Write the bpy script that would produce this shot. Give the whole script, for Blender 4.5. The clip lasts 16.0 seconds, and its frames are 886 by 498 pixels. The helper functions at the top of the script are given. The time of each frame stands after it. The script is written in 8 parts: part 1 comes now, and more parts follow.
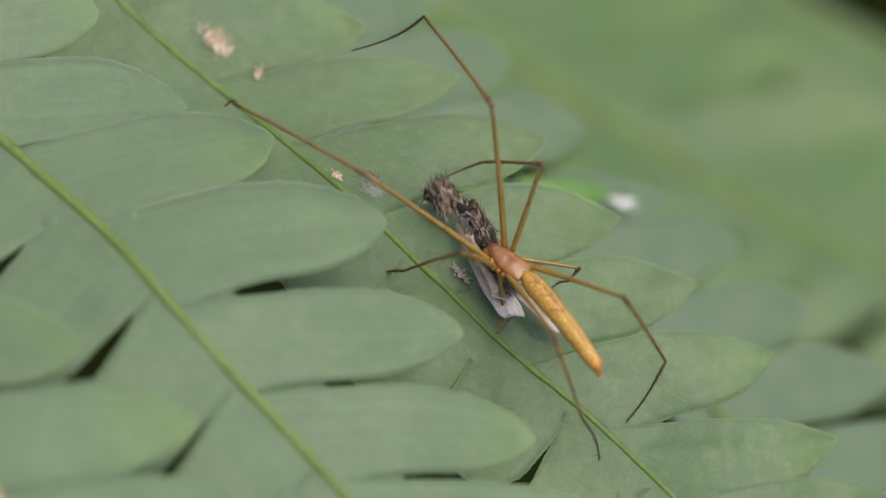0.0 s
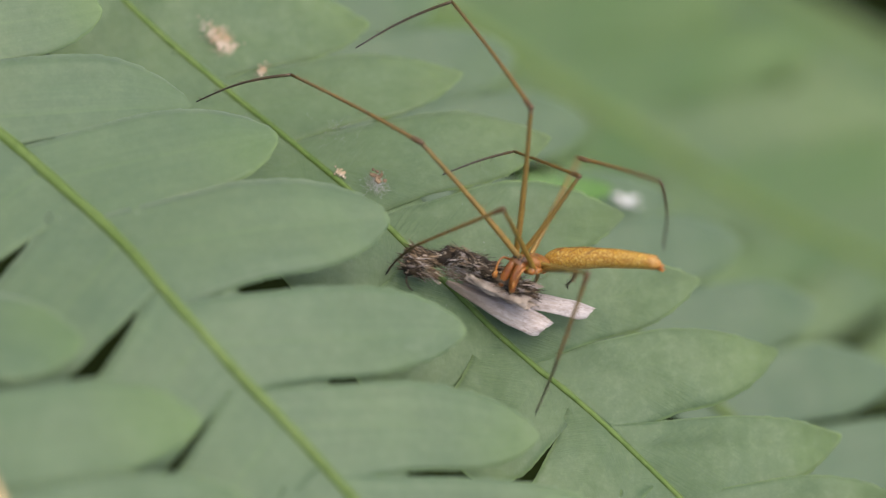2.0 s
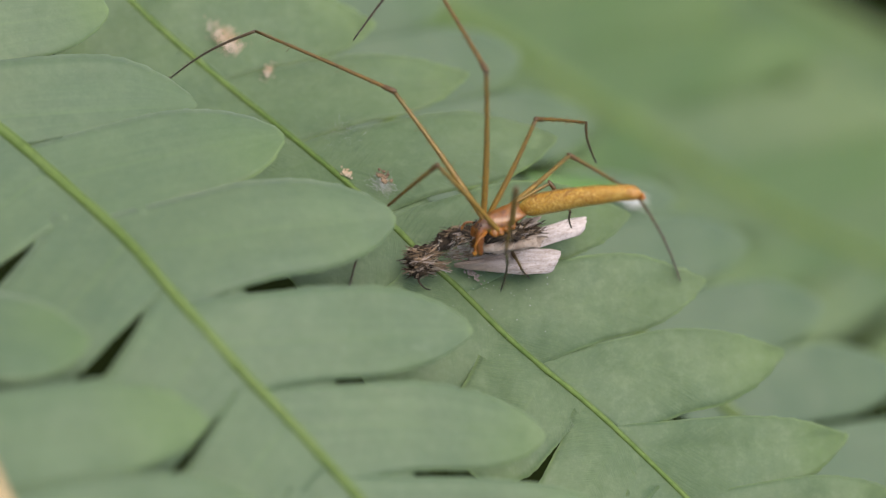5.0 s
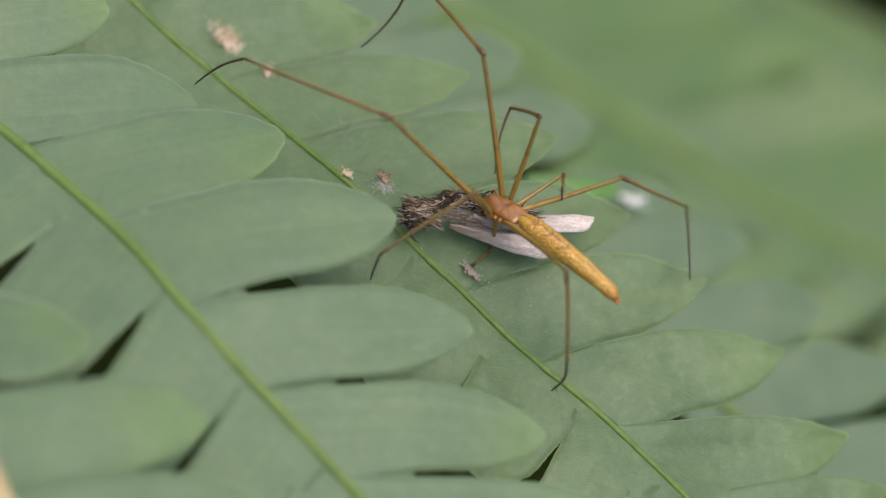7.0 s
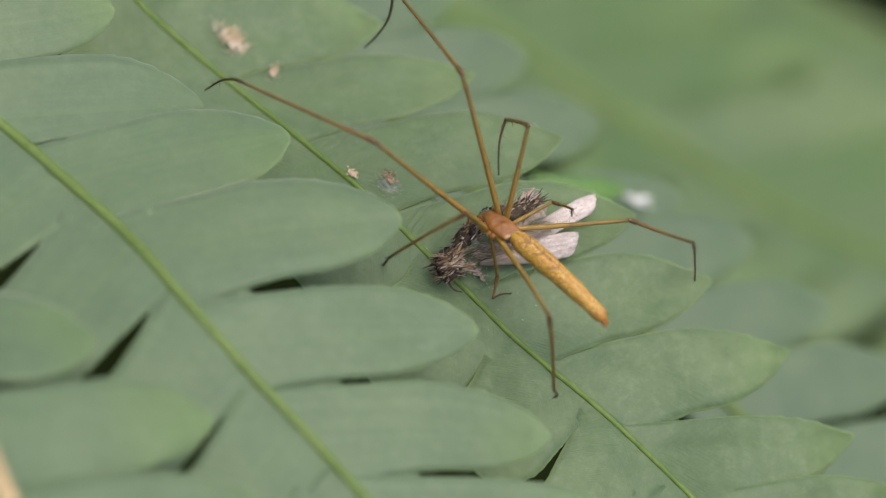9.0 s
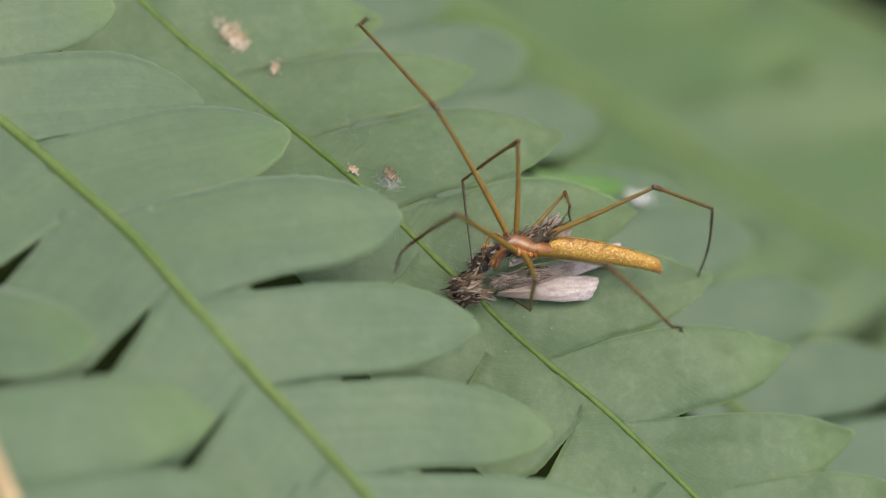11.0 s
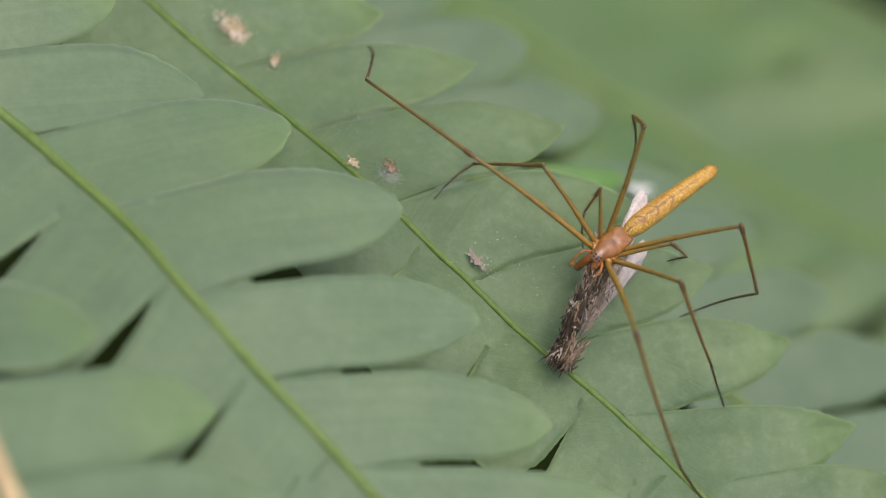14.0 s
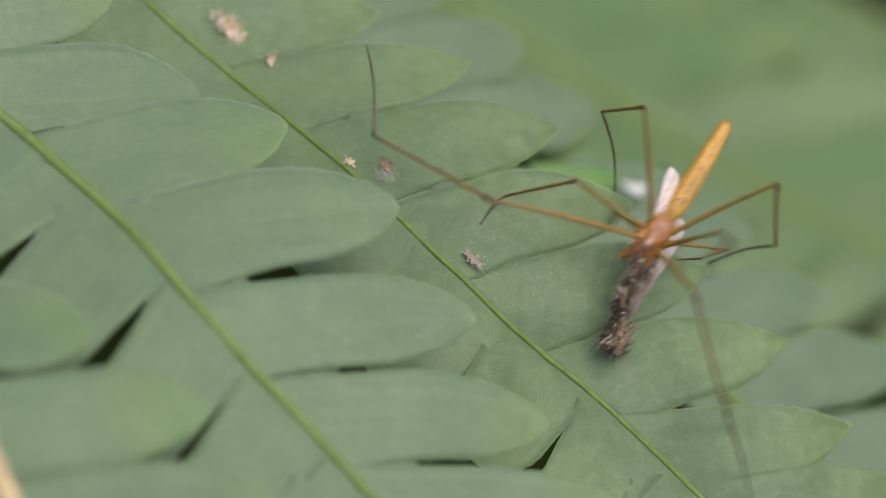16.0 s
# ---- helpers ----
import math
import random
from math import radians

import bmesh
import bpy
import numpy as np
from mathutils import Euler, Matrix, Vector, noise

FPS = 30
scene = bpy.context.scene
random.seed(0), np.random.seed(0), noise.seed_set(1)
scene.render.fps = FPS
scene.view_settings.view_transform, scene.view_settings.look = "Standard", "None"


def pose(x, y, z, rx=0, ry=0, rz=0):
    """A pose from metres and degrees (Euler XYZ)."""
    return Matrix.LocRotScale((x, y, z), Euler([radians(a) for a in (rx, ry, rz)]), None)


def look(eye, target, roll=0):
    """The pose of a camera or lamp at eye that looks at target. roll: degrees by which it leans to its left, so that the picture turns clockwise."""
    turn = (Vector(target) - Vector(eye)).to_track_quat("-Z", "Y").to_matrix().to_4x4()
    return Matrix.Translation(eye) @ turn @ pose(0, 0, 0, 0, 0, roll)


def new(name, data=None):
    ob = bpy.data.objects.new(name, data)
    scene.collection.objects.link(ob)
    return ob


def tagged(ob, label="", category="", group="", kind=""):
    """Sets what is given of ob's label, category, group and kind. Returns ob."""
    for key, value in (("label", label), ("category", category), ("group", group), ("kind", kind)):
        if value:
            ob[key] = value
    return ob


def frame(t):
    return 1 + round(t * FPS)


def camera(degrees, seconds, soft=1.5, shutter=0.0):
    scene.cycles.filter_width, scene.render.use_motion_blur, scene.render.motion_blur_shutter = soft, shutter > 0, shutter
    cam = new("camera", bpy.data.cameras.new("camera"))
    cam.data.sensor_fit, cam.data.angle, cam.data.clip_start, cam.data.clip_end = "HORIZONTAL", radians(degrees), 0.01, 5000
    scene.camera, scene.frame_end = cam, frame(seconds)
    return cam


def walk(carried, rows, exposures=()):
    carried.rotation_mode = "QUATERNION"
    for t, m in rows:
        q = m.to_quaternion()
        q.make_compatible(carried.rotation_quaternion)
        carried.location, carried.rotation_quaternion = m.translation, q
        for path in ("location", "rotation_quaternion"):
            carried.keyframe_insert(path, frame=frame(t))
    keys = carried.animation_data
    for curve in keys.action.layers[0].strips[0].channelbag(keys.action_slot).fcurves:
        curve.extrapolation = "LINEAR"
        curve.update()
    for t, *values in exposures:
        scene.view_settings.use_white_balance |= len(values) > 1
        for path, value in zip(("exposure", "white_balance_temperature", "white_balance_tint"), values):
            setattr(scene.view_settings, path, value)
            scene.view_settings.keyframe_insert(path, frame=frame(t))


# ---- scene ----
MM = 0.001
LEAF = 0.30                                  # height of the frond over the ground, metres


def at(x, y, z=0.0):
    """A place given in millimetres over the middle of the frond."""
    return Vector((x * MM, y * MM, LEAF + z * MM))


# ---- camera ----
cam = camera(12, 16.0, soft=1.0, shutter=0.7)
cam.data.dof.use_dof = True
cam.data.dof.focus_distance = 0.2226
cam.data.dof.aperture_fstop = 22
STAND = Matrix.Translation(at(-69.48, -78.69, 197.43)) @ pose(0, 0, 0, 20.605, -19.388, 0)


def shaken(pan, tilt):
    return STAND @ pose(0, 0, 0, tilt, pan, 0)


walk(cam, [
    (0, shaken(0.000, 0.000)),
    (0.5, shaken(0.000, 0.012)),
    (1, shaken(0.000, 0.012)),
    (1.5, shaken(0.059, 0.000)),
    (2, shaken(0.047, -0.035)),
    (2.5, shaken(0.082, -0.023)),
    (3, shaken(0.094, -0.048)),
    (3.5, shaken(0.071, 0.000)),
    (4, shaken(0.106, -0.047)),
    (6.5, shaken(0.141, -0.012)),
    (7, shaken(0.141, -0.035)),
    (7.5, shaken(0.141, -0.012)),
    (8, shaken(0.094, 0.035)),
    (8.5, shaken(0.188, -0.023)),
    (9, shaken(0.212, -0.035)),
    (11.5, shaken(0.224, -0.094)),
    (12, shaken(0.212, -0.118)),
    (12.5, shaken(0.235, -0.153)),
    (13, shaken(0.224, -0.153)),
    (13.5, shaken(0.270, -0.200)),
    (14, shaken(0.224, -0.177)),
    (14.5, shaken(0.211, -0.177)),
    (15, shaken(0.188, -0.164)),
    (15.5, shaken(0.188, -0.188)),
    (16, shaken(0.176, -0.188)),
], exposures=[(0, 0.74), (2.5, 0.78), (4, 0.78), (6, 0.73), (16, 0.73)])

# ---- light: a bright overcast sky ----
world = bpy.data.worlds.new("sky")
scene.world = world
world.use_nodes = True
wt = world.node_tree
sky = wt.nodes.new("ShaderNodeTexSky")
sky.sky_type, sky.sun_disc = "NISHITA", False
sky.sun_elevation, sky.sun_rotation = radians(79), radians(13)
sky.air_density, sky.dust_density, sky.ozone_density = 1.0, 4.0, 1.0
wt.links.new(sky.outputs["Color"], wt.nodes["Background"].inputs["Color"])
wt.nodes["Background"].inputs["Strength"].default_value = 0.15
sun = new("sun", bpy.data.lights.new("sun", "SUN"))
sun.data.energy, sun.data.angle, sun.data.color = 1.5, radians(75), (1.0, 0.97, 0.92)
sun.matrix_world = look((0.06, 0.26, 1.65), (0, 0, LEAF))

# ---- materials ----


class Nodes:
    """A node material built line by line."""

    def __init__(self, name):
        self.m = bpy.data.materials.new(name)
        self.m.use_nodes = True
        self.t = self.m.node_tree
        self.bsdf = self.t.nodes["Principled BSDF"]

    def add(self, kind, **inputs):
        node = self.t.nodes.new("ShaderNode" + kind)
        for key, value in inputs.items():
            self.put(node.inputs[key.replace("_", " ")], value)
        return node

    def put(self, socket, value):
        if isinstance(value, bpy.types.NodeSocket):
            self.t.links.new(value, socket)
        else:
            socket.default_value = value

    def set(self, **inputs):
        for key, value in inputs.items():
            self.put(self.bsdf.inputs[key.replace("_", " ")], value)

    def coords(self, which="Object"):
        return self.add("TexCoord").outputs[which]

    def noise(self, scale, detail=4.0, rough=0.55, vector=None):
        return self.add("TexNoise", Vector=vector or self.coords(), Scale=scale, Detail=detail, Roughness=rough).outputs["Fac"]

    def math(self, op, a, b=0.0, c=0.0):
        node = self.add("Math")
        node.operation = op
        for i, v in enumerate((a, b, c)):
            self.put(node.inputs[i], v)
        return node.outputs[0]

    def span(self, value, lo, hi, out_lo=0.0, out_hi=1.0):
        node = self.add("MapRange")
        for i, v in enumerate((value, lo, hi, out_lo, out_hi)):
            self.put(node.inputs[i], v)
        return node.outputs[0]

    def mix(self, fac, a, b):
        node = self.add("Mix")
        node.data_type = "RGBA"
        self.put(node.inputs[0], fac)
        self.put(node.inputs[6], a if isinstance(a, bpy.types.NodeSocket) else (*a, 1))
        self.put(node.inputs[7], b if isinstance(b, bpy.types.NodeSocket) else (*b, 1))
        return node.outputs[2]

    def bump(self, height, distance, strength=1.0):
        node = self.add("Bump", Height=height, Distance=distance, Strength=strength)
        self.set(Normal=node.outputs[0])


def leaf_material(name, fresh, yellow, edge, veins, grain=0.2, shading=0.0):
    """Waxy fern blade: fresh shifts it from blue-grey to plain green, yellow sets how much the tips turn,
    edge how pale the rim is, veins how strongly they show, grain how mealy the blade is, the last how
    far the colour is darkened to blue-green for shade from a frond above."""
    n = Nodes(name)
    uv = n.add("SeparateXYZ", Vector=n.coords("UV"))
    s, v = uv.outputs[0], uv.outputs[1]
    side = n.math("ABSOLUTE", v)
    where = n.add("NewGeometry").outputs["Position"]
    chance = n.add("ObjectInfo").outputs["Random"]
    cloud = n.noise(110, 3, 0.5, where)
    fine = n.noise(1500, 5, 0.65, where)
    base = n.mix(n.span(cloud, 0.36, 0.64), (0.094, 0.142, 0.070), (0.118, 0.166, 0.074))
    base = n.mix(n.math("MULTIPLY", chance, 0.40), base, (0.108, 0.172, 0.064))
    base = n.mix(n.span(fine, 0.45, 0.75, 0.0, 0.20), base, (0.064, 0.112, 0.054))
    blotch = n.noise(420, 4, 0.58, where)
    base = n.mix(n.span(blotch, 0.50, 0.68, 0.0, 0.28), base, (0.128, 0.192, 0.086))
    base = n.mix(n.span(blotch, 0.50, 0.34, 0.0, 0.26), base, (0.066, 0.116, 0.052))
    # faint streaks that run the length of the blade
    flow = n.add("CombineXYZ", X=n.math("MULTIPLY", s, 0.9), Y=n.math("MULTIPLY", v, 7.0), Z=n.math("MULTIPLY", chance, 40.0))
    streak = n.noise(1.0, 3, 0.5, flow.outputs[0])
    base = n.mix(n.span(streak, 0.52, 0.66, 0.0, 0.30), base, (0.135, 0.200, 0.088))
    base = n.mix(n.span(streak, 0.46, 0.34, 0.0, 0.22), base, (0.066, 0.122, 0.050))
    # forked side veins, pressed lightly into the blade
    phase = n.math("SUBTRACT", n.math("MULTIPLY", s, 95.0), n.math("MULTIPLY", side, 27.0))
    run = n.add("CombineXYZ", X=phase, Y=n.math("MULTIPLY", v, 2.5), Z=n.math("MULTIPLY", chance, 30.0))
    vein = n.noise(1.0, 3, 0.6, run.outputs[0])
    patchy = n.span(n.noise(260, 3, 0.6, where), 0.42, 0.64, 0.15, 1.0)
    base = n.mix(n.math("MULTIPLY", n.span(vein, 0.50, 0.68, 0.0, veins), patchy), base, (0.060, 0.112, 0.040))
    base = n.mix(n.math("MULTIPLY", n.span(vein, 0.48, 0.34, 0.0, 0.6 * veins), patchy), base, (0.165, 0.230, 0.090))
    mid = n.math("MULTIPLY", n.span(side, 0.0, 0.05, 0.28, 0.0), n.span(s, 0.1, 0.9, 1.0, 0.3))
    base = n.mix(mid, base, (0.15, 0.235, 0.070))
    # pale rim, stronger towards the tip
    near = n.math("ADD", side, n.math("MULTIPLY", n.span(s, 0.72, 1.0), 0.10))
    rim = n.math("MULTIPLY", n.span(near, 0.945, 0.985), n.span(s, 0.15, 0.55, 0.35, 1.0))
    rim = n.math("MAXIMUM", rim, n.span(s, 0.972, 0.99))
    rim = n.math("MULTIPLY", rim, n.span(n.noise(300, 3, 0.6, where), 0.36, 0.60, 0.15 * edge, edge))
    tips = n.math("MULTIPLY", n.span(s, 0.60, 0.96), n.span(cloud, 0.38, 0.58, 0.15, 1.0))
    base = n.mix(n.math("MULTIPLY", tips, n.span(chance, 0.1, 0.9, yellow * 0.4, yellow)), base, (0.150, 0.245, 0.040))
    base = n.mix(fresh, base, (0.128, 0.182, 0.066))
    base = n.mix(n.span(n.noise(55, 2, 0.5, where), 0.44, 0.60, 0.0, 0.5 * fresh), base, (0.062, 0.116, 0.040))
    patch = n.noise(300, 4, 0.6, where)
    base = n.mix(n.span(patch, 0.48, 0.62, 0.0, 0.60 * fresh), base, (0.064, 0.116, 0.058))
    mealy = n.noise(1300, 6, 0.75, where)
    base = n.mix(n.span(mealy, 0.51, 0.64, 0.0, grain), base, (0.190, 0.250, 0.118))
    base = n.mix(n.span(mealy, 0.48, 0.36, 0.0, grain), base, (0.054, 0.102, 0.030))
    grit = n.noise(3800, 4, 0.7, where)
    base = n.mix(n.span(grit, 0.55, 0.68, 0.0, 0.5 * grain), base, (0.205, 0.260, 0.130))
    if fresh > 0.7:
        base = n.mix(n.span(chance, 0.40, 0.75, 0.0, 0.66), base, (0.062, 0.130, 0.026))
    base = n.mix(n.math("MULTIPLY", n.span(s, 0.05, 0.55, 0.45, 0.0), fresh), base, (0.068, 0.124, 0.040))
    base = n.mix(n.math("MULTIPLY", n.span(s, 0.45, 0.95, 0.0, 0.45), fresh), base, (0.185, 0.248, 0.092))
    # shade from the frond above, mixed in as a darker blue-green
    if shading:
        base = n.mix(shading, base, (0.058, 0.106, 0.054))
    base = n.mix(rim, base, (0.22, 0.315, 0.095))
    scuff = n.span(n.noise(700, 6, 0.7, where), 0.62, 0.76, 0.0, 0.4)
    base = n.mix(scuff, base, (0.19, 0.25, 0.14))
    n.set(Base_Color=base, Roughness=n.span(fine, 0.3, 0.7, 0.42, 0.58), Specular_IOR_Level=0.48 - 0.12 * (fresh > 0.7))
    n.set(Sheen_Weight=max(0.0, 0.45 - 0.60 * fresh), Sheen_Roughness=0.5, Sheen_Tint=(0.90, 0.97, 0.88, 1))
    height = n.math("ADD", n.math("MULTIPLY", n.math("MULTIPLY", vein, patchy), 2.2 * veins), n.math("MULTIPLY", fine, 0.8))
    height = n.math("ADD", height, n.math("MULTIPLY", blotch, 1.0))
    n.bump(height, 0.00010, 0.6)
    thin = n.add("BsdfTranslucent", Color=n.mix(0.5, base, (0.25, 0.35, 0.08)))
    both = n.add("MixShader", Fac=0.30)
    n.t.links.new(n.bsdf.outputs[0], both.inputs[1])
    n.t.links.new(thin.outputs[0], both.inputs[2])
    n.t.links.new(both.outputs[0], n.t.nodes["Material Output"].inputs["Surface"])
    return n.m


def plain_material(name, a, b, scale, rough=0.5, bump=0.00003, spec=0.5, sss=0.0):
    """Two colours broken up at a coarse and a fine scale, with relief."""
    n = Nodes(name)
    coarse, fine = n.noise(scale, 4, 0.6), n.noise(scale * 7, 4, 0.6)
    c = n.mix(n.span(coarse, 0.35, 0.65), a, b)
    c = n.mix(n.span(fine, 0.5, 0.75, 0.0, 0.4), c, tuple(v * 0.5 for v in a))
    n.set(Base_Color=c, Roughness=n.span(fine, 0.3, 0.7, rough * 0.85, min(1.0, rough * 1.15)), Specular_IOR_Level=spec)
    if sss:
        n.set(Subsurface_Weight=sss, Subsurface_Radius=(0.0003, 0.00015, 0.00008), Subsurface_Scale=1.0)
    n.bump(n.math("ADD", coarse, fine), bump, 0.6)
    return n.m


def leg_material(name, near, far, dark):
    """Leg segments: amber at the base, browner towards the far joint, with dark ends."""
    n = Nodes(name)
    z = n.add("SeparateXYZ", Vector=n.coords("UV")).outputs[0]
    fine = n.noise(2500, 4, 0.6)
    c = n.mix(n.span(z, 0.05, 0.95), near, far)
    c = n.mix(n.span(z, 0.93, 1.0, 0.0, 0.7), c, dark)
    c = n.mix(n.span(fine, 0.5, 0.75, 0.0, 0.55), c, dark)
    n.set(Base_Color=c, Roughness=0.42, Specular_IOR_Level=0.5, Subsurface_Weight=0.15, Subsurface_Radius=(0.0004, 0.0002, 0.0001), Subsurface_Scale=1.0)
    n.bump(fine, 0.00003, 0.5)
    return n.m


def abdomen_material():
    """Golden yellow, reticulated, with a dark branching line along the back."""
    n = Nodes("abdomen_gold")
    uv = n.add("SeparateXYZ", Vector=n.coords("UV"))
    s, a = uv.outputs[0], uv.outputs[1]          # along; round the body, 0 on the back
    where = n.coords("Object")
    warp = n.add("VectorMath")
    warp.operation = "MULTIPLY_ADD"
    n.put(warp.inputs[0], n.add("TexNoise", Vector=where, Scale=2600.0, Detail=3.0).outputs["Color"])
    warp.inputs[1].default_value = (0.0003, 0.0003, 0.0003)
    n.put(warp.inputs[2], where)
    cell = n.add("TexVoronoi", Vector=warp.outputs[0], Scale=6200.0)
    cell.feature = "DISTANCE_TO_EDGE"
    net = n.span(cell.outputs["Distance"], 0.0, 0.16, 1.0, 0.0)
    coarse = n.noise(900, 4, 0.6, where)
    c = n.mix(n.span(coarse, 0.35, 0.65), (0.50, 0.285, 0.040), (0.36, 0.175, 0.018))
    c = n.mix(n.math("MULTIPLY", net, 0.9), c, (0.25, 0.100, 0.008))
    fleck = n.span(n.noise(8500, 4, 0.7, where), 0.52, 0.66, 0.0, 0.75)
    c = n.mix(fleck, c, (0.74, 0.54, 0.17))
    wave = n.math("MULTIPLY", n.math("SUBTRACT", n.noise(1900, 4, 0.65, where), 0.5), 0.30)
    back = n.math("ABSOLUTE", n.math("ADD", a, wave))
    line = n.span(back, 0.012, 0.050, 1.0, 0.0)
    for spot in (0.20, 0.34, 0.50):
        arm = n.span(n.math("ABSOLUTE", n.math("SUBTRACT", n.math("ADD", s, n.math("MULTIPLY", back, 0.25)), spot)), 0.004, 0.016, 1.0, 0.0)
        line = n.math("MAXIMUM", line, n.math("MULTIPLY", arm, n.span(back, 0.18, 0.34, 0.8, 0.0)))
    line = n.math("MULTIPLY", line, n.span(s, 0.35, 0.95, 0.9, 0.25))
    line = n.math("MULTIPLY", line, n.span(n.noise(2600, 3, 0.6, where), 0.35, 0.5, 0.35, 1.0))
    c = n.mix(line, c, (0.085, 0.028, 0.008))
    spots = n.add("TexVoronoi", Vector=where, Scale=1000.0)
    dot = n.math("MULTIPLY", n.span(spots.outputs["Distance"], 0.06, 0.14, 1.0, 0.0), 0.75)
    c = n.mix(dot, c, (0.22, 0.08, 0.012))
    c = n.mix(n.span(s, 0.90, 1.0, 0.0, 0.7), c, (0.34, 0.145, 0.030))
    n.set(Base_Color=c, Roughness=0.40, Specular_IOR_Level=0.5, Subsurface_Weight=0.25, Subsurface_Radius=(0.0008, 0.0004, 0.0001), Subsurface_Scale=1.0)
    n.bump(n.math("ADD", coarse, n.math("MULTIPLY", net, -0.4)), 0.00005, 0.6)
    return n.m


def carapace_material():
    """Translucent amber shield: paler along the middle, browner flanks, glossy."""
    n = Nodes("amber_carapace")
    xyz = n.add("SeparateXYZ", Vector=n.coords("Object"))
    x, y = xyz.outputs[0], n.math("ABSOLUTE", xyz.outputs[1])
    coarse, fine = n.noise(1500, 4, 0.6), n.noise(5200, 4, 0.6)
    c = n.mix(n.span(coarse, 0.35, 0.65), (0.27, 0.112, 0.030), (0.145, 0.056, 0.016))
    flank = n.span(n.math("ADD", y, n.math("MULTIPLY", n.math("SUBTRACT", coarse, 0.5), 0.0005)), 0.00022, 0.00050)
    c = n.mix(n.math("MULTIPLY", flank, 0.75), c, (0.29, 0.120, 0.022))
    pit = n.math("MULTIPLY", n.span(n.math("ABSOLUTE", n.math("ADD", x, 0.00018)), 0.00008, 0.00030, 1.0, 0.0), n.span(y, 0.00005, 0.00020, 1.0, 0.0))
    c = n.mix(n.math("MULTIPLY", pit, 0.7), c, (0.10, 0.035, 0.015))
    spoke = n.math("SINE", n.math("MULTIPLY", n.math("ARCTAN2", xyz.outputs[1], n.math("ADD", x, 0.00018)), 8.0))
    c = n.mix(n.math("MULTIPLY", n.span(spoke, 0.55, 1.0, 0.0, 0.5), n.span(y, 0.00008, 0.00030)), c, (0.13, 0.045, 0.014))
    c = n.mix(n.span(fine, 0.5, 0.75, 0.0, 0.3), c, (0.14, 0.050, 0.020))
    n.set(Base_Color=c, Roughness=0.34, Specular_IOR_Level=0.35, Coat_Weight=0.8, Coat_Roughness=0.04)
    n.set(Subsurface_Weight=0.12, Subsurface_Radius=(0.0003, 0.00015, 0.00005), Subsurface_Scale=1.0)
    n.bump(n.math("ADD", coarse, n.math("MULTIPLY", fine, 0.3)), 0.00003, 0.5)
    return n.m


def wing_material(name, dusk):
    """Pale scaled wing with lengthwise streaks and rubbed brown-grey patches; dusk browns it."""
    n = Nodes(name)
    flow = n.add("Mapping", Vector=n.coords(), Scale=(1.0, 1.0, 0.16))
    streak = n.noise(5200, 4, 0.65, flow.outputs[0])
    patch, fine = n.noise(900, 4, 0.6), n.noise(7000, 4, 0.6)
    c = n.mix(n.span(streak, 0.38, 0.66), (0.58, 0.495, 0.45), (0.36, 0.29, 0.25))
    c = n.mix(n.span(patch, 0.52, 0.68, 0.0, 0.6), c, (0.30, 0.225, 0.175))
    c = n.mix(n.span(fine, 0.5, 0.70, 0.0, 0.5), c, (0.68, 0.60, 0.56))
    speck = n.noise(11000, 3, 0.6)
    c = n.mix(n.span(speck, 0.58, 0.68, 0.0, 0.65), c, (0.20, 0.14, 0.105))
    root = n.add("SeparateXYZ", Vector=n.coords("UV")).outputs[0]
    c = n.mix(n.span(n.math("ADD", root, n.math("MULTIPLY", n.math("SUBTRACT", patch, 0.5), 0.8)), 0.15, 0.80, 0.9, 0.0), c, (0.21, 0.155, 0.110))
    c = n.mix(dusk, c, (0.19, 0.14, 0.10))
    n.set(Base_Color=c, Roughness=0.62, Specular_IOR_Level=0.35)
    n.bump(n.math("ADD", streak, n.math("MULTIPLY", patch, 2.0)), 0.00006, 0.7)
    return n.m


def ground_material():
    n = Nodes("shade_dark_forest_soil")
    a, b = n.noise(14, 6, 0.6), n.noise(160, 6, 0.65)
    # near-black soil: the shade of surrounding plants is put into the colour
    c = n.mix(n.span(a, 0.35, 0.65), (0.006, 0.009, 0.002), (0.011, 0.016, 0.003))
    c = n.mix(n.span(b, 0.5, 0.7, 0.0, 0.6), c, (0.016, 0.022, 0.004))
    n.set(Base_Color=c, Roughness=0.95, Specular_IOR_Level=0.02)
    n.bump(n.math("ADD", a, b), 0.01, 0.8)
    return n.m


LEAF_MAT = leaf_material("blue_green_fern_leaf", 0.0, 0.42, 0.36, 0.04)
# the same leaf, its colour darkened for the shade on the lower frond
SHADED_LEAF_MAT = leaf_material("shaded_fern_leaf", 0.0, 0.42, 0.36, 0.04, shading=0.45)
CRISP_MAT = leaf_material("veined_fern_leaf", 0.42, 0.8, 0.75, 0.85, 0.36)
# saturated green that puts the sun's glow into the leaf colour
SUN_GLOW_MAT = plain_material("sun_glow_green_leaf", (0.045, 0.120, 0.006), (0.062, 0.145, 0.010), 300, 0.5, 0.00003)
FRESH_MAT = leaf_material("fresh_fern_leaf", 0.75, 1.0, 0.6, 0.05, 0.6)
RIB_MAT = plain_material("green_rib", (0.086, 0.132, 0.024), (0.112, 0.160, 0.038), 300, 0.60, 0.00003, 0.3)
PALE_RIB_MAT = plain_material("grooved_green_rib", (0.074, 0.122, 0.020), (0.114, 0.166, 0.036), 700, 0.65, 0.00008, 0.3)
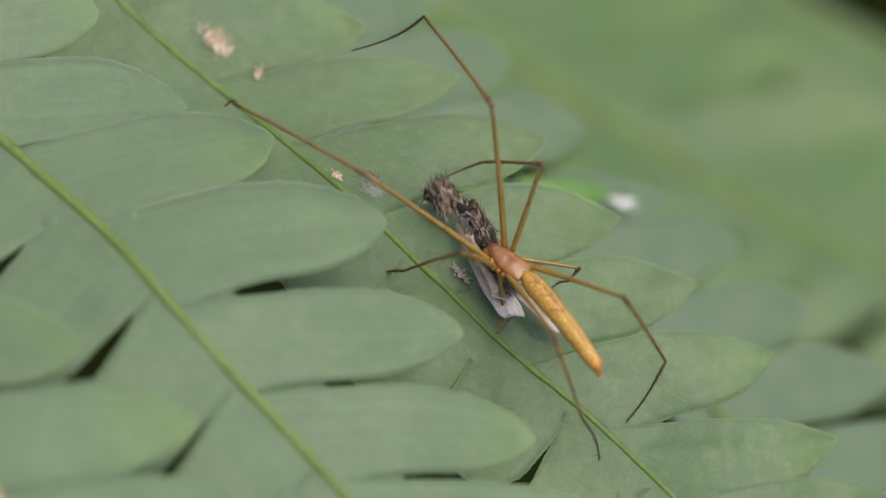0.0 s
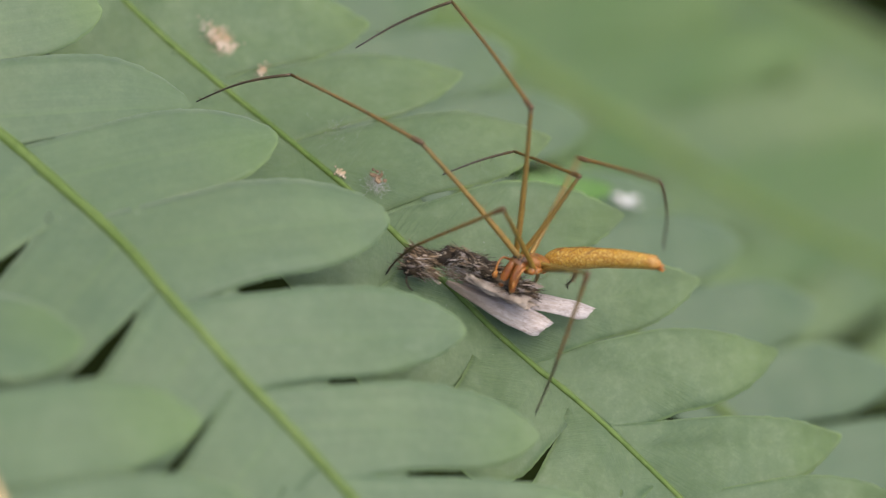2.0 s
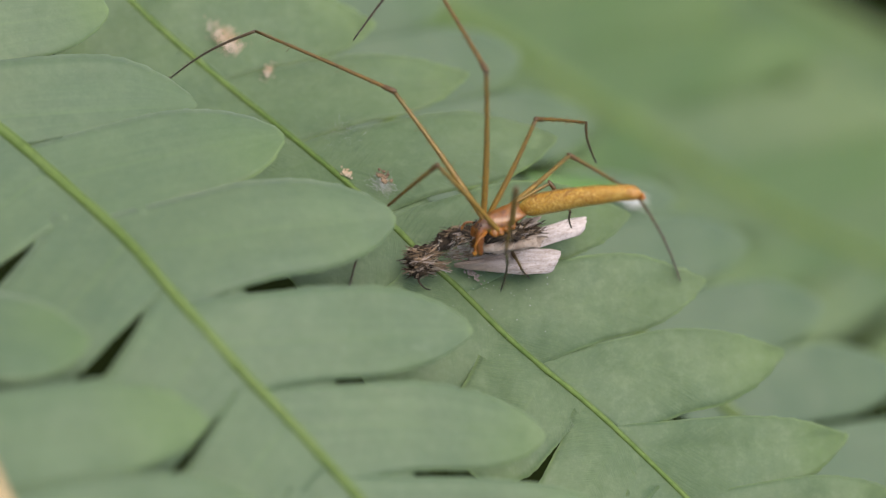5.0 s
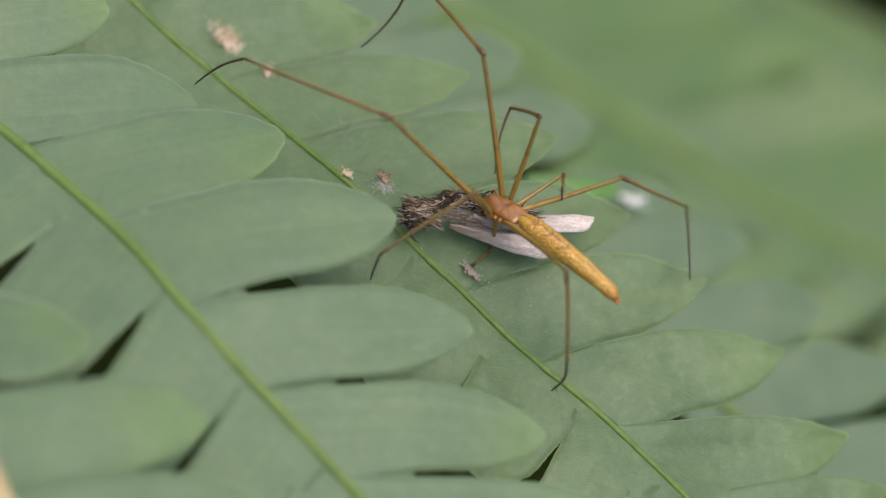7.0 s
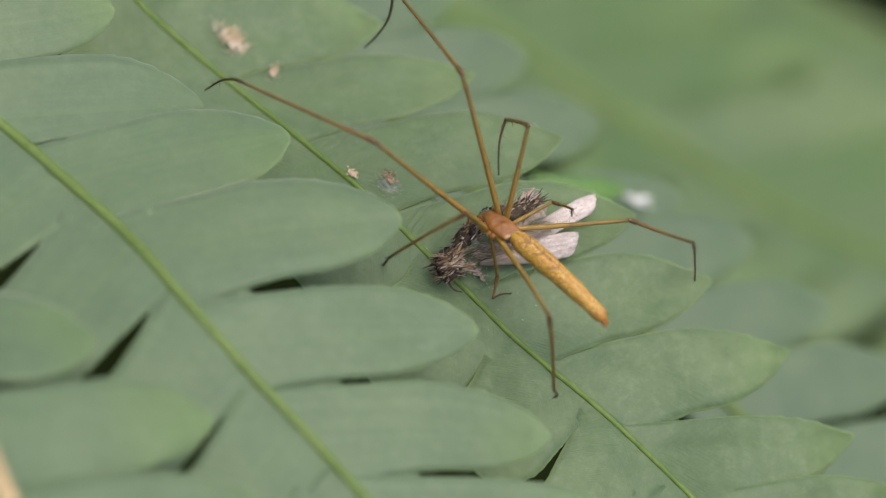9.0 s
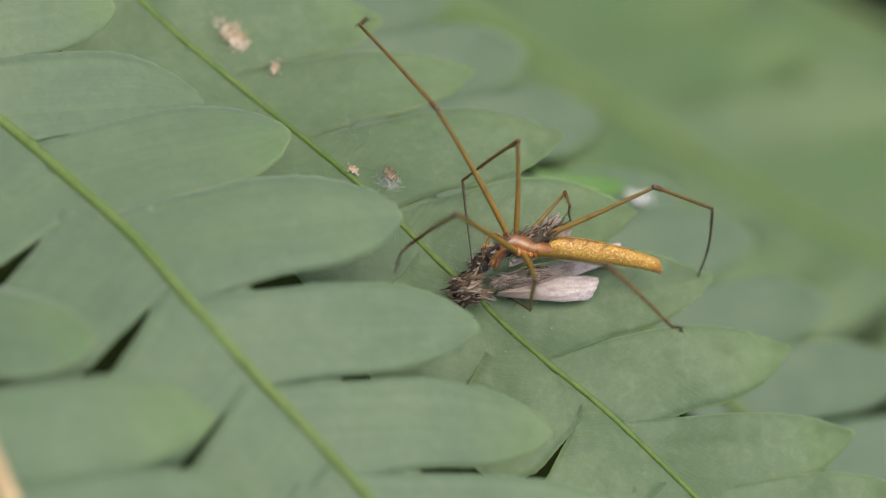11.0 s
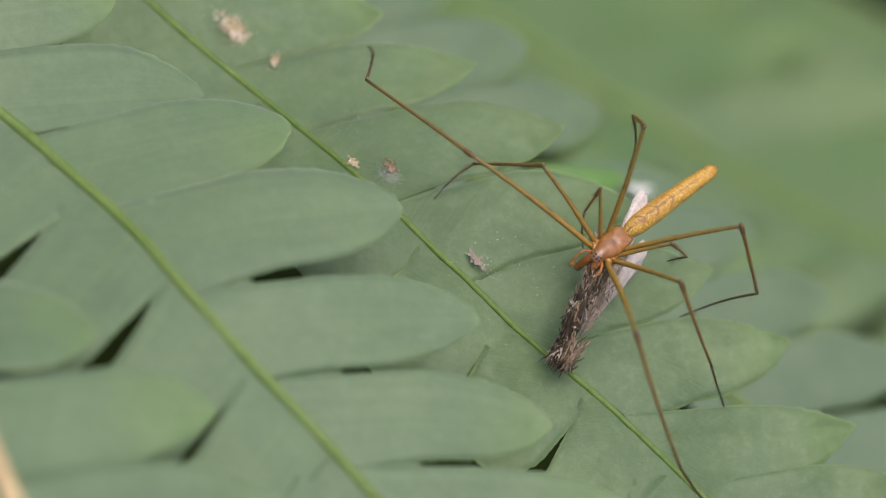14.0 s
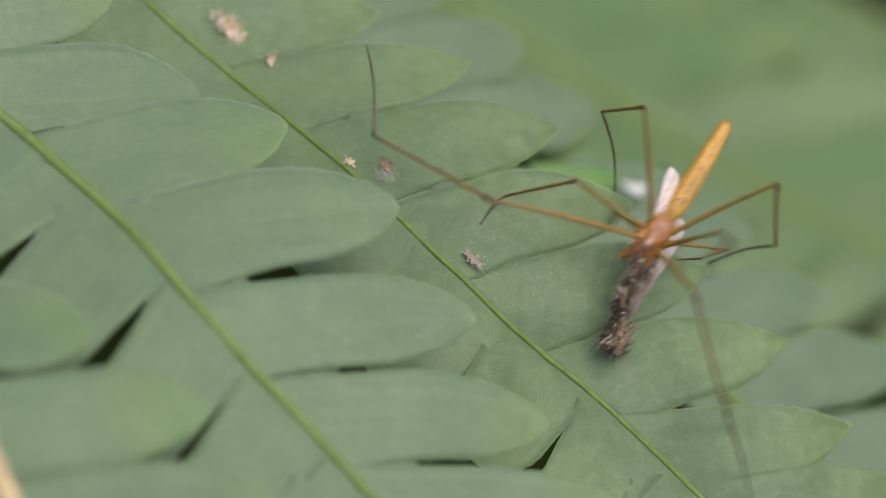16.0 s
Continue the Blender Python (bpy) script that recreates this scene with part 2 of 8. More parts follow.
STALK_MAT = plain_material("brown_green_stalk", (0.13, 0.15, 0.05), (0.16, 0.11, 0.05), 120, 0.6, 0.0001)
CARAPACE_MAT = carapace_material()
ORANGE_MAT = plain_material("amber_cuticle", (0.40, 0.160, 0.022), (0.20, 0.070, 0.011), 1800, 0.30, 0.00003, 0.6, 0.3)
FEMUR_MAT = leg_material("femur_amber", (0.245, 0.140, 0.020), (0.155, 0.102, 0.020), (0.050, 0.027, 0.008))
TIBIA_MAT = leg_material("tibia_brown", (0.155, 0.086, 0.014), (0.112, 0.070, 0.015), (0.034, 0.020, 0.008))
TARSUS_MAT = leg_material("metatarsus_dark", (0.072, 0.047, 0.015), (0.032, 0.026, 0.013), (0.018, 0.012, 0.009))
JAW_MAT = plain_material("dark_amber_jaw", (0.34, 0.120, 0.018), (0.15, 0.046, 0.009), 1700, 0.30, 0.00004, 0.6, 0.3)
PATELLA_MAT = plain_material("patella_brown", (0.120, 0.064, 0.018), (0.085, 0.042, 0.013), 1500, 0.38, 0.00002)
EYE_MAT = plain_material("black_eye", (0.008, 0.007, 0.006), (0.012, 0.01, 0.009), 2000, 0.12, 0.0, 0.8)
SHAG_MAT = plain_material("dark_scales", (0.012, 0.008, 0.005), (0.066, 0.043, 0.022), 1900, 0.75, 0.00008, 0.3)
HAIR_MAT = plain_material("pale_scales", (0.40, 0.32, 0.235), (0.20, 0.145, 0.095), 1600, 0.7, 0.00004, 0.3)
WING_MAT = wing_material("cream_white_wing", 0.07)
DUSKY_MAT = wing_material("dusky_wing", 0.17)
SILK_MAT = plain_material("white_silk", (0.62, 0.59, 0.54), (0.52, 0.50, 0.46), 900, 0.5, 0.00003)
GOLD_MAT = plain_material("golden_scales", (0.34, 0.245, 0.125), (0.20, 0.130, 0.055), 2200, 0.6, 0.00004, 0.35)
HIND_MAT = plain_material("crumpled_hind_wing", (0.40, 0.32, 0.25), (0.17, 0.115, 0.075), 1500, 0.7, 0.0001, 0.3)
FRASS_MAT = plain_material("tan_frass", (0.36, 0.24, 0.12), (0.52, 0.43, 0.33), 900, 0.75, 0.00006, 0.3)
DRY_MAT = plain_material("dry_tan_stem", (0.50, 0.36, 0.19), (0.40, 0.27, 0.13), 200, 0.7, 0.00006, 0.3)
BROWN_MAT = plain_material("brown_scrap", (0.105, 0.064, 0.034), (0.27, 0.185, 0.110), 900, 0.8, 0.00005, 0.3)
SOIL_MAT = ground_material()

# ---- shaping tools ----


def mesh_of(name, verts, faces, material, uvs=None, smooth=True):
    me = bpy.data.meshes.new(name)
    me.from_pydata([tuple(v) for v in verts], [], faces)
    if uvs is not None:
        layer = me.uv_layers.new(name="UVMap")
        idx = np.empty(len(me.loops), dtype=np.int32)
        me.loops.foreach_get("vertex_index", idx)
        layer.data.foreach_set("uv", np.asarray(uvs, dtype=np.float32)[idx].ravel())
    me.materials.append(material)
    me.polygons.foreach_set("use_smooth", [smooth] * len(me.polygons))
    me.update()
    return me


def part(name, me, parent, m=None, label=""):
    """One mesh object under a thing or a part; m is its pose in the world, or in its parent's space when the parent moves."""
    ob = new(name, me)
    ob.parent = parent
    if m is not None:
        ob.matrix_basis = m
    if label:
        tagged(ob, label)
    return ob


def thing(name, label, category, place=(0, 0, 0), group="", kind="", data=None):
    ob = new(name, data)
    ob.location = place
    return tagged(ob, label, category, group, kind)


def tube(points, radii, sides=10, closed=True):
    """Rings swept along a line. Returns vertices, faces and (along, round) pairs."""
    pts = [Vector(p) for p in points]
    verts, faces, uvs = [], [], []
    up = Vector((0, 0, 1))
    total = sum((b - a).length for a, b in zip(pts, pts[1:])) or 1.0
    run, side = 0.0, None
    for i, p in enumerate(pts):
        d = (pts[min(i + 1, len(pts) - 1)] - pts[max(i - 1, 0)]).normalized()
        if side is None:
            side = d.cross(up if abs(d.z) < 0.9 else Vector((1, 0, 0))).normalized()
        side = (side - d * side.dot(d)).normalized()
        other = d.cross(side)
        if i:
            run += (p - pts[i - 1]).length
        r = radii[i]
        for k in range(sides):
            a = 2 * math.pi * k / sides
            verts.append(p + (side * math.cos(a) + other * math.sin(a)) * r)
            uvs.append((run / total, k / sides))
    for i in range(len(pts) - 1):
        for k in range(sides):
            a, b = i * sides + k, i * sides + (k + 1) % sides
            faces.append((a, b, b + sides, a + sides))
    if closed:
        for ring, end, flip in ((0, pts[0], True), ((len(pts) - 1) * sides, pts[-1], False)):
            c = len(verts)
            verts.append(end)
            uvs.append((0.0 if flip else 1.0, 0.0))
            for k in range(sides):
                a, b = ring + k, ring + (k + 1) % sides
                faces.append((b, a, c) if flip else (a, b, c))
    return verts, faces, uvs


def joined(*pieces):
    verts, faces, uvs = [], [], []
    for v, f, u in pieces:
        o = len(verts)
        verts += list(v)
        faces += [tuple(i + o for i in face) for face in f]
        uvs += list(u)
    return verts, faces, uvs


def blob(centre, radii, rng, rough=0.15, rings=7, sides=9, turn=None):
    """A lumpy rounded body."""
    verts, faces, uvs = [], [], []
    off = Vector((rng.uniform(-9, 9), rng.uniform(-9, 9), rng.uniform(-9, 9)))
    for i in range(rings + 1):
        th = math.pi * i / rings
        for k in range(sides):
            ph = 2 * math.pi * k / sides
            d = Vector((math.sin(th) * math.cos(ph), math.sin(th) * math.sin(ph), math.cos(th)))
            w = 1 + rough * noise.noise(d * 1.9 + off)
            v = Vector((d.x * radii[0], d.y * radii[1], d.z * radii[2])) * w
            verts.append((turn @ v if turn else v) + Vector(centre))
            uvs.append((i / rings, k / sides))
    for i in range(rings):
        for k in range(sides):
            a, b = i * sides + k, i * sides + (k + 1) % sides
            faces.append((a, a + sides, b + sides, b))
    return verts, faces, uvs


def spike(base, tip, r):
    """A fine tapering hair."""
    return tube([base, Vector(base).lerp(Vector(tip), 0.5), tip], [r, r * 0.7, r * 0.1], 4, False)


def smooth_path(points, steps):
    """A rounded line through the points."""
    p = [Vector(q) for q in points]
    p = [p[0] * 2 - p[1], *p, p[-1] * 2 - p[-2]]
    out = []
    for i in range(1, len(p) - 2):
        for k in range(steps):
            t = k / steps
            out.append(0.5 * (2 * p[i] + (p[i + 1] - p[i - 1]) * t + (2 * p[i - 1] - 5 * p[i] + 4 * p[i + 1] - p[i + 2]) * t * t
                              + (3 * p[i] - p[i - 1] - 3 * p[i + 1] + p[i + 2]) * t ** 3))
    out.append(p[-2])
    return out


# ---- ground ----
def soil():
    n = 60
    edge = [math.copysign(abs(i / n) ** 5 * 400 + abs(i / n) * 0.6, i) for i in range(-n, n + 1)]
    verts = [(x, y, 0.02 * noise.noise(Vector((x * 6, y * 6, 1))) * (abs(x) + abs(y) < 8)) for y in edge for x in edge]
    w = len(edge)
    faces = [(j * w + i, j * w + i + 1, (j + 1) * w + i + 1, (j + 1) * w + i) for j in range(w - 1) for i in range(w - 1)]
    return tagged(new("ground", mesh_of("ground", verts, faces, SOIL_MAT)), "forest soil below the fern, coloured near black for shade", "ground", kind="structure")


soil()

# ---- fern ----


def sag(x, y, droop=1.0):
    """How the frond droops towards its stalk and rises towards its outer side, in millimetres."""
    u, v = max(0.0, -0.55 * x + 0.83 * y), max(0.0, -0.6 * x - 0.8 * y - 5)
    return -7.5 * droop * (1 - math.exp(-(u / 12) ** 2)) + 0.004 * v ** 2


def leaflet(blade, base, tip, wide_up, wide_low, rib_dir, rng, roll=0.0, droop=0.5, point=0.75, foot_up=1.0, foot_low=1.0, sags=0.0):
    """One blade: tapered, faintly toothed, arched, with a sunken midvein and a real thickness."""
    bx, by = base
    ax, ay = tip[0] - bx, tip[1] - by
    length = math.hypot(ax, ay)
    ux, uy = ax / length, ay / length
    px, py = -uy, ux
    slant = (rib_dir.x * ux + rib_dir.y * uy) / (rib_dir.x * px + rib_dir.y * py)
    ns, nt = 46, 12
    seed = rng.uniform(0, 50)
    bend = rng.uniform(-0.25, 0.25)
    verts, uvs, faces = [], [], []
    for layer in (0, 1):
        for i in range(ns + 1):
            s = i / ns
            if s < 0.45:
                g = 1.0
            else:
                q = (s - 0.45) / 0.55
                g = max(0.0, 1 - q ** 2.65) ** point
            corner = 0.45 <= s and point > 0.9        # a straight upper edge and a blunt lower one meet in a corner
            tooth = (0.05 + 0.07 * (s > 0.6)) * (1 - (s * 34) % 1.0) * (0.6 + 0.8 * noise.noise(Vector((s * 30, seed, 5)))) * (0.35 < s < 0.985)
            for j in range(nt + 1):
                v = -1 + 2 * j / nt
                flare = 1.0 + ((foot_up if v > 0 else foot_low) - 1.0) * max(0.0, 1 - s / 0.5) ** 1.6
                round_off = (max(0.0, 1 - q ** 2.1) ** 1.05 if v > 0 else max(0.0, 1 - q ** 2.6) ** 0.95) if corner else g
                half = (wide_up if v > 0 else wide_low) * round_off * flare * (1 + 0.03 * noise.noise(Vector((s * 5, seed, v))))
                out = v * half + (tooth * v if abs(v) == 1 else 0)
                along = s * length - 0.24 * max(0.0, 1 - s * 6) + slant * out * max(0.0, 1 - s / 0.6) ** 1.5 + (tooth * 0.5 if abs(v) == 1 else 0)
                cx = bx + ux * along + px * (out + bend * math.sin(math.pi * s))
                cy = by + uy * along + py * (out + bend * math.sin(math.pi * s))
                h = 0.20 * math.sin(math.pi * min(1, s * 1.1)) - droop * 0.6 * s ** 2.2
                h += -0.03 * v * v * min(1, half) + roll * out * min(1.0, s * 2.2)
                h += min(1.0, s * 2.5) * 0.17 * noise.noise(Vector((cx * 0.35, cy * 0.35, seed))) + 0.03 * noise.noise(Vector((cx * 1.6, cy * 1.6, seed)))
                h -= 0.04 * math.exp(-(out / 0.22) ** 2)
                if sags:
                    h += sag(cx, cy, sags)
                verts.append(((cx - bx) * MM, (cy - by) * MM, (h - 0.045 * layer) * MM))
                uvs.append((s, v))
    w, layer = nt + 1, (ns + 1) * (nt + 1)
    for i in range(ns):
        for j in range(nt):
            a = i * w + j
            faces.append((a, a + w, a + w + 1, a + 1))
            faces.append((a + layer, a + 1 + layer, a + w + 1 + layer, a + w + layer))
    rim = [i * w for i in range(ns + 1)] + [ns * w + j for j in range(1, w)] + [i * w + nt for i in range(ns - 1, -1, -1)] + [j for j in range(nt - 1, 0, -1)]
    for a, b in zip(rim, rim[1:] + rim[:1]):
        faces.append((a, a + layer, b + layer, b))
    return mesh_of("leaflet", verts, faces, blade, uvs)


def web(blade, line, wide, side, rng, sags=0.0):
    """The strip of blade along a rib in which the leaflets run together."""
    path = smooth_path([Vector((x, y, 0)) for x, y in line], 8)
    cols, verts, uvs, faces = 6, [], [], []
    seed = rng.uniform(0, 50)
    n = len(path)
    for layer in (0, 1):
        for i, p in enumerate(path):
            d = (path[min(i + 1, n - 1)] - path[max(i - 1, 0)]).normalized()
            out = Vector((-d.y, d.x, 0)) * side
            w = wide * (1 + 0.12 * noise.noise(Vector((i * 0.21, seed, 0))))
            for j in range(cols + 1):
                q = p + out * w * j / cols
                h = 0.05 * math.sin(1.3 * j / cols) - 0.13 + 0.05 * noise.noise(Vector((q.x * 0.9, q.y * 0.9, seed)))
                verts.append(Vector((q.x, q.y, h - 0.04 * layer + (sag(q.x, q.y, sags) if sags else 0.0))) * MM)
                uvs.append((0.2, 0.12 + 0.5 * j / cols))
    w, lay = cols + 1, n * (cols + 1)
    for i in range(n - 1):
        for j in range(cols):
            a = i * w + j
            quad = (a, a + w, a + w + 1, a + 1) if side < 0 else (a, a + 1, a + w + 1, a + w)
            faces += [quad, tuple(k + lay for k in reversed(quad))]
        a = i * w + cols
        faces.append((a, a + w, a + w + lay, a + lay))
    return mesh_of("blade_web", verts, faces, blade, uvs)


def pinna(frond, foot, z, line, blades, thick, rng, lead, droop=0.5, point=0.75, roll=0.0, webs=(1.9, 3.4), blade=LEAF_MAT, sags=0.0, rib_skin=RIB_MAT):
    """A side branch of the frond: its rib, and the blades on both sides of it."""
    path = smooth_path([at(x, y, zz) - foot for x, y, zz in lead] + [at(x, y, z - thick * 0.28 + (sag(x, y, sags) if sags else 0.0)) - foot for x, y in line], 5)
    n = len(path)
    radii = [thick * MM * (1.0 - 0.22 * i / n) * (1 + 0.05 * math.sin(i * 1.7)) for i in range(n)]
    v, f, u = tube(path, radii, 10)
    rib = part("midrib", mesh_of("midrib", v, f, rib_skin, u), frond, None, "bright green grooved rib")
    for side, wide in zip((-1, 1), webs):
        me = web(blade, [(x, y) for x, y in line], wide, side, rng, sags)
        part("blade_web", me, rib, Matrix.Translation(at(0, 0, z) - foot))
    for bx, by, tx, ty, up, low in blades:
        k = min(range(len(line) - 1), key=lambda i: (line[i][0] + line[i + 1][0] - 2 * bx) ** 2 + (line[i][1] + line[i + 1][1] - 2 * by) ** 2)
        d = Vector((line[k + 1][0] - line[k][0], line[k + 1][1] - line[k][1])).normalized()
        full = 1.0 + 0.07 * max(0.0, min(1.0, -sag(bx, by) / 2.0)) if sags else 1.0
        up, low = up * full, low * full
        right = d.cross(Vector((tx - bx, ty - by))) > 0
        me = leaflet(blade, (bx, by), (tx, ty), up, low, d, rng, rng.uniform(0.025, 0.05) * (1 if right else -0.3) + rng.uniform(-roll, roll), droop * rng.uniform(0.7, 1.3),
                     *((point, 0.82, 1.45) if right else (0.5, 1.20, 1.20)), sags)
        part("leaflet", me, rib, Matrix.Translation(at(bx, by, z - 0.05) - foot))
    return rib


def upper_frond():
    rng = random.Random(11)
    foot = Vector((-0.030, 0.085, 0.0))
    frond = thing("fern_frond", "grey-green waxy fern frond with overlapping toothed leaflets", "fern", foot)
    spine = smooth_path([at(-48.8, -8.4, 3.5) - foot, at(-42.8, 5.6, -1.6) - foot, at(-44.0, 10.5, -3.0) - foot, at(-44.0, 26.0, -7.2) - foot, at(-42, 50, -14) - foot, at(-36, 72, -90) - foot, (0, 0, 0)], 8)
    v, f, u = tube(spine, [MM * (0.7 + 0.9 * i / len(spine)) for i in range(len(spine))], 12)
    part("stalk", mesh_of("stalk", v, f, STALK_MAT, u), frond, None, "brownish green frond stalk")
    pinna(frond, foot, 8.5, [(-36.46, 1.44), (-31.98, -9.20), (-29.91, -16.63), (-27.23, -22.25)], [
        (-32.40, -9.39, -21.80, -10.75, 2.60, 3.18),
        (-30.78, -17.86, -15.80, -14.20, 2.70, 2.45),
        (-27.51, -22.43, -12.55, -18.61, 2.44, 1.60),
    ], 0.34, rng, [(-42.8, 5.6, -1.6)], sags=1.5)
    pinna(frond, foot, 5.6, [(-31.41, 8.62), (-27.79, 6.16), (-24.01, 3.16), (-21.29, 0.19), (-18.81, -3.07), (-16.37, -6.98), (-13.53, -10.23), (-10.56, -13.03), (-7.29, -16.31), (-4.02, -19.46)], [
        (-29.14, 8.90, -18.68, 11.78, 2.95, 2.04),
        (-26.12, 4.08, -14.25, 6.15, 3.31, 1.31),
        (-21.93, 0.65, -10.02, 4.41, 2.52, 2.77),
        (-18.30, -3.93, -4.78, -0.66, 2.88, 2.72),
        (-14.97, -9.17, -0.72, -6.53, 2.91, 2.04),
        (-10.81, -13.14, 3.31, -11.72, 2.30, 2.40),
        (-6.95, -16.89, 7.89, -16.04, 1.86, 3.10),
        (-22.33, 1.07, -30.58, -6.66, 2.34, 2.80),
        (-18.81, -3.51, -26.22, -13.30, 2.42, 3.24),
        (-15.12, -8.89, -21.63, -17.96, 2.64, 2.88),
        (-10.96, -13.01, -17.24, -21.78, 2.59, 2.69),
        (-7.40, -16.63, -13.04, -25.03, 2.64, 2.74),
    ], 0.36, rng, [(-44.0, 10.5, -3.0)], 0.6, sags=1.0)
    pinna(frond, foot, 0.0, [(-21.06, 18.50), (-17.04, 15.65), (-15.00, 13.82), (-12.56, 11.57), (-10.12, 9.13), (-8.13, 6.89), (-5.33, 3.45), (-3.19, 0.87), (-1.39, -0.94), (0.51, -2.46), (2.72, -4.42), (4.94, -6.12), (7.17, -7.64), (9.71, -9.63), (13.04, -12.47), (16.06, -15.07)], [
        (-16.88, 15.67, -6.36, 18.99, 2.34, 1.46),
        (-12.99, 12.44, -2.52, 14.83, 3.46, 1.68),
        (-9.56, 8.77, 2.12, 11.59, 2.34, 1.93),
        (-5.80, 4.40, 6.23, 7.31, 2.55, 2.17),
        (-1.70, -0.33, 10.30, 3.21, 2.68, 2.13),
        (2.41, -3.82, 14.69, 0.04, 2.61, 2.14),
        (6.38, -6.84, 19.14, -3.56, 1.79, 2.88),
        (10.51, -10.01, 22.80, -7.96, 1.56, 2.71),
        (14.80, -13.64, 26.76, -11.32, 1.75, 2.91),
        (-13.46, 12.39, -19.96, 10.09, 3.41, 3.41),
        (-10.12, 9.13, -16.44, 5.93, 3.39, 3.39),
        (-6.87, 5.15, -12.85, 1.90, 3.35, 3.35),
        (-3.33, 0.95, -8.92, -2.70, 3.31, 3.31),
        (0.82, -2.90, -4.77, -8.06, 3.40, 3.20),
        (5.26, -6.50, 1.03, -12.51, 2.48, 3.40),
        (9.39, -9.50, 5.45, -16.30, 2.90, 2.48),
        (13.20, -12.71, 9.52, -19.26, 2.90, 3.00),
    ], 0.20, rng, [(-44.0, 26.0, -7.2)], 0.25, 1.0, webs=(1.6, 2.7), blade=CRISP_MAT, sags=1.0, rib_skin=PALE_RIB_MAT)
    return frond


def lower_frond():
    rng = random.Random(23)
    foot = Vector((0.036, 0.108, 0.0))
    frond = thing("fern_frond", "deeper green fern frond lying below the first, nearest pinna darkened for shade", "fern", foot)
    spine = smooth_path([at(-25.9, 23.8, -8) - foot, at(-21.9, 31.8, -17) - foot, at(-2.8, 53.7, -58) - foot, at(20.2, 68.3, -80) - foot, at(32.2, 80.3, -110) - foot, at(36.2, 93.3, -190) - foot, (0, 0, 0)], 8)
    v, f, u = tube(spine, [MM * (0.7 + 0.9 * i / len(spine)) for i in range(len(spine))], 12)
    part("stalk", mesh_of("stalk", v, f, STALK_MAT, u), frond, None, "brownish green frond stalk")
    pinna(frond, foot, -17, [(-9.74, 23.00), (-5.25, 19.73), (-0.75, 16.28), (3.76, 12.90), (8.28, 9.48), (12.80, 6.08), (17.69, 2.76), (22.23, -0.65), (27.13, -4.26), (30.98, -7.31)], [
        (-5.25, 19.73, 5.84, 22.81, 2.35, 2.34),
        (-0.75, 16.46, 10.44, 19.48, 2.34, 2.33),
        (3.76, 13.01, 15.04, 15.96, 2.33, 2.32),
        (8.27, 8.99, 20.07, 11.71, 2.02, 2.01),
        (12.80, 6.26, 24.71, 9.44, 2.31, 2.30),
        (17.69, 2.94, 29.54, 6.17, 2.30, 2.29),
        (22.23, -0.47, 34.46, 2.31, 2.31, 2.29),
        (27.14, -4.09, 39.27, -1.58, 2.30, 2.29),
    ], 0.34, rng, [(-21.9, 31.8, -17)], webs=(2.5, 2.5), blade=SHADED_LEAF_MAT)
    # small leaflet added for a sun-glow patch, its light painted as vivid green
    me = leaflet(SUN_GLOW_MAT, (10.9, 10.7), (15.9, 11.2), 0.72, 0.72, Vector((0.8, -0.6)), rng)
    part("leaflet", me, frond, Matrix.Translation(at(10.9, 10.7, -15.6) - foot), "small leaflet coloured vivid green for sun glow")
    pinna(frond, foot, -58, [(11.04, 45.59), (16.89, 42.15), (23.61, 39.16), (29.52, 35.98), (36.32, 32.82), (41.87, 30.03), (47.47, 27.82), (53.91, 25.83), (60.58, 23.63)], [
        (16.89, 42.15, 34.86, 47.93, 2.49, 2.48),
        (23.61, 39.24, 42.26, 45.03, 2.49, 2.48),
        (29.52, 35.98, 48.38, 41.92, 2.49, 2.46),
        (36.32, 32.82, 55.41, 38.47, 2.49, 2.46),
        (42.30, 29.95, 61.60, 35.32, 2.49, 2.46),
        (48.78, 27.56, 68.34, 33.11, 2.49, 2.46),
        (23.61, 39.16, 15.68, 35.12, 2.38, 2.39),
        (29.52, 35.98, 21.08, 31.20, 2.36, 2.37),
        (36.32, 32.82, 27.75, 27.85, 2.36, 2.37),
        (42.30, 29.95, 33.61, 24.39, 2.36, 2.36),
        (48.34, 27.50, 39.51, 21.74, 2.36, 2.36),
        (53.91, 25.83, 45.47, 19.51, 2.36, 2.36),
        (59.69, 23.74, 51.43, 16.41, 2.36, 2.36),
        (16.89, 42.15, 9.48, 38.48, 2.39, 2.39),
    ], 0.70, rng, [(-2.8, 53.7, -58)], roll=0.30, webs=(3.0, 3.0), blade=FRESH_MAT)
    pinna(frond, foot, -80, [(36.35, 62.99), (45.29, 60.02), (52.42, 57.71), (59.58, 54.88), (66.81, 52.03), (74.59, 49.24)], [
        (45.29, 60.02, 34.88, 54.13, 3.45, 3.46),
        (52.42, 57.71, 41.85, 51.82, 3.45, 3.47),
        (59.58, 54.88, 48.86, 49.02, 3.45, 3.47),
        (66.81, 52.03, 56.39, 45.79, 3.44, 3.45),
        (74.10, 49.41, 63.51, 42.95, 3.44, 3.45),
        (45.29, 60.02, 62.46, 66.63, 3.61, 3.58),
    ], 0.6, rng, [(20.2, 68.3, -80)], roll=0.30, webs=(3.0, 1.7), blade=FRESH_MAT)
    return frond


upper_frond()
lower_frond()

# ---- spider ----
LENGTHS = {"A": (9.03, 8.65, 5.66), "B": (5.88, 5.79, 4.86), "C": (3.40, 1.90, 2.00), "D": (7.34, 5.23, 5.49)}
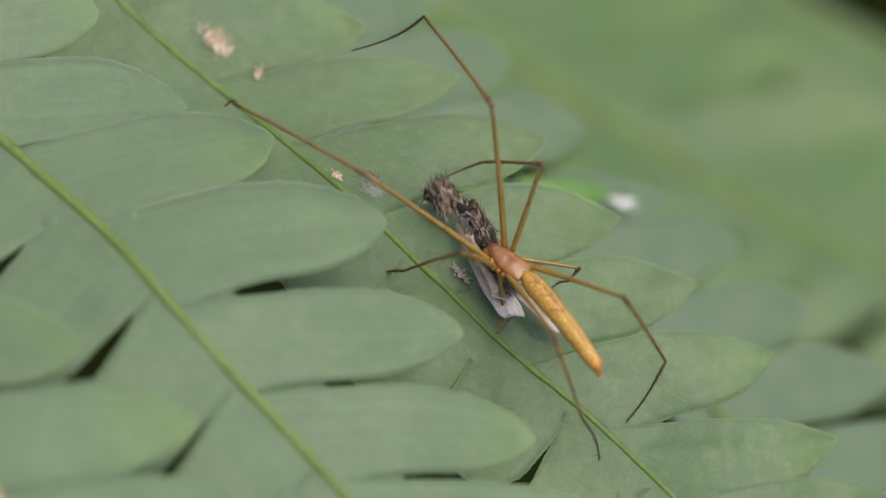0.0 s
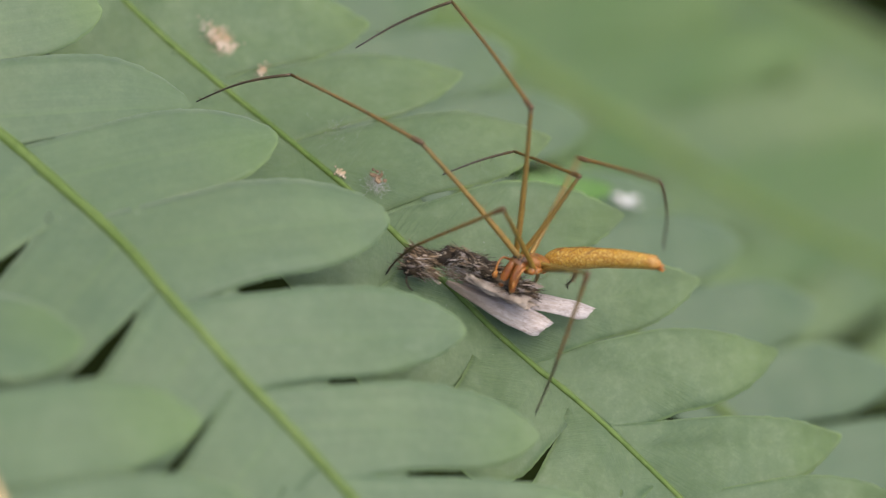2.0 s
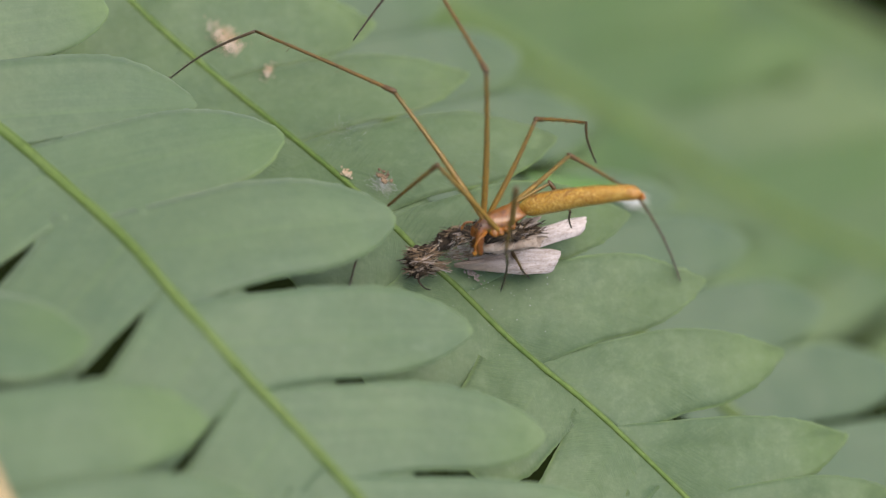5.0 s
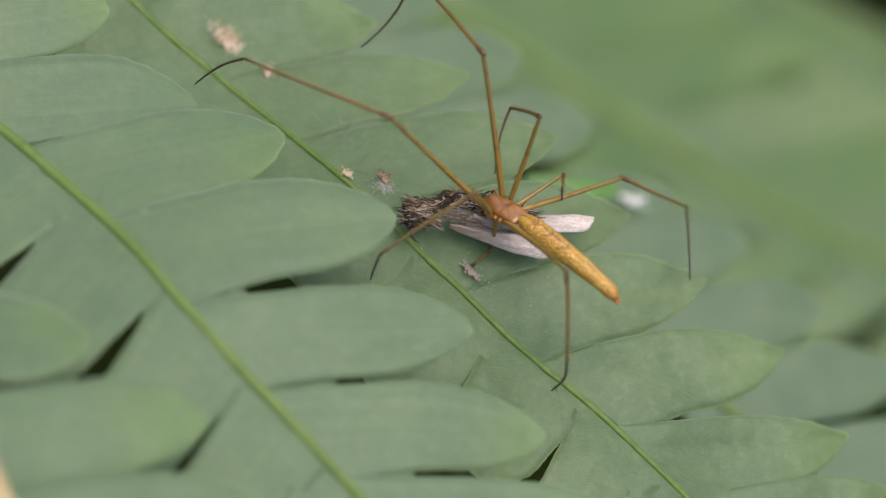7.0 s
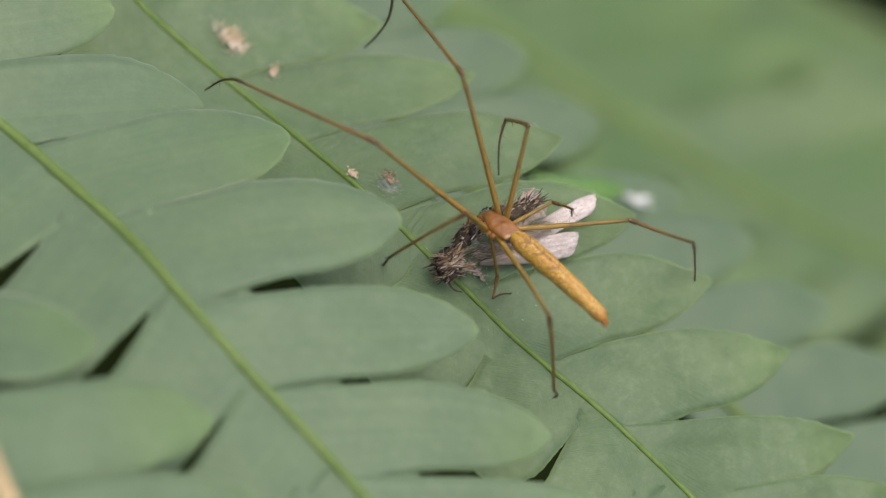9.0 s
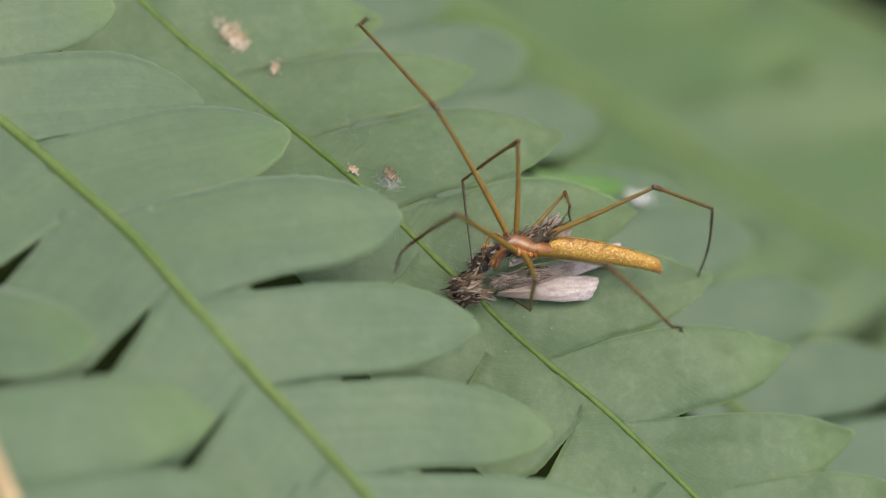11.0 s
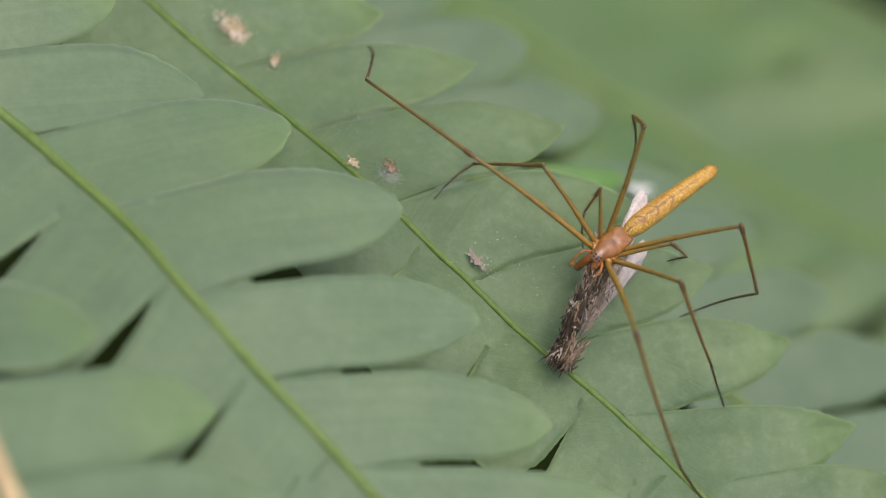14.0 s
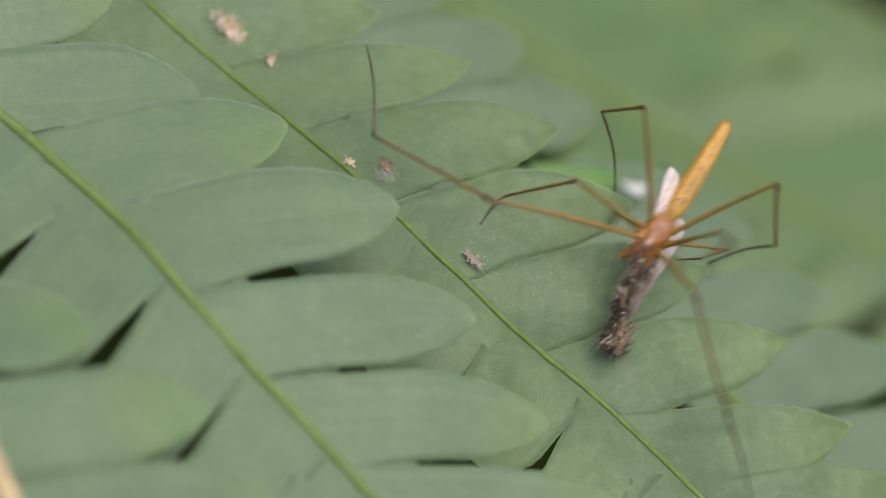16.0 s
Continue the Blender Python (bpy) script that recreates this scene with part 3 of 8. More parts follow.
LENGTHS.update({far: LENGTHS[near] for far, near in zip("EFGH", "ABCD")})
HIPS = {"A": (0.75, -0.50), "B": (0.42, -0.62), "C": (0.02, -0.62), "D": (-0.40, -0.52)}
HIPS.update({far: (HIPS[near][0], -HIPS[near][1]) for far, near in zip("EFGH", "ABCD")})


def segment(name, length, r0, r1, material, rng, bow=0.0, hairs=14, swell=0.0):
    """A leg segment along its own z axis: slightly swollen, bowed, with short bristles and a few long spines."""
    n = 14
    pts, radii = [], []
    for i in range(n + 1):
        s = i / n
        pts.append(Vector((bow * length * math.sin(math.pi * s), 0, length * s)) * MM)
        radii.append((r0 + (r1 - r0) * s + swell * math.sin(math.pi * min(1, s * 1.6)) * (s < 0.62)) * MM)
    pieces = [tube(pts, radii, 9)]
    spines = max(3, int(length * 1.1))
    for k in range(hairs + spines):
        s, a = rng.uniform(0.06, 0.96), rng.uniform(0, 2 * math.pi)
        i = int(s * n)
        r = radii[i]
        d = Vector((math.cos(a), math.sin(a), 0))
        b = pts[i].lerp(pts[min(n, i + 1)], s * n - i) + d * r * 0.8
        if k < hairs:
            pieces.append(spike(b, b + (d * 0.9 + Vector((0, 0, 0.9))) * rng.uniform(0.10, 0.24) * MM, 0.009 * MM))
        else:
            pieces.append(spike(b, b + (d * 1.0 + Vector((0, 0, 0.55))) * rng.uniform(0.26, 0.42) * MM, 0.013 * MM))
    v, f, u = joined(*pieces)
    return mesh_of(name, v, f, material, u)


def ring_body(name, rings, material, sides=18):
    """A body lofted from rings (along, half width, top, bottom) on the x axis."""
    verts, faces, uvs = [], [], []
    for i, (x, w, top, low) in enumerate(rings):
        for k in range(sides):
            a = 2 * math.pi * k / sides
            h = math.cos(a)
            verts.append((x * MM, w * math.sin(a) * MM, (top * h if h > 0 else low * -h) * MM))
            uvs.append((i / (len(rings) - 1), ((k / sides + 0.5) % 1.0) * 2 - 1))
    for i in range(len(rings) - 1):
        for k in range(sides):
            a, b = i * sides + k, i * sides + (k + 1) % sides
            faces.append((a, b, b + sides, a + sides))
    faces.append(tuple(range(sides - 1, -1, -1)))
    faces.append(tuple(range((len(rings) - 1) * sides, len(rings) * sides)))
    return mesh_of(name, verts, faces, material, uvs)


def build_spider():
    rng = random.Random(5)
    body = thing("spider", "slender amber long-legged spider with a golden abdomen, wrapping its prey", "spider")
    rings = []
    for i in range(17):
        s = i / 16
        x = -1.35 + 2.85 * s
        w = 0.66 * max(0.0, 1 - abs((s - 0.38) / 0.60) ** 2.4) ** 0.5 if s < 0.50 else 0.66 - 0.27 * min(1.0, (s - 0.50) / 0.28) ** 1.2 - 0.06 * max(0.0, (s - 0.85) / 0.15)
        w = max(0.14, w)
        top = 0.40 * math.sin(math.pi * min(1, 0.10 + 0.86 * s)) + 0.17 * math.exp(-((s - 0.84) / 0.16) ** 2) - 0.09 * math.exp(-((s - 0.42) / 0.06) ** 2)
        rings.append((x, w, max(0.08, top), -0.42 * math.sin(math.pi * (0.08 + 0.84 * s)) - 0.05))
    part("cephalothorax", ring_body("cephalothorax", rings, CARAPACE_MAT, 24), body, None, "glossy reddish amber carapace")
    for y, x, z, r in ((0.10, 1.36, 0.38, 0.060), (0.25, 1.28, 0.35, 0.055), (0.11, 1.47, 0.26, 0.060), (0.29, 1.40, 0.22, 0.055)):
        for side in (1, -1):
            part("eye", mesh_of("eye", *blob((0, 0, 0), (r * MM,) * 3, rng, 0.0, 6, 8)[:2], EYE_MAT), body, pose(x * MM, side * y * MM, z * MM), "tiny shiny black eye")
    for side in (1, -1):
        line = [(-0.10, 0, 0.02), (0.10, side * 0.03, -0.26), (0.22, side * 0.07, -0.70), (0.28, side * 0.13, -1.15), (0.26, side * 0.17, -1.50)]
        path = smooth_path([Vector(p) * MM for p in line], 5)
        n = len(path)
        v, f, u = tube(path, [MM * (0.21 + 0.04 * math.sin(math.pi * (i / n) ** 0.8) - 0.07 * (i / n) ** 3) for i in range(n)], 12)
        v = [p + Vector((noise.noise(p * 2500), noise.noise(p * 2500 + Vector((5, 0, 0))), 0)) * 0.04 * MM for p in v]
        jaw = part("chelicera", mesh_of("chelicera", v, f, JAW_MAT, u), body, pose(1.25 * MM, side * 0.21 * MM, 0.0), "stout splayed dark amber jaw")
        v, f, u = tube(smooth_path([Vector(p) * MM for p in [(0.26, side * 0.17, -1.48), (0.20, side * 0.08, -1.68), (0.08, side * -0.02, -1.70)]], 4), [MM * (0.085 - 0.007 * i) for i in range(9)], 7)
        part("fang", mesh_of("fang", v, f, PATELLA_MAT, u), jaw, None, "dark curved fang")
        line = [(0, 0, 0), (0.32, side * 0.22, 0.10), (0.66, side * 0.36, 0.10), (0.90, side * 0.34, -0.28), (0.92, side * 0.26, -0.80)]
        path = smooth_path([Vector(p) * MM for p in line], 5)
        n = len(path)
        v, f, u = joined(tube(path, [MM * (0.075 - 0.02 * i / n) for i in range(n)], 8), blob(path[-1], (0.14 * MM, 0.13 * MM, 0.22 * MM), rng, 0.45))
        part("pedipalp", mesh_of("pedipalp", v, f, ORANGE_MAT, u), body, pose(1.05 * MM, side * 0.38 * MM, -0.15 * MM), "thin bent palp with a bulbous orange tip")
    v, f, u = blob((0, 0, 0), (0.85 * MM, 0.5 * MM, 0.24 * MM), rng, 0.05)
    part("sternum", mesh_of("sternum", v, f, ORANGE_MAT, u), body, pose(0.1 * MM, 0, -0.42 * MM), "orange breast plate")
    # abdomen, along its own z axis, back towards x
    rings = []
    for i in range(25):
        s = i / 24
        r = 0.655 * (math.sin(math.pi / 2 * min(1, s / 0.20)) ** 0.6) * (1 - 0.40 * s ** 1.7) * (1 + 0.025 * math.sin(s * 21)) * max(0.0, 1 - max(0, (s - 0.94) / 0.06) ** 2 * 0.9) ** 0.5
        rings.append((-0.28 + 7.03 * s, max(0.06, r * 0.92), max(0.06, r), -max(0.06, r * 0.9)))
    me = ring_body("abdomen", rings, ABDOMEN_MAT, 22)
    me.transform(Matrix(((0, 0, 1, 0), (0, 1, 0, 0), (1, 0, 0, 0), (0, 0, 0, 1))))
    me.flip_normals()
    for vert in me.vertices:
        vert.co.x += (0.10 * math.sin(math.pi * vert.co.z / 0.00675) - 0.22 * (vert.co.z / 0.00675) ** 3) * MM
    belly = part("abdomen", me, body, None, "long golden yellow abdomen with a dark branching line")
    for a in range(4):
        d = Vector((math.cos(a * 1.57 + 0.8), math.sin(a * 1.57 + 0.8), 0)) * 0.10
        v, f, u = tube([(d.x * MM - 0.42 * MM, d.y * MM, 6.55 * MM), (d.x * 1.6 * MM - 0.48 * MM, d.y * 1.6 * MM, 6.90 * MM)], [0.07 * MM, 0.045 * MM], 7)
        part("spinneret", mesh_of("spinneret", v, f, ORANGE_MAT, u), belly, None, "short brown spinneret")
    limbs = {}
    thick = {"A": 1.06, "B": 0.94, "C": 0.76, "D": 0.96}
    for key in "ABCDEFGH":
        kind = key if key in thick else "ABCD"["EFGH".index(key)]
        w, (lf, lt, lm) = thick[kind], LENGTHS[key]
        hx, hy = HIPS[key]
        v, f, u = blob((0, 0, 0), (0.25 * w * MM, 0.42 * w * MM, 0.24 * w * MM), rng, 0.12)
        part("coxa", mesh_of("coxa", v, f, ORANGE_MAT, u), body, pose(hx * 0.9 * MM, hy * 0.85 * MM, -0.24 * MM))
        femur = part("femur", segment("femur", lf, 0.142 * w, 0.108 * w, FEMUR_MAT, rng, 0.012, 110 if kind != "C" else 36, 0.02 * w), body)
        tibia = part("tibia", segment("tibia", lt, 0.106 * w, 0.078 * w, TIBIA_MAT, rng, 0.012, 110 if kind != "C" else 36), body)
        v, f, u = tube([Vector((0, 0, z)) * MM for z in (-0.16, -0.02, 0.25, 0.55, 0.72)], [MM * w * r for r in (0.09, 0.145, 0.150, 0.135, 0.10)], 9)
        part("patella", mesh_of("patella", v, f, PATELLA_MAT, u), tibia, None, "swollen brown knee joint")
        foot = part("metatarsus", segment("metatarsus", lm, 0.085 * w, 0.038 * w, TARSUS_MAT, rng, -0.10 if key == "A" else 0.05, 60 if kind != "C" else 30), body)
        limbs[key] = {"femur": femur, "tibia": tibia, "metatarsus": foot}
    return body, belly, limbs


ABDOMEN_MAT = abdomen_material()
spider, abdomen, legs = build_spider()

# ---- prey ----


def wing(length, width, rng, material, full=0.55):
    """A folded, slightly crumpled moth wing along z, with a ragged end."""
    ns, nt = 34, 12
    verts, uvs, faces = [], [], []
    seed = rng.uniform(0, 40)
    for layer in (0, 1):
        for i in range(ns + 1):
            s = i / ns
            half = width / 2 * (0.12 + 0.88 * min(1, s / full) ** 0.8) * (1 - 0.30 * max(0, (s - 0.88) / 0.12) ** 2)
            for j in range(nt + 1):
                v = -1 + 2 * j / nt
                z = length * s + (0.10 * noise.noise(Vector((v * 4, seed, 3))) + 0.05 * noise.noise(Vector((v * 17, seed, 9))) - 0.25 * v) * max(0.0, (s - 0.9) / 0.1)
                x = 0.26 * (1 - v * v) + 0.13 * noise.noise(Vector((s * 5, v * 2, seed))) + 0.05 * noise.noise(Vector((s * 16, v * 5, seed))) - 0.04 * layer
                verts.append((x * MM, v * half * MM, z * MM))
                uvs.append((s, v))
    w, lay = nt + 1, (ns + 1) * (nt + 1)
    for i in range(ns):
        for j in range(nt):
            a = i * w + j
            faces.append((a, a + 1, a + w + 1, a + w))
            faces.append((a + lay, a + w + lay, a + w + 1 + lay, a + 1 + lay))
    rim = [i * w for i in range(ns + 1)] + [ns * w + j for j in range(1, w)] + [i * w + nt for i in range(ns - 1, -1, -1)] + [j for j in range(nt - 1, 0, -1)]
    for a, b in zip(rim, rim[1:] + rim[:1]):
        faces.append((a, b, b + lay, a + lay))
    return mesh_of("wing", verts, faces, material, uvs)


def matted(path_points, radii, count, rng, size, end=False):
    """Scales and hairs matted along a body; towards its ragged end they stand out like a brush."""
    pieces = []
    n = len(path_points) - 1
    clump = Vector((rng.uniform(0, 50), rng.uniform(0, 50), rng.uniform(0, 50)))
    for _ in range(count):
        s = rng.uniform(0, 1) ** (2.2 if end else 1) * n
        i = min(n - 1, int(s))
        p = path_points[i].lerp(path_points[i + 1], s - i)
        a = rng.uniform(0, 2 * math.pi)
        spread = rng.uniform(0.3, 1.4) if end else rng.uniform(-0.25, 0.28)
        d = Vector((math.cos(a) * spread, math.sin(a) * spread, -rng.uniform(0.5, 1.0) if end else rng.choice((-1, 1)) * rng.uniform(0.6, 1.0)))
        d += Vector((rng.gauss(0, 0.35), rng.gauss(0, 0.35), 0))
        r = radii[i] * rng.uniform(0.75, 1.06)
        b = p + Vector((math.cos(a), math.sin(a), 0)) * r
        if noise.noise(b * 1500 + clump) < rng.uniform(-0.05, 0.22):
            continue
        pieces.append(spike(b, b + d.normalized() * rng.uniform(0.35, 1.0) * size, size * rng.uniform(0.005, 0.016)))
    return joined(*pieces)


def flakes(path_points, radii, count, rng, size, bare=0.0):
    """Curled flakes of torn cuticle and scales that cling to a body in clumps."""
    pieces = []
    n = len(path_points) - 1
    clump = Vector((rng.uniform(0, 50), rng.uniform(0, 50), rng.uniform(0, 50)))
    for _ in range(count):
        s = rng.uniform(0, 1) * n
        i = min(n - 1, int(s))
        a = rng.uniform(0, 2 * math.pi)
        out = Vector((math.cos(a), math.sin(a), 0))
        b = path_points[i].lerp(path_points[i + 1], s - i) + out * radii[i] * rng.uniform(0.85, 1.12)
        if noise.noise(b * 1300 + clump) < bare:
            continue
        along = (Vector((rng.gauss(0, 0.35), rng.gauss(0, 0.35), rng.choice((-1, 1)))) + out * rng.uniform(-0.1, 0.16)).normalized()
        across = along.cross(out + Vector((rng.gauss(0, 0.4), rng.gauss(0, 0.4), rng.gauss(0, 0.4)))).normalized()
        l, w = size * rng.uniform(0.6, 2.0), size * rng.uniform(0.06, 0.26)
        lift = out * l * rng.uniform(-0.12, 0.12)
        q = [b - across * w * 0.5, b + across * w * 0.5, b + along * l * 0.55 + across * w * rng.uniform(0.3, 0.6) + lift, b + along * l * 0.55 - across * w * rng.uniform(0.3, 0.6) + lift,
             b + along * l + across * w * rng.uniform(-0.1, 0.3) + lift * 0.4, b + along * l - across * w * rng.uniform(0.0, 0.3) + lift * 0.4]
        under = [p - out * 0.012 * MM for p in q]
        faces = [(0, 1, 2, 3), (3, 2, 4, 5), (9, 8, 7, 6), (11, 10, 8, 9), (0, 3, 9, 6), (1, 7, 8, 2), (3, 5, 11, 9), (2, 8, 10, 4), (4, 10, 11, 5), (0, 6, 7, 1)]
        pieces.append((q + under, faces, [(0.5, 0.5)] * 12))
    return joined(*pieces)


def build_prey():
    rng = random.Random(8)
    bundle = thing("dead_moth", "dead brown moth with cream-grey wings, held and wrapped by the spider", "insect")
    line = [Vector(p) * MM for p in [(0.2, -0.2, 0.0), (0.4, -0.45, 0.8), (0.7, -0.75, 1.7), (0.9, -0.75, 2.7), (1.0, -0.5, 3.7), (0.9, -0.25, 4.8), (0.7, 0, 5.8), (0.5, 0, 6.4)]]
    path = smooth_path(line, 4)
    n = len(path)
    lump = [noise.noise(Vector((i * 0.42, 3.1, 7.7))) for i in range(n)]
    radii = [MM * (0.20 + 0.17 * math.sin(math.pi * min(1, 0.05 + i / n)) + 0.16 * i / n + 0.14 * lump[i]) * (1 if i < n - 3 else 0.6) for i in range(n)]
    v, f, u = tube(path, radii, 18)
    v = [p + Vector((noise.noise(p * 2300), noise.noise(p * 2300 + Vector((7, 0, 0))), noise.noise(p * 2000 + Vector((3, 9, 0))))) * 0.42 * MM for p in v]
    body = part("body", mesh_of("body", v, f, SHAG_MAT, u), bundle, None, "matted blackish brown body")
    for mat, count, size, words in ((SHAG_MAT, 700, 0.90, "matted blackish scales"), (GOLD_MAT, 420, 0.9, "matted golden brown scales"), (HAIR_MAT, 220, 0.70, "loose pale straw scales"), (WING_MAT, 140, 0.60, "loose silvery scales")):
        v, f, u = matted(path, radii, count, rng, size * MM)
        tagged(part("scale_coat", mesh_of("scales", v, f, mat, u), body, None, words), kind="stuff")
    for mat, count, size, bare, first, words in ((SHAG_MAT, 620, 0.40, -0.15, 0.0, "torn dark flakes of cuticle"), (BROWN_MAT, 520, 0.38, 0.0, 0.0, "torn brown flakes of cuticle"),
                                                (HAIR_MAT, 420, 0.34, 0.05, 0.22, "torn straw-coloured flakes"), (WING_MAT, 260, 0.40, 0.10, 0.36, "torn silvery wing flakes")):
        k = int(first * n)
        v, f, u = flakes(path[k:], radii[k:], count, rng, size * MM, bare)
        tagged(part("flake_coat", mesh_of("flakes", v, f, mat, u, False), body, None, words), kind="stuff")
    # crumpled hind wings and fluff between the fore wings
    for x, y, z, w, l, turn in ((0.60, -0.20, 3.2, 0.8, 4.2, 8), (0.50, 0.20, 2.8, 0.9, 4.8, -14), (0.7, 0.15, 3.0, 1.1, 4.2, -12)):
        me = wing(l * 0.85, w * 0.8, rng, HIND_MAT)
        for vert in me.vertices:
            vert.co += Vector((0.12 * noise.noise(vert.co * 1500), 0.10 * noise.noise(vert.co * 1700 + Vector((5, 0, 0))), 0.1 * noise.noise(vert.co * 2500))) * MM
        part("hind_wing", me, body, pose(x * MM, y * MM, z * MM, turn * 0.25, -7, turn * 2), "crumpled brownish grey hind wing")
    v, f, u = joined(blob((0.25 * MM, -0.35 * MM, 0.1 * MM), (0.50 * MM, 0.48 * MM, 0.6 * MM), rng, 0.8, 10, 14), blob((0.1 * MM, 0.25 * MM, 0.0), (0.34 * MM, 0.36 * MM, 0.42 * MM), rng, 0.8, 9, 12),
                     blob((0.1 * MM, -0.80 * MM, 0.2 * MM), (0.28 * MM, 0.30 * MM, 0.40 * MM), rng, 0.8, 8, 11))
    head = part("head", mesh_of("head", v, f, SHAG_MAT, u), bundle, None, "ragged dark head end")
    for k, (mat, count, words) in enumerate(((SHAG_MAT, 260, "dark brush of scales"), (HAIR_MAT, 260, "pale brush of scales"), (GOLD_MAT, 150, "golden brush of scales"))):
        v, f, u = matted([Vector((0.2, -0.25, -0.15)) * MM, Vector((0.2, -0.2, 0.5)) * MM, Vector((0.2, -0.1, 1.2)) * MM], [0.60 * MM, 0.52 * MM, 0.38 * MM], count, rng, 0.46 * MM, True)
        part("tuft", mesh_of("tuft", v, f, mat, u), head, None, words)
    crown = [Vector((0.2, -0.25, -0.25)) * MM, Vector((0.2, -0.2, 0.3)) * MM, Vector((0.3, -0.15, 1.0)) * MM]
    for mat, count, words in ((BROWN_MAT, 620, "torn brown flakes"), (HAIR_MAT, 240, "torn straw-coloured flakes"), (SHAG_MAT, 420, "torn blackish flakes"), (WING_MAT, 130, "torn silvery flakes")):
        v, f, u = flakes(crown, [0.62 * MM, 0.52 * MM, 0.40 * MM], count, rng, 0.38 * MM, -0.12)
        part("tuft", mesh_of("tuft", v, f, mat, u, False), head, None, words)
    part("wing", wing(7.2, 1.08, rng, WING_MAT), bundle, pose(0.09 * MM, 0.0 * MM, 2.8 * MM, 11, 1, -10), "long pinkish white fore wing, slightly crumpled")
    part("wing", wing(5.8, 1.35, rng, DUSKY_MAT, 0.65), bundle, pose(-0.09 * MM, 0.10 * MM, 2.0 * MM, -4, 2, 8), "shorter cream-grey fore wing, slightly crumpled")
    pieces = []
    for _ in range(50):
        z0, a0, r = rng.uniform(1.6, 6.2), rng.uniform(0, 6.28), rng.uniform(0.50, 0.74)
        sweep, lift = rng.uniform(1.5, 4.5), rng.uniform(-1.1, 1.1)
        pts = [Vector((0.8 + r * 0.8 * math.cos(a0 + sweep * k / 8), -0.5 + r * 0.8 * math.sin(a0 + sweep * k / 8), z0 + lift * k / 8)) * MM for k in range(9)]
        pieces.append(tube(pts, [0.0035 * MM] * 9, 3, False))
    v, f, u = joined(*pieces)
    tagged(part("silk", mesh_of("silk", v, f, SILK_MAT, u), body, None, "gauzy white wrapping silk"), kind="stuff")
    roots = [Vector((0.40, -0.35, 1.8)) * MM, Vector((0.45, -0.45, 3.0)) * MM, Vector((0.40, -0.50, 4.6)) * MM, Vector((0.25, -0.75, 6.6)) * MM]
    for mat, count, size, words in ((HAIR_MAT, 420, 0.70, "straw-coloured fluff"), (WING_MAT, 900, 0.85, "silvery fluff"), (BROWN_MAT, 420, 0.60, "brown fluff")):
        v, f, u = joined(matted(roots, [0.34 * MM, 0.38 * MM, 0.34 * MM, 0.22 * MM], count, rng, size * MM), flakes(roots, [0.32 * MM, 0.36 * MM, 0.32 * MM, 0.20 * MM], count // 3, rng, 0.30 * MM, 0.0))
        tagged(part("fluff", mesh_of("fluff", v, f, mat, u), bundle, None, words), kind="stuff")
    for pts in ([(0.1, 0.3, 0.0), (-0.05, 0.75, -0.1), (-0.1, 1.15, 0.15), (-0.1, 1.3, 0.45)], [(0.0, -0.7, 3.2), (-0.05, -1.05, 4.2), (-0.1, -0.95, 5.6), (-0.1, -0.85, 6.4)]):
        line = smooth_path([Vector(p) * MM for p in pts], 5)
        v, f, u = tube(line, [MM * (0.07 - 0.003 * i) for i in range(len(line))], 7)
        part("leg", mesh_of("leg", v, f, SHAG_MAT, u), bundle, None, "thin dark leg")
    return bundle, body


prey, moth_body = build_prey()

# ---- small things lying on the leaves ----


def grains(name, label, category, centre, count, spread, size, material, seed, kind="", stretch=(1, 1), turn=0.0):
    rng = random.Random(seed)
    pieces = []
    for _ in range(count):
        p, q = rng.gauss(0, spread * stretch[0]), rng.gauss(0, spread * stretch[1])
        x, y = p * math.cos(turn) - q * math.sin(turn), p * math.sin(turn) + q * math.cos(turn)
        r = size * rng.uniform(0.5, 1.3)
        pieces.append(blob((x * MM, y * MM, r * 0.15 * MM), (r * MM, r * rng.uniform(0.6, 1.2) * MM, r * 0.5 * MM), rng, 0.5, 5, 7))
    v, f, u = joined(*pieces)
    return thing(name, label, category, at(*centre), kind=kind, data=mesh_of(name, v, f, material, u))


def silk_tangle(name, label, centre, count, spread, seed):
    rng = random.Random(seed)
    pieces = []
    for _ in range(count):
        x, y, a, bend = rng.gauss(0, spread), rng.gauss(0, spread * 0.8), rng.uniform(0, 6.28), rng.uniform(-0.25, 0.25)
        pts = [Vector((x + 0.13 * k * math.cos(a + bend * k), y + 0.13 * k * math.sin(a + bend * k), 0.03 + 0.12 * rng.random())) * MM for k in range(5)]
        pieces.append(tube(pts, [0.003 * MM] * 5, 3, False))
    v, f, u = joined(*pieces)
    return thing(name, label, "silk", at(*centre), kind="stuff", data=mesh_of(name, v, f, SILK_MAT, u))


grains("frass_cluster", "pinkish tan crumbs of frass stuck on a leaflet", "frass", (-10.91, 12.88, -6.14), 520, 0.44, 0.046, FRASS_MAT, 1, "stuff", (1.3, 0.7), -0.75)
grains("frass_cluster", "small tan crumbs of frass beside the rib", "frass", (-8.79, 10.95, -5.25), 90, 0.17, 0.045, FRASS_MAT, 2, "stuff", (1.5, 0.7), 1.2)
silk_tangle("silk_fluff", "tuft of whitish silk threads on the leaf", (-3.63, 3.36, -0.88), 130, 0.30, 3)
silk_tangle("silk_fluff", "faint whitish silk threads on the leaf", (-5.27, 6.64, -2.61), 24, 0.55, 4)
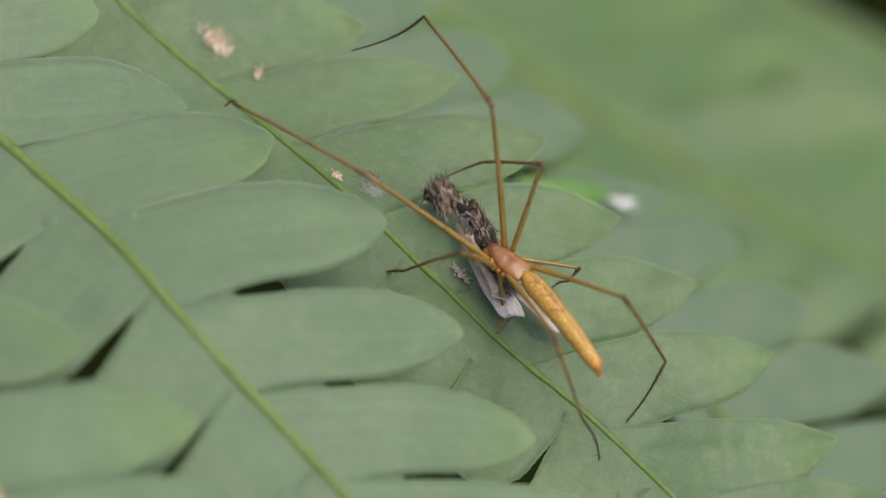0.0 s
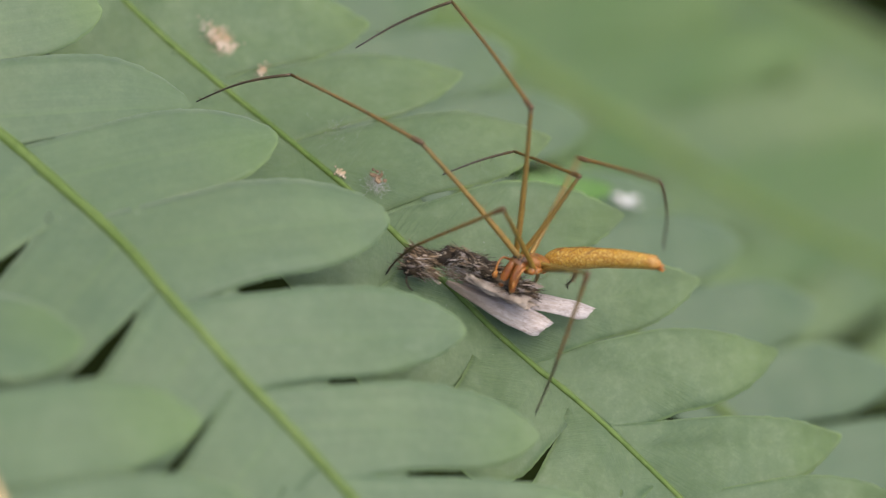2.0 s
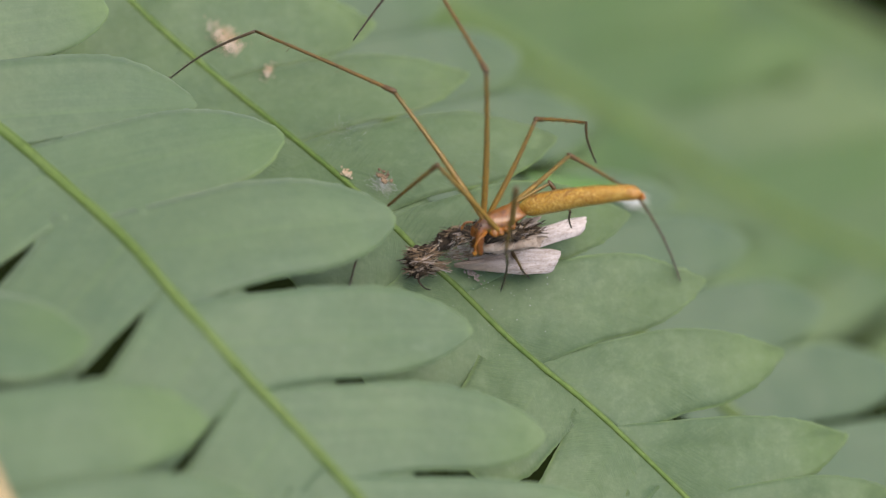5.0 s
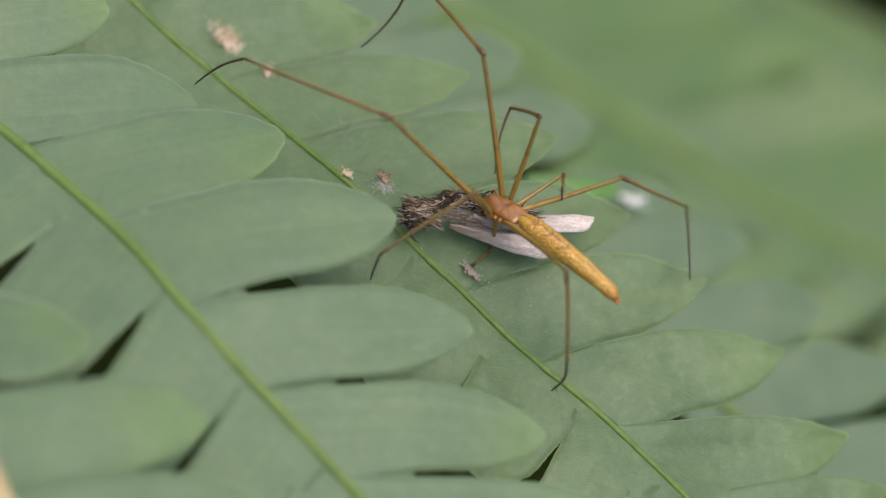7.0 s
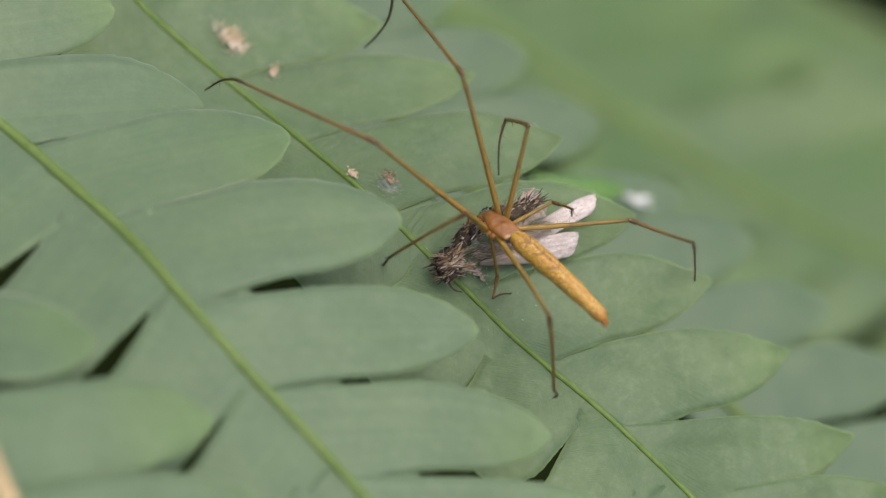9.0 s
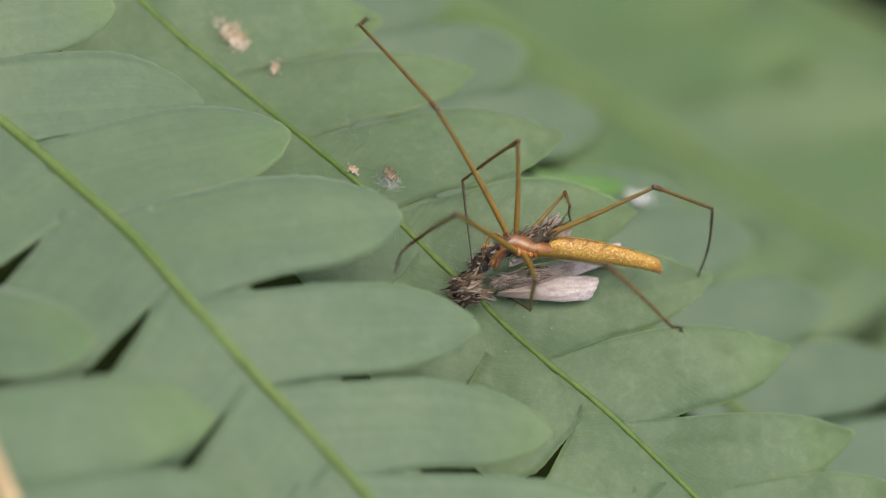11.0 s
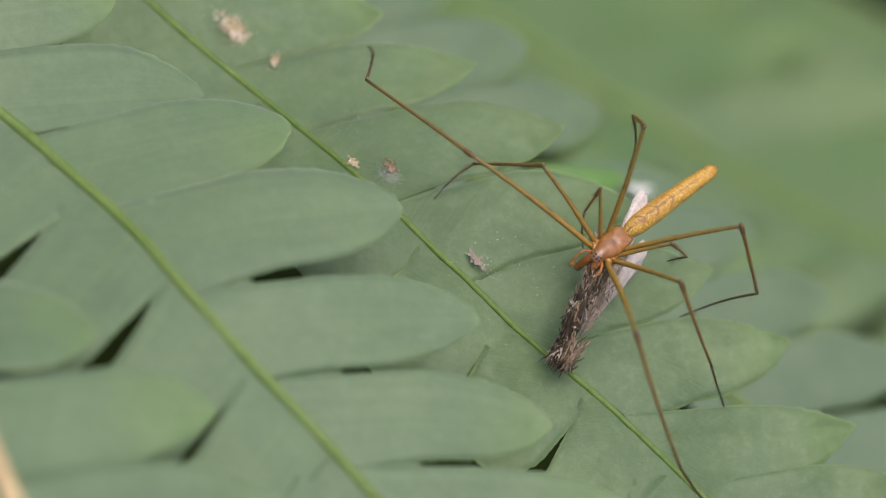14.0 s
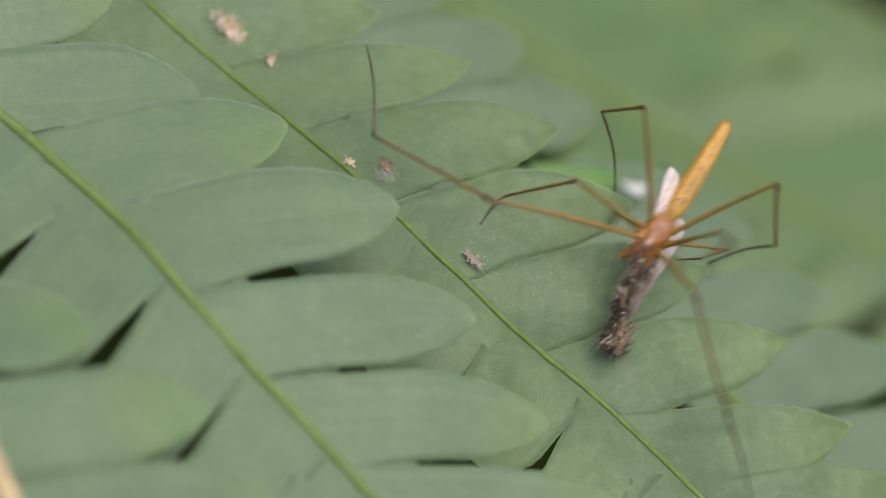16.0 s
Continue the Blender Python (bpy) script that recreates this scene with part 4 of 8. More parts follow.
grains("brown_crumb", "dark brown crumb caught in the silk", "crumb", (-3.68, 3.78, -0.72), 38, 0.15, 0.09, BROWN_MAT, 4, stretch=(1.3, 0.8), turn=-0.7)
grains("brown_crumb", "pale brown crumb beside the rib", "crumb", (-5.41, 4.06, -1.58), 45, 0.15, 0.055, FRASS_MAT, 5, stretch=(1.3, 0.8), turn=-0.7)
grains("scale_crumb", "crumb of moth scales beside the rib", "crumb", (0.85, -1.35, 0.30), 60, 0.20, 0.075, WING_MAT, 6, stretch=(1.5, 0.55), turn=-0.9)
grains("silk_specks", "scattered white specks of silk on the leaf", "silk", (2.2, -2.2, 0.30), 55, 2.1, 0.024, SILK_MAT, 7, "stuff", (1.0, 0.8))
fleck = grains("white_fleck", "bright white fleck on a lower leaflet", "fleck", (16.79, 10.78, -16.2), 9, 0.34, 0.26, SILK_MAT, 9)
fleck.data.transform(Matrix.Diagonal((1.5, 0.75, 0.6, 1)))


def dry_stem():
    foot = Vector((-0.024, -0.025, 0.0))
    stem = thing("dry_stem", "dry tan grass stem beside the frond", "stem", foot)
    path = smooth_path([(0, 0, 0), at(-23.8, -26.5, -120) - foot, at(-23.6, -26.8, 0) - foot, at(-24.03, -25.97, 12) - foot, at(-25.77, -23.38, 13.4) - foot,
                        at(-26.93, -21.40, 14) - foot, at(-28.04, -19.42, 14.5) - foot, at(-29.03, -17.75, 15) - foot, at(-30.81, -14.68, 16) - foot], 7)
    n = len(path)
    v, f, u = tube(path, [MM * (0.75 - 0.42 * i / n + 0.03 * (i % 9 == 0)) for i in range(n)], 9)
    part("culm", mesh_of("culm", v, f, DRY_MAT, u), stem, None, "dry tan hollow culm")
    return stem


dry_stem()

# ---- movement ----


def basis(along, up):
    """A turn whose z axis lies along a line, with x near up."""
    z = along.normalized()
    x = (up - z * up.dot(z)).normalized()
    return Matrix((x, z.cross(x), z)).transposed()


TILT = Vector((-0.117, 0.936, 0.332))           # the way the spider's back leans as it works


def keyed(body, rows):
    """Key the body from its waist and its brow; returns its pose at each time."""
    poses = {}
    for t, px, py, pz, hx, hy, hz, lean in rows:
        a, b = at(px, py, pz), at(hx, hy, hz)
        x = (b - a).normalized()
        y = (Vector((0, 0, 1)) + TILT * lean).cross(x).normalized()
        m = Matrix((x, y, x.cross(y))).transposed().to_4x4()
        poses[t] = Matrix.Translation((a + b) / 2) @ m
    walk(body, list(poses.items()))
    return poses


def held(moth, root):
    """The moth's body swings about its head end towards the spider's jaws, in the moth's space."""
    rest, out = Vector((0.9, -0.1, 4.6)).normalized(), []
    for t, m in moth:
        d = (m.inverted() @ (root[t] @ (Vector((1.5, 0, -0.7)) * MM))).normalized()
        angle = min(rest.angle(d) * 0.65, radians(27))
        out.append((t, Matrix.Rotation(angle, 4, rest.cross(d).normalized())))
    return out


def bone(root, rows, upright=False):
    """Poses of a part from its two ends, in its thing's space, turning as little as possible from row to row."""
    out, turn, last = [], None, None
    for t, ax, ay, az, bx, by, bz, *lean in rows:
        inv = root[t].inverted() if root else Matrix()
        a, b = inv @ at(ax, ay, az), inv @ at(bx, by, bz)
        d = (b - a).normalized()
        if turn is None or upright:
            turn = basis(d, inv.to_3x3() @ (Vector((0, 0, 1)) + TILT * sum(lean)))
        else:
            turn = last.rotation_difference(d).to_matrix() @ turn
        last = d
        out.append((t, Matrix.Translation(a) @ turn.to_4x4()))
    return out


def motions():
    """Paths of the spider, its parts and its prey: seconds, then the two ends of each part in millimetres over the leaf."""
    root = keyed(spider, [
        (0, 3.01, -2.66, 4.41, 1.54, -0.82, 3.13, 0), (0.3, 2.96, -2.65, 4.55, 1.83, -0.9, 2.93, 0.06),
        (0.5, 2.69, -3.03, 4.41, 1.79, -1.25, 2.6, 0.1), (0.8, 4.44, -2.37, 3.11, 2.36, -1.7, 3.19, 0.58),
        (1, 4.33, -1.94, 3, 2.07, -2.33, 4.42, 0.9), (1.3, 4.4, -1.68, 3.08, 1.9, -2.05, 4.44, 1.14), (1.5, 3.93, -1.4, 3, 1.73, -2.36, 4.24, 1.3),
        (1.8, 3.96, -0.97, 3.01, 1.98, -1.58, 4.5, 1.3), (2, 4.56, -1.25, 3, 2.38, -2.14, 4.33, 1.3),
        (2.3, 3.23, -1.27, 2.69, 1.27, -1.96, 4.15, 1.3), (2.5, 3.52, -1.01, 3, 1.3, -1.81, 4.31, 1.3),
        (2.7, 2.48, -0.18, 3.6, 0.85, -1.71, 4.85, 1.3), (3, 1.85, 0.24, 4.5, 0.25, -1.59, 5.69, 1.3), (3.3, 2.16, 0.02, 4.6, 0.48, -1.76, 5.74, 1.3),
        (3.5, 1.54, 0.17, 4.5, 0.04, -1.79, 5.59, 1.3), (3.7, 1.34, 1.22, 4.51, -0.21, -0.76, 5.49, 1.3),
        (4, 2.41, 1.52, 4.5, 0.65, -0.34, 5.34, 1.3), (4.5, 2.37, 1.32, 4.49, 0.44, -0.47, 5.09, 1.18),
        (5, 2.29, 0.84, 4.47, -0.05, -0.43, 4.06, 0.88), (5.5, 2.19, 0.27, 4.44, 0.27, 0.45, 2.55, 0.52),
        (6, 2.11, -0.21, 4.41, 0.98, 0.8, 2.18, 0.22), (6.5, 2.07, -0.41, 4.4, 1.19, 0.78, 2.15, 0.1), (7, 2.23, 0.25, 4.4, 1, 1.9, 2.67, 0.08),
        (7.5, 2.23, 0.09, 4.4, 1.1, 1.72, 2.58, 0.06), (8, 2.1, -0.33, 4.4, 1.09, 1.3, 2.51, 0.04), (8.5, 1.72, -0.37, 4.4, 0.66, 1.17, 2.47, 0.02),
        (9, 1.52, -0.8, 4.4, 0.62, 0.96, 2.58, 0), (9.5, 1.85, -0.77, 4.18, 0.72, 0.81, 2.54, 0.12), (10, 2.6, -0.7, 3.67, 0.71, 0.49, 2.47, 0.4),
        (10.5, 3.46, -0.63, 3.1, 0.96, -0.25, 2.78, 0.72), (11, 4.08, -0.58, 2.67, 1.56, -0.76, 2.97, 0.96),
        (11.3, 4.2, -0.57, 2.59, 1.85, -0.83, 2.96, 1), (11.5, 5.8, -0.7, 3, 3.27, -1.53, 3.39, 1.09),
        (11.7, 7.18, -1.09, 3.18, 4.35, -1.87, 3.48, 1.17), (12, 7.29, -1.09, 3, 4.73, -1.86, 3.4, 1.3),
        (12.2, 6.92, -0.43, 3.04, 4.38, -1.67, 2.97, 1.18), (12.5, 6.88, -0.17, 3, 4.65, -1.62, 2.52, 1),
        (12.8, 6.57, -0.23, 3.05, 4.24, -2.18, 2.83, 0.82), (13, 6.13, -0.26, 3, 4.25, -2.18, 3.28, 0.7),
        (13.2, 8.01, 0.1, 3.35, 6.15, -1.94, 3.52, 0.54), (13.4, 8.79, 0.01, 3.14, 6.77, -1.74, 3.31, 0.38),
        (13.5, 8.83, 0.19, 3, 6.89, -1.68, 3.12, 0.3), (14, 8.32, 0.17, 3, 6.36, -1.66, 3.35, 0.1), (14.5, 8.43, 0.15, 3, 6.51, -1.71, 3.35, 0.08),
        (15, 8.37, 0.19, 3, 6.47, -1.71, 3.28, 0.05), (15.5, 7.82, 0.28, 3, 6.04, -1.75, 3.15, 0.02),
        (15.8, 8.16, 0.71, 2.37, 6.88, -1.64, 2.7, 0.01), (16, 11.03, 1.33, 3, 9.38, -0.78, 3.38, 0),
    ])
    walk(abdomen, bone(root, upright=True, rows=[
        (0, 3.01, -2.66, 4.41, 6.2, -8.1, 6.72, 0), (0.3, 2.96, -2.65, 4.55, 6.49, -7.94, 6.45, 0.06),
        (0.5, 2.69, -3.03, 4.41, 6.86, -8.01, 6.08, 0.1), (0.8, 4.44, -2.37, 3.11, 10.55, -4.47, 1.34, 0.58),
        (1, 4.33, -1.94, 3, 11.07, -1.86, 2.58, 0.9), (1.3, 4.4, -1.68, 3.08, 9.7, -2.18, 7.11, 1.14), (1.5, 3.93, -1.4, 3, 7.93, -2.26, 8.37, 1.3),
        (1.8, 3.96, -0.97, 3.01, 6.77, -1.8, 9.02, 1.3), (2, 4.56, -1.25, 3, 8.91, -2.47, 8.01, 1.3),
        (2.3, 3.23, -1.27, 2.69, 6.39, -2.93, 8.37, 1.3), (2.5, 3.52, -1.01, 3, 8.08, -1.16, 7.98, 1.3),
        (2.7, 2.48, -0.18, 3.6, 5.07, 0.03, 9.75, 1.3), (3, 1.85, 0.24, 4.5, 3.87, 1.36, 10.84, 1.3), (3.3, 2.16, 0.02, 4.6, 3.4, -0.5, 11.18, 1.3),
        (3.5, 1.54, 0.17, 4.5, 2.61, 0.81, 11.13, 1.3), (3.7, 1.34, 1.22, 4.51, 1.58, 1.59, 11.15, 1.3), (4, 2.41, 1.52, 4.5, 6.51, 3.48, 9.49, 1.3),
        (4.5, 2.37, 1.32, 4.49, 6.65, 2.72, 9.5, 1.18), (5, 2.29, 0.84, 4.47, 6.9, 0.71, 9.37, 0.88), (5.5, 2.19, 0.27, 4.44, 6.86, -1.8, 8.82, 0.52),
        (6, 2.11, -0.21, 4.41, 6.53, -3.68, 8.11, 0.22), (6.5, 2.07, -0.41, 4.4, 6.33, -4.35, 7.78, 0.1),
        (7, 2.23, 0.25, 4.4, 6.64, -4.24, 6.73, 0.08), (7.5, 2.23, 0.09, 4.4, 6.14, -4.77, 6.86, 0.06), (8, 2.1, -0.33, 4.4, 6.12, -5.31, 6.43, 0.04),
        (8.5, 1.72, -0.37, 4.4, 5.72, -5.23, 6.73, 0.02), (9, 1.52, -0.8, 4.4, 5.74, -5.54, 6.58, 0),
        (9.5, 1.85, -0.77, 4.18, 6.58, -5.1, 6.09, 0.12), (10, 2.6, -0.7, 3.67, 8.46, -3.76, 4.75, 0.4),
        (10.5, 3.46, -0.63, 3.1, 10.04, -1.83, 3.08, 0.72), (11, 4.08, -0.58, 2.67, 10.73, -0.49, 1.93, 0.96),
        (11.3, 4.2, -0.57, 2.59, 10.82, -0.24, 1.72, 1), (11.5, 5.8, -0.7, 3, 12.48, 0.06, 3.66, 1.09),
        (11.7, 7.18, -1.09, 3.18, 13.44, 0.81, 4.7, 1.17), (12, 7.29, -1.09, 3, 13.72, 0.57, 4.18, 1.3),
        (12.2, 6.92, -0.43, 3.04, 12.51, 3.27, 3.22, 1.18), (12.5, 6.88, -0.17, 3, 11.91, 4.3, 3.56, 1),
        (12.8, 6.57, -0.23, 3.05, 11.94, 3.69, 4.07, 0.82), (13, 6.13, -0.26, 3, 9.97, 5.21, 3.92, 0.7),
        (13.2, 8.01, 0.1, 3.35, 12.94, 4.53, 4.41, 0.54), (13.4, 8.79, 0.01, 3.14, 14.41, 3.64, 3.73, 0.38),
        (13.5, 8.83, 0.19, 3, 14.67, 3.55, 3.37, 0.3), (14, 8.32, 0.17, 3, 13.48, 4.5, 3.3, 0.1), (14.5, 8.43, 0.15, 3, 13.76, 4.23, 3.68, 0.08),
        (15, 8.37, 0.19, 3, 13.34, 4.69, 3.76, 0.05), (15.5, 7.82, 0.28, 3, 12, 5.42, 4.27, 0.02), (15.8, 8.16, 0.71, 2.37, 12.21, 5.74, 4.64, 0.01),
        (16, 11.03, 1.33, 3, 14.42, 7.15, 3.44, 0),
    ]))
    walk(legs["A"]["femur"], bone(root, [
        (0, 2.32, -1.01, 3.2, -0.79, 4.37, 9.75), (0.3, 2.57, -1.14, 3.08, -0.73, 4.65, 9.17), (0.5, 2.51, -1.58, 2.81, -0.55, 4.55, 8.68),
        (0.8, 2.79, -1.45, 2.76, 0.11, 3.83, 9.58), (1, 2.27, -2.04, 3.69, -0.45, 3.24, 10.49), (1.3, 2.23, -1.78, 3.67, -0.72, 3.14, 10.64),
        (1.5, 1.91, -2.02, 3.52, -1.4, 3.23, 10.08), (1.8, 2.04, -1.35, 3.78, -1.5, 3.8, 10.29), (2, 2.55, -1.83, 3.59, 1.02, 4.15, 10.19),
        (2.3, 1.32, -1.72, 3.43, -1.55, 3.74, 10.03), (2.5, 1.49, -1.51, 3.57, -0.72, 3.84, 10.51), (2.7, 0.82, -1.33, 4.19, -2.27, 4.39, 10.45),
        (3, 0.23, -1.12, 5.02, -2.79, 4.8, 11.13), (3.3, 0.49, -1.29, 5.07, -1.56, 4.31, 11.84), (3.5, -0, -1.29, 4.94, -2.35, 5.2, 10.76),
        (3.7, -0.23, -0.24, 4.86, -3.12, 5.17, 11.48), (4, 0.72, 0.18, 4.72, -0.67, 5.4, 11.96), (4.5, 0.59, 0.08, 4.5, -1.05, 5.41, 11.61),
        (5, 0.39, 0.15, 3.69, -1.86, 5.7, 10.44), (5.5, 1.04, 0.71, 2.65, -1.92, 6.5, 8.92), (6, 1.73, 0.72, 2.49, -1.8, 6.66, 8.31),
        (6.5, 1.91, 0.62, 2.5, -1.85, 6.6, 8.12), (7, 1.77, 1.69, 2.85, -1.59, 7.23, 9.14), (7.5, 1.85, 1.5, 2.8, -1.47, 7.55, 8.61),
        (8, 1.83, 1.05, 2.75, -1.9, 7.06, 8.37), (8.5, 1.41, 0.97, 2.73, -2.71, 6.61, 8.45), (9, 1.34, 0.65, 2.8, -2.85, 6.11, 8.65),
        (9.5, 1.45, 0.63, 2.67, -2.97, 6.03, 8.41), (10, 1.47, 0.51, 2.4, -3.45, 5.74, 7.88), (10.5, 1.58, -0.01, 2.41, -3.89, 5, 7.56),
        (11, 2, -0.46, 2.43, -3.84, 4.38, 7.33), (11.3, 2.19, -0.53, 2.41, -3.73, 4.27, 7.26), (11.5, 3.68, -1.12, 2.82, -1.02, 4.67, 7.91),
        (11.7, 4.93, -1.45, 2.92, 0.13, 4.06, 8.21), (12, 5.16, -1.49, 2.81, 0.03, 3.69, 8.14), (12.2, 4.88, -1.15, 2.5, -0.31, 3.68, 8.1),
        (12.5, 5.07, -1.02, 2.15, -1.41, 2.85, 7.12), (12.8, 4.65, -1.41, 2.44, -2.57, 2.13, 6.55), (13, 4.37, -1.52, 2.81, -3.63, 1.1, 6.08),
        (13.2, 6.26, -1.22, 3.1, -1.61, 2.23, 5.87), (13.4, 6.92, -1.05, 2.91, -0.14, 3.11, 6.71), (13.5, 7, -0.96, 2.76, 0.11, 3.22, 6.83),
        (14, 6.44, -0.93, 3, -1.47, 2.13, 6.11), (14.5, 6.57, -0.97, 3.01, -1.48, 1.97, 5.83), (15, 6.53, -0.96, 2.96, -1.83, 1.85, 4.9),
        (15.5, 6.05, -0.98, 2.87, -2.67, 0.97, 4.17), (15.8, 6.71, -0.91, 2.38, -2.27, -0.39, 3.11), (16, 9.33, -0.03, 3.06, 0.42, 0.42, 4.43),
    ]))
    walk(legs["A"]["tibia"], bone(root, [
        (0, -0.79, 4.37, 9.75, -2.72, 11.11, 4.68), (0.3, -0.73, 4.65, 9.17, -2.63, 11.29, 3.96), (0.5, -0.55, 4.55, 8.68, -2.49, 11.26, 3.57),
        (0.8, 0.11, 3.83, 9.58, -2.27, 10.6, 4.75), (1, -0.45, 3.24, 10.49, -3.33, 10.04, 5.97), (1.3, -0.72, 3.14, 10.64, -3.86, 10.01, 6.45),
        (1.5, -1.4, 3.23, 10.08, -4.5, 10.16, 5.93), (1.8, -1.5, 3.8, 10.29, -4.56, 10.62, 5.93), (2, 1.02, 4.15, 10.19, -1.9, 11.28, 6.28),
        (2.3, -1.55, 3.74, 10.03, -4.15, 10.81, 5.78), (2.5, -0.72, 3.84, 10.51, -3.55, 10.98, 6.54), (2.7, -2.27, 4.39, 10.45, -4.6, 11.33, 5.86),
        (3, -2.79, 4.8, 11.13, -5.37, 11.77, 6.7), (3.3, -1.56, 4.31, 11.84, -3.17, 11.49, 7.29), (3.5, -2.35, 5.2, 10.76, -5.04, 12.22, 6.46),
        (3.7, -3.12, 5.17, 11.48, -4.44, 11.7, 5.97), (4, -0.67, 5.4, 11.96, -3.05, 13.12, 8.89), (4.5, -1.05, 5.41, 11.61, -3.46, 13.06, 8.38),
        (5, -1.86, 5.7, 10.44, -4.33, 13.16, 6.84), (5.5, -1.92, 6.5, 8.92, -4.46, 13.71, 4.88), (6, -1.8, 6.66, 8.31, -4.38, 13.64, 3.91),
        (6.5, -1.85, 6.6, 8.12, -4.45, 13.48, 3.57), (7, -1.59, 7.23, 9.14, -3.67, 13.77, 3.87), (7.5, -1.47, 7.55, 8.61, -3.5, 14.15, 3.4),
        (8, -1.9, 7.06, 8.37, -4.01, 13.82, 3.41), (8.5, -2.71, 6.61, 8.45, -4.82, 13.34, 3.44), (9, -2.85, 6.11, 8.65, -5.05, 12.83, 3.66),
        (9.5, -2.97, 6.03, 8.41, -5.21, 12.71, 3.39), (10, -3.45, 5.74, 7.88, -5.77, 12.34, 2.78), (10.5, -3.89, 5, 7.56, -6.29, 11.5, 2.38),
        (11, -3.84, 4.38, 7.33, -6.31, 10.8, 2.08), (11.3, -3.73, 4.27, 7.26, -6.21, 10.68, 2), (11.5, -1.02, 4.67, 7.91, -4.6, 11.07, 3.31),
        (11.7, 0.13, 4.06, 8.21, -3.54, 10.47, 3.71), (12, 0.03, 3.69, 8.14, -3.63, 10.15, 3.7), (12.2, -0.31, 3.68, 8.1, -4.42, 9.94, 3.77),
        (12.5, -1.41, 2.85, 7.12, -6.07, 8.93, 3.1), (12.8, -2.57, 2.13, 6.55, -5.97, 8.11, 1.3), (13, -3.63, 1.1, 6.08, -6.89, 6.95, 0.62),
        (13.2, -1.61, 2.23, 5.87, -5.43, 7.8, 0.47), (13.4, -0.14, 3.11, 6.71, -3.81, 9.29, 1.91), (13.5, 0.11, 3.22, 6.83, -4.07, 9.19, 2.17),
        (14, -1.47, 2.13, 6.11, -5.61, 7.78, 1.04), (14.5, -1.48, 1.97, 5.83, -5.58, 7.68, 0.79), (15, -1.83, 1.85, 4.9, -5.76, 7.57, -0.27),
        (15.5, -2.67, 0.97, 4.17, -6.07, 6.59, -1.46), (15.8, -2.27, -0.39, 3.11, -5.64, 5.01, -2.75), (16, 0.42, 0.42, 4.43, -4.43, 5.39, -0.73),
    ]))
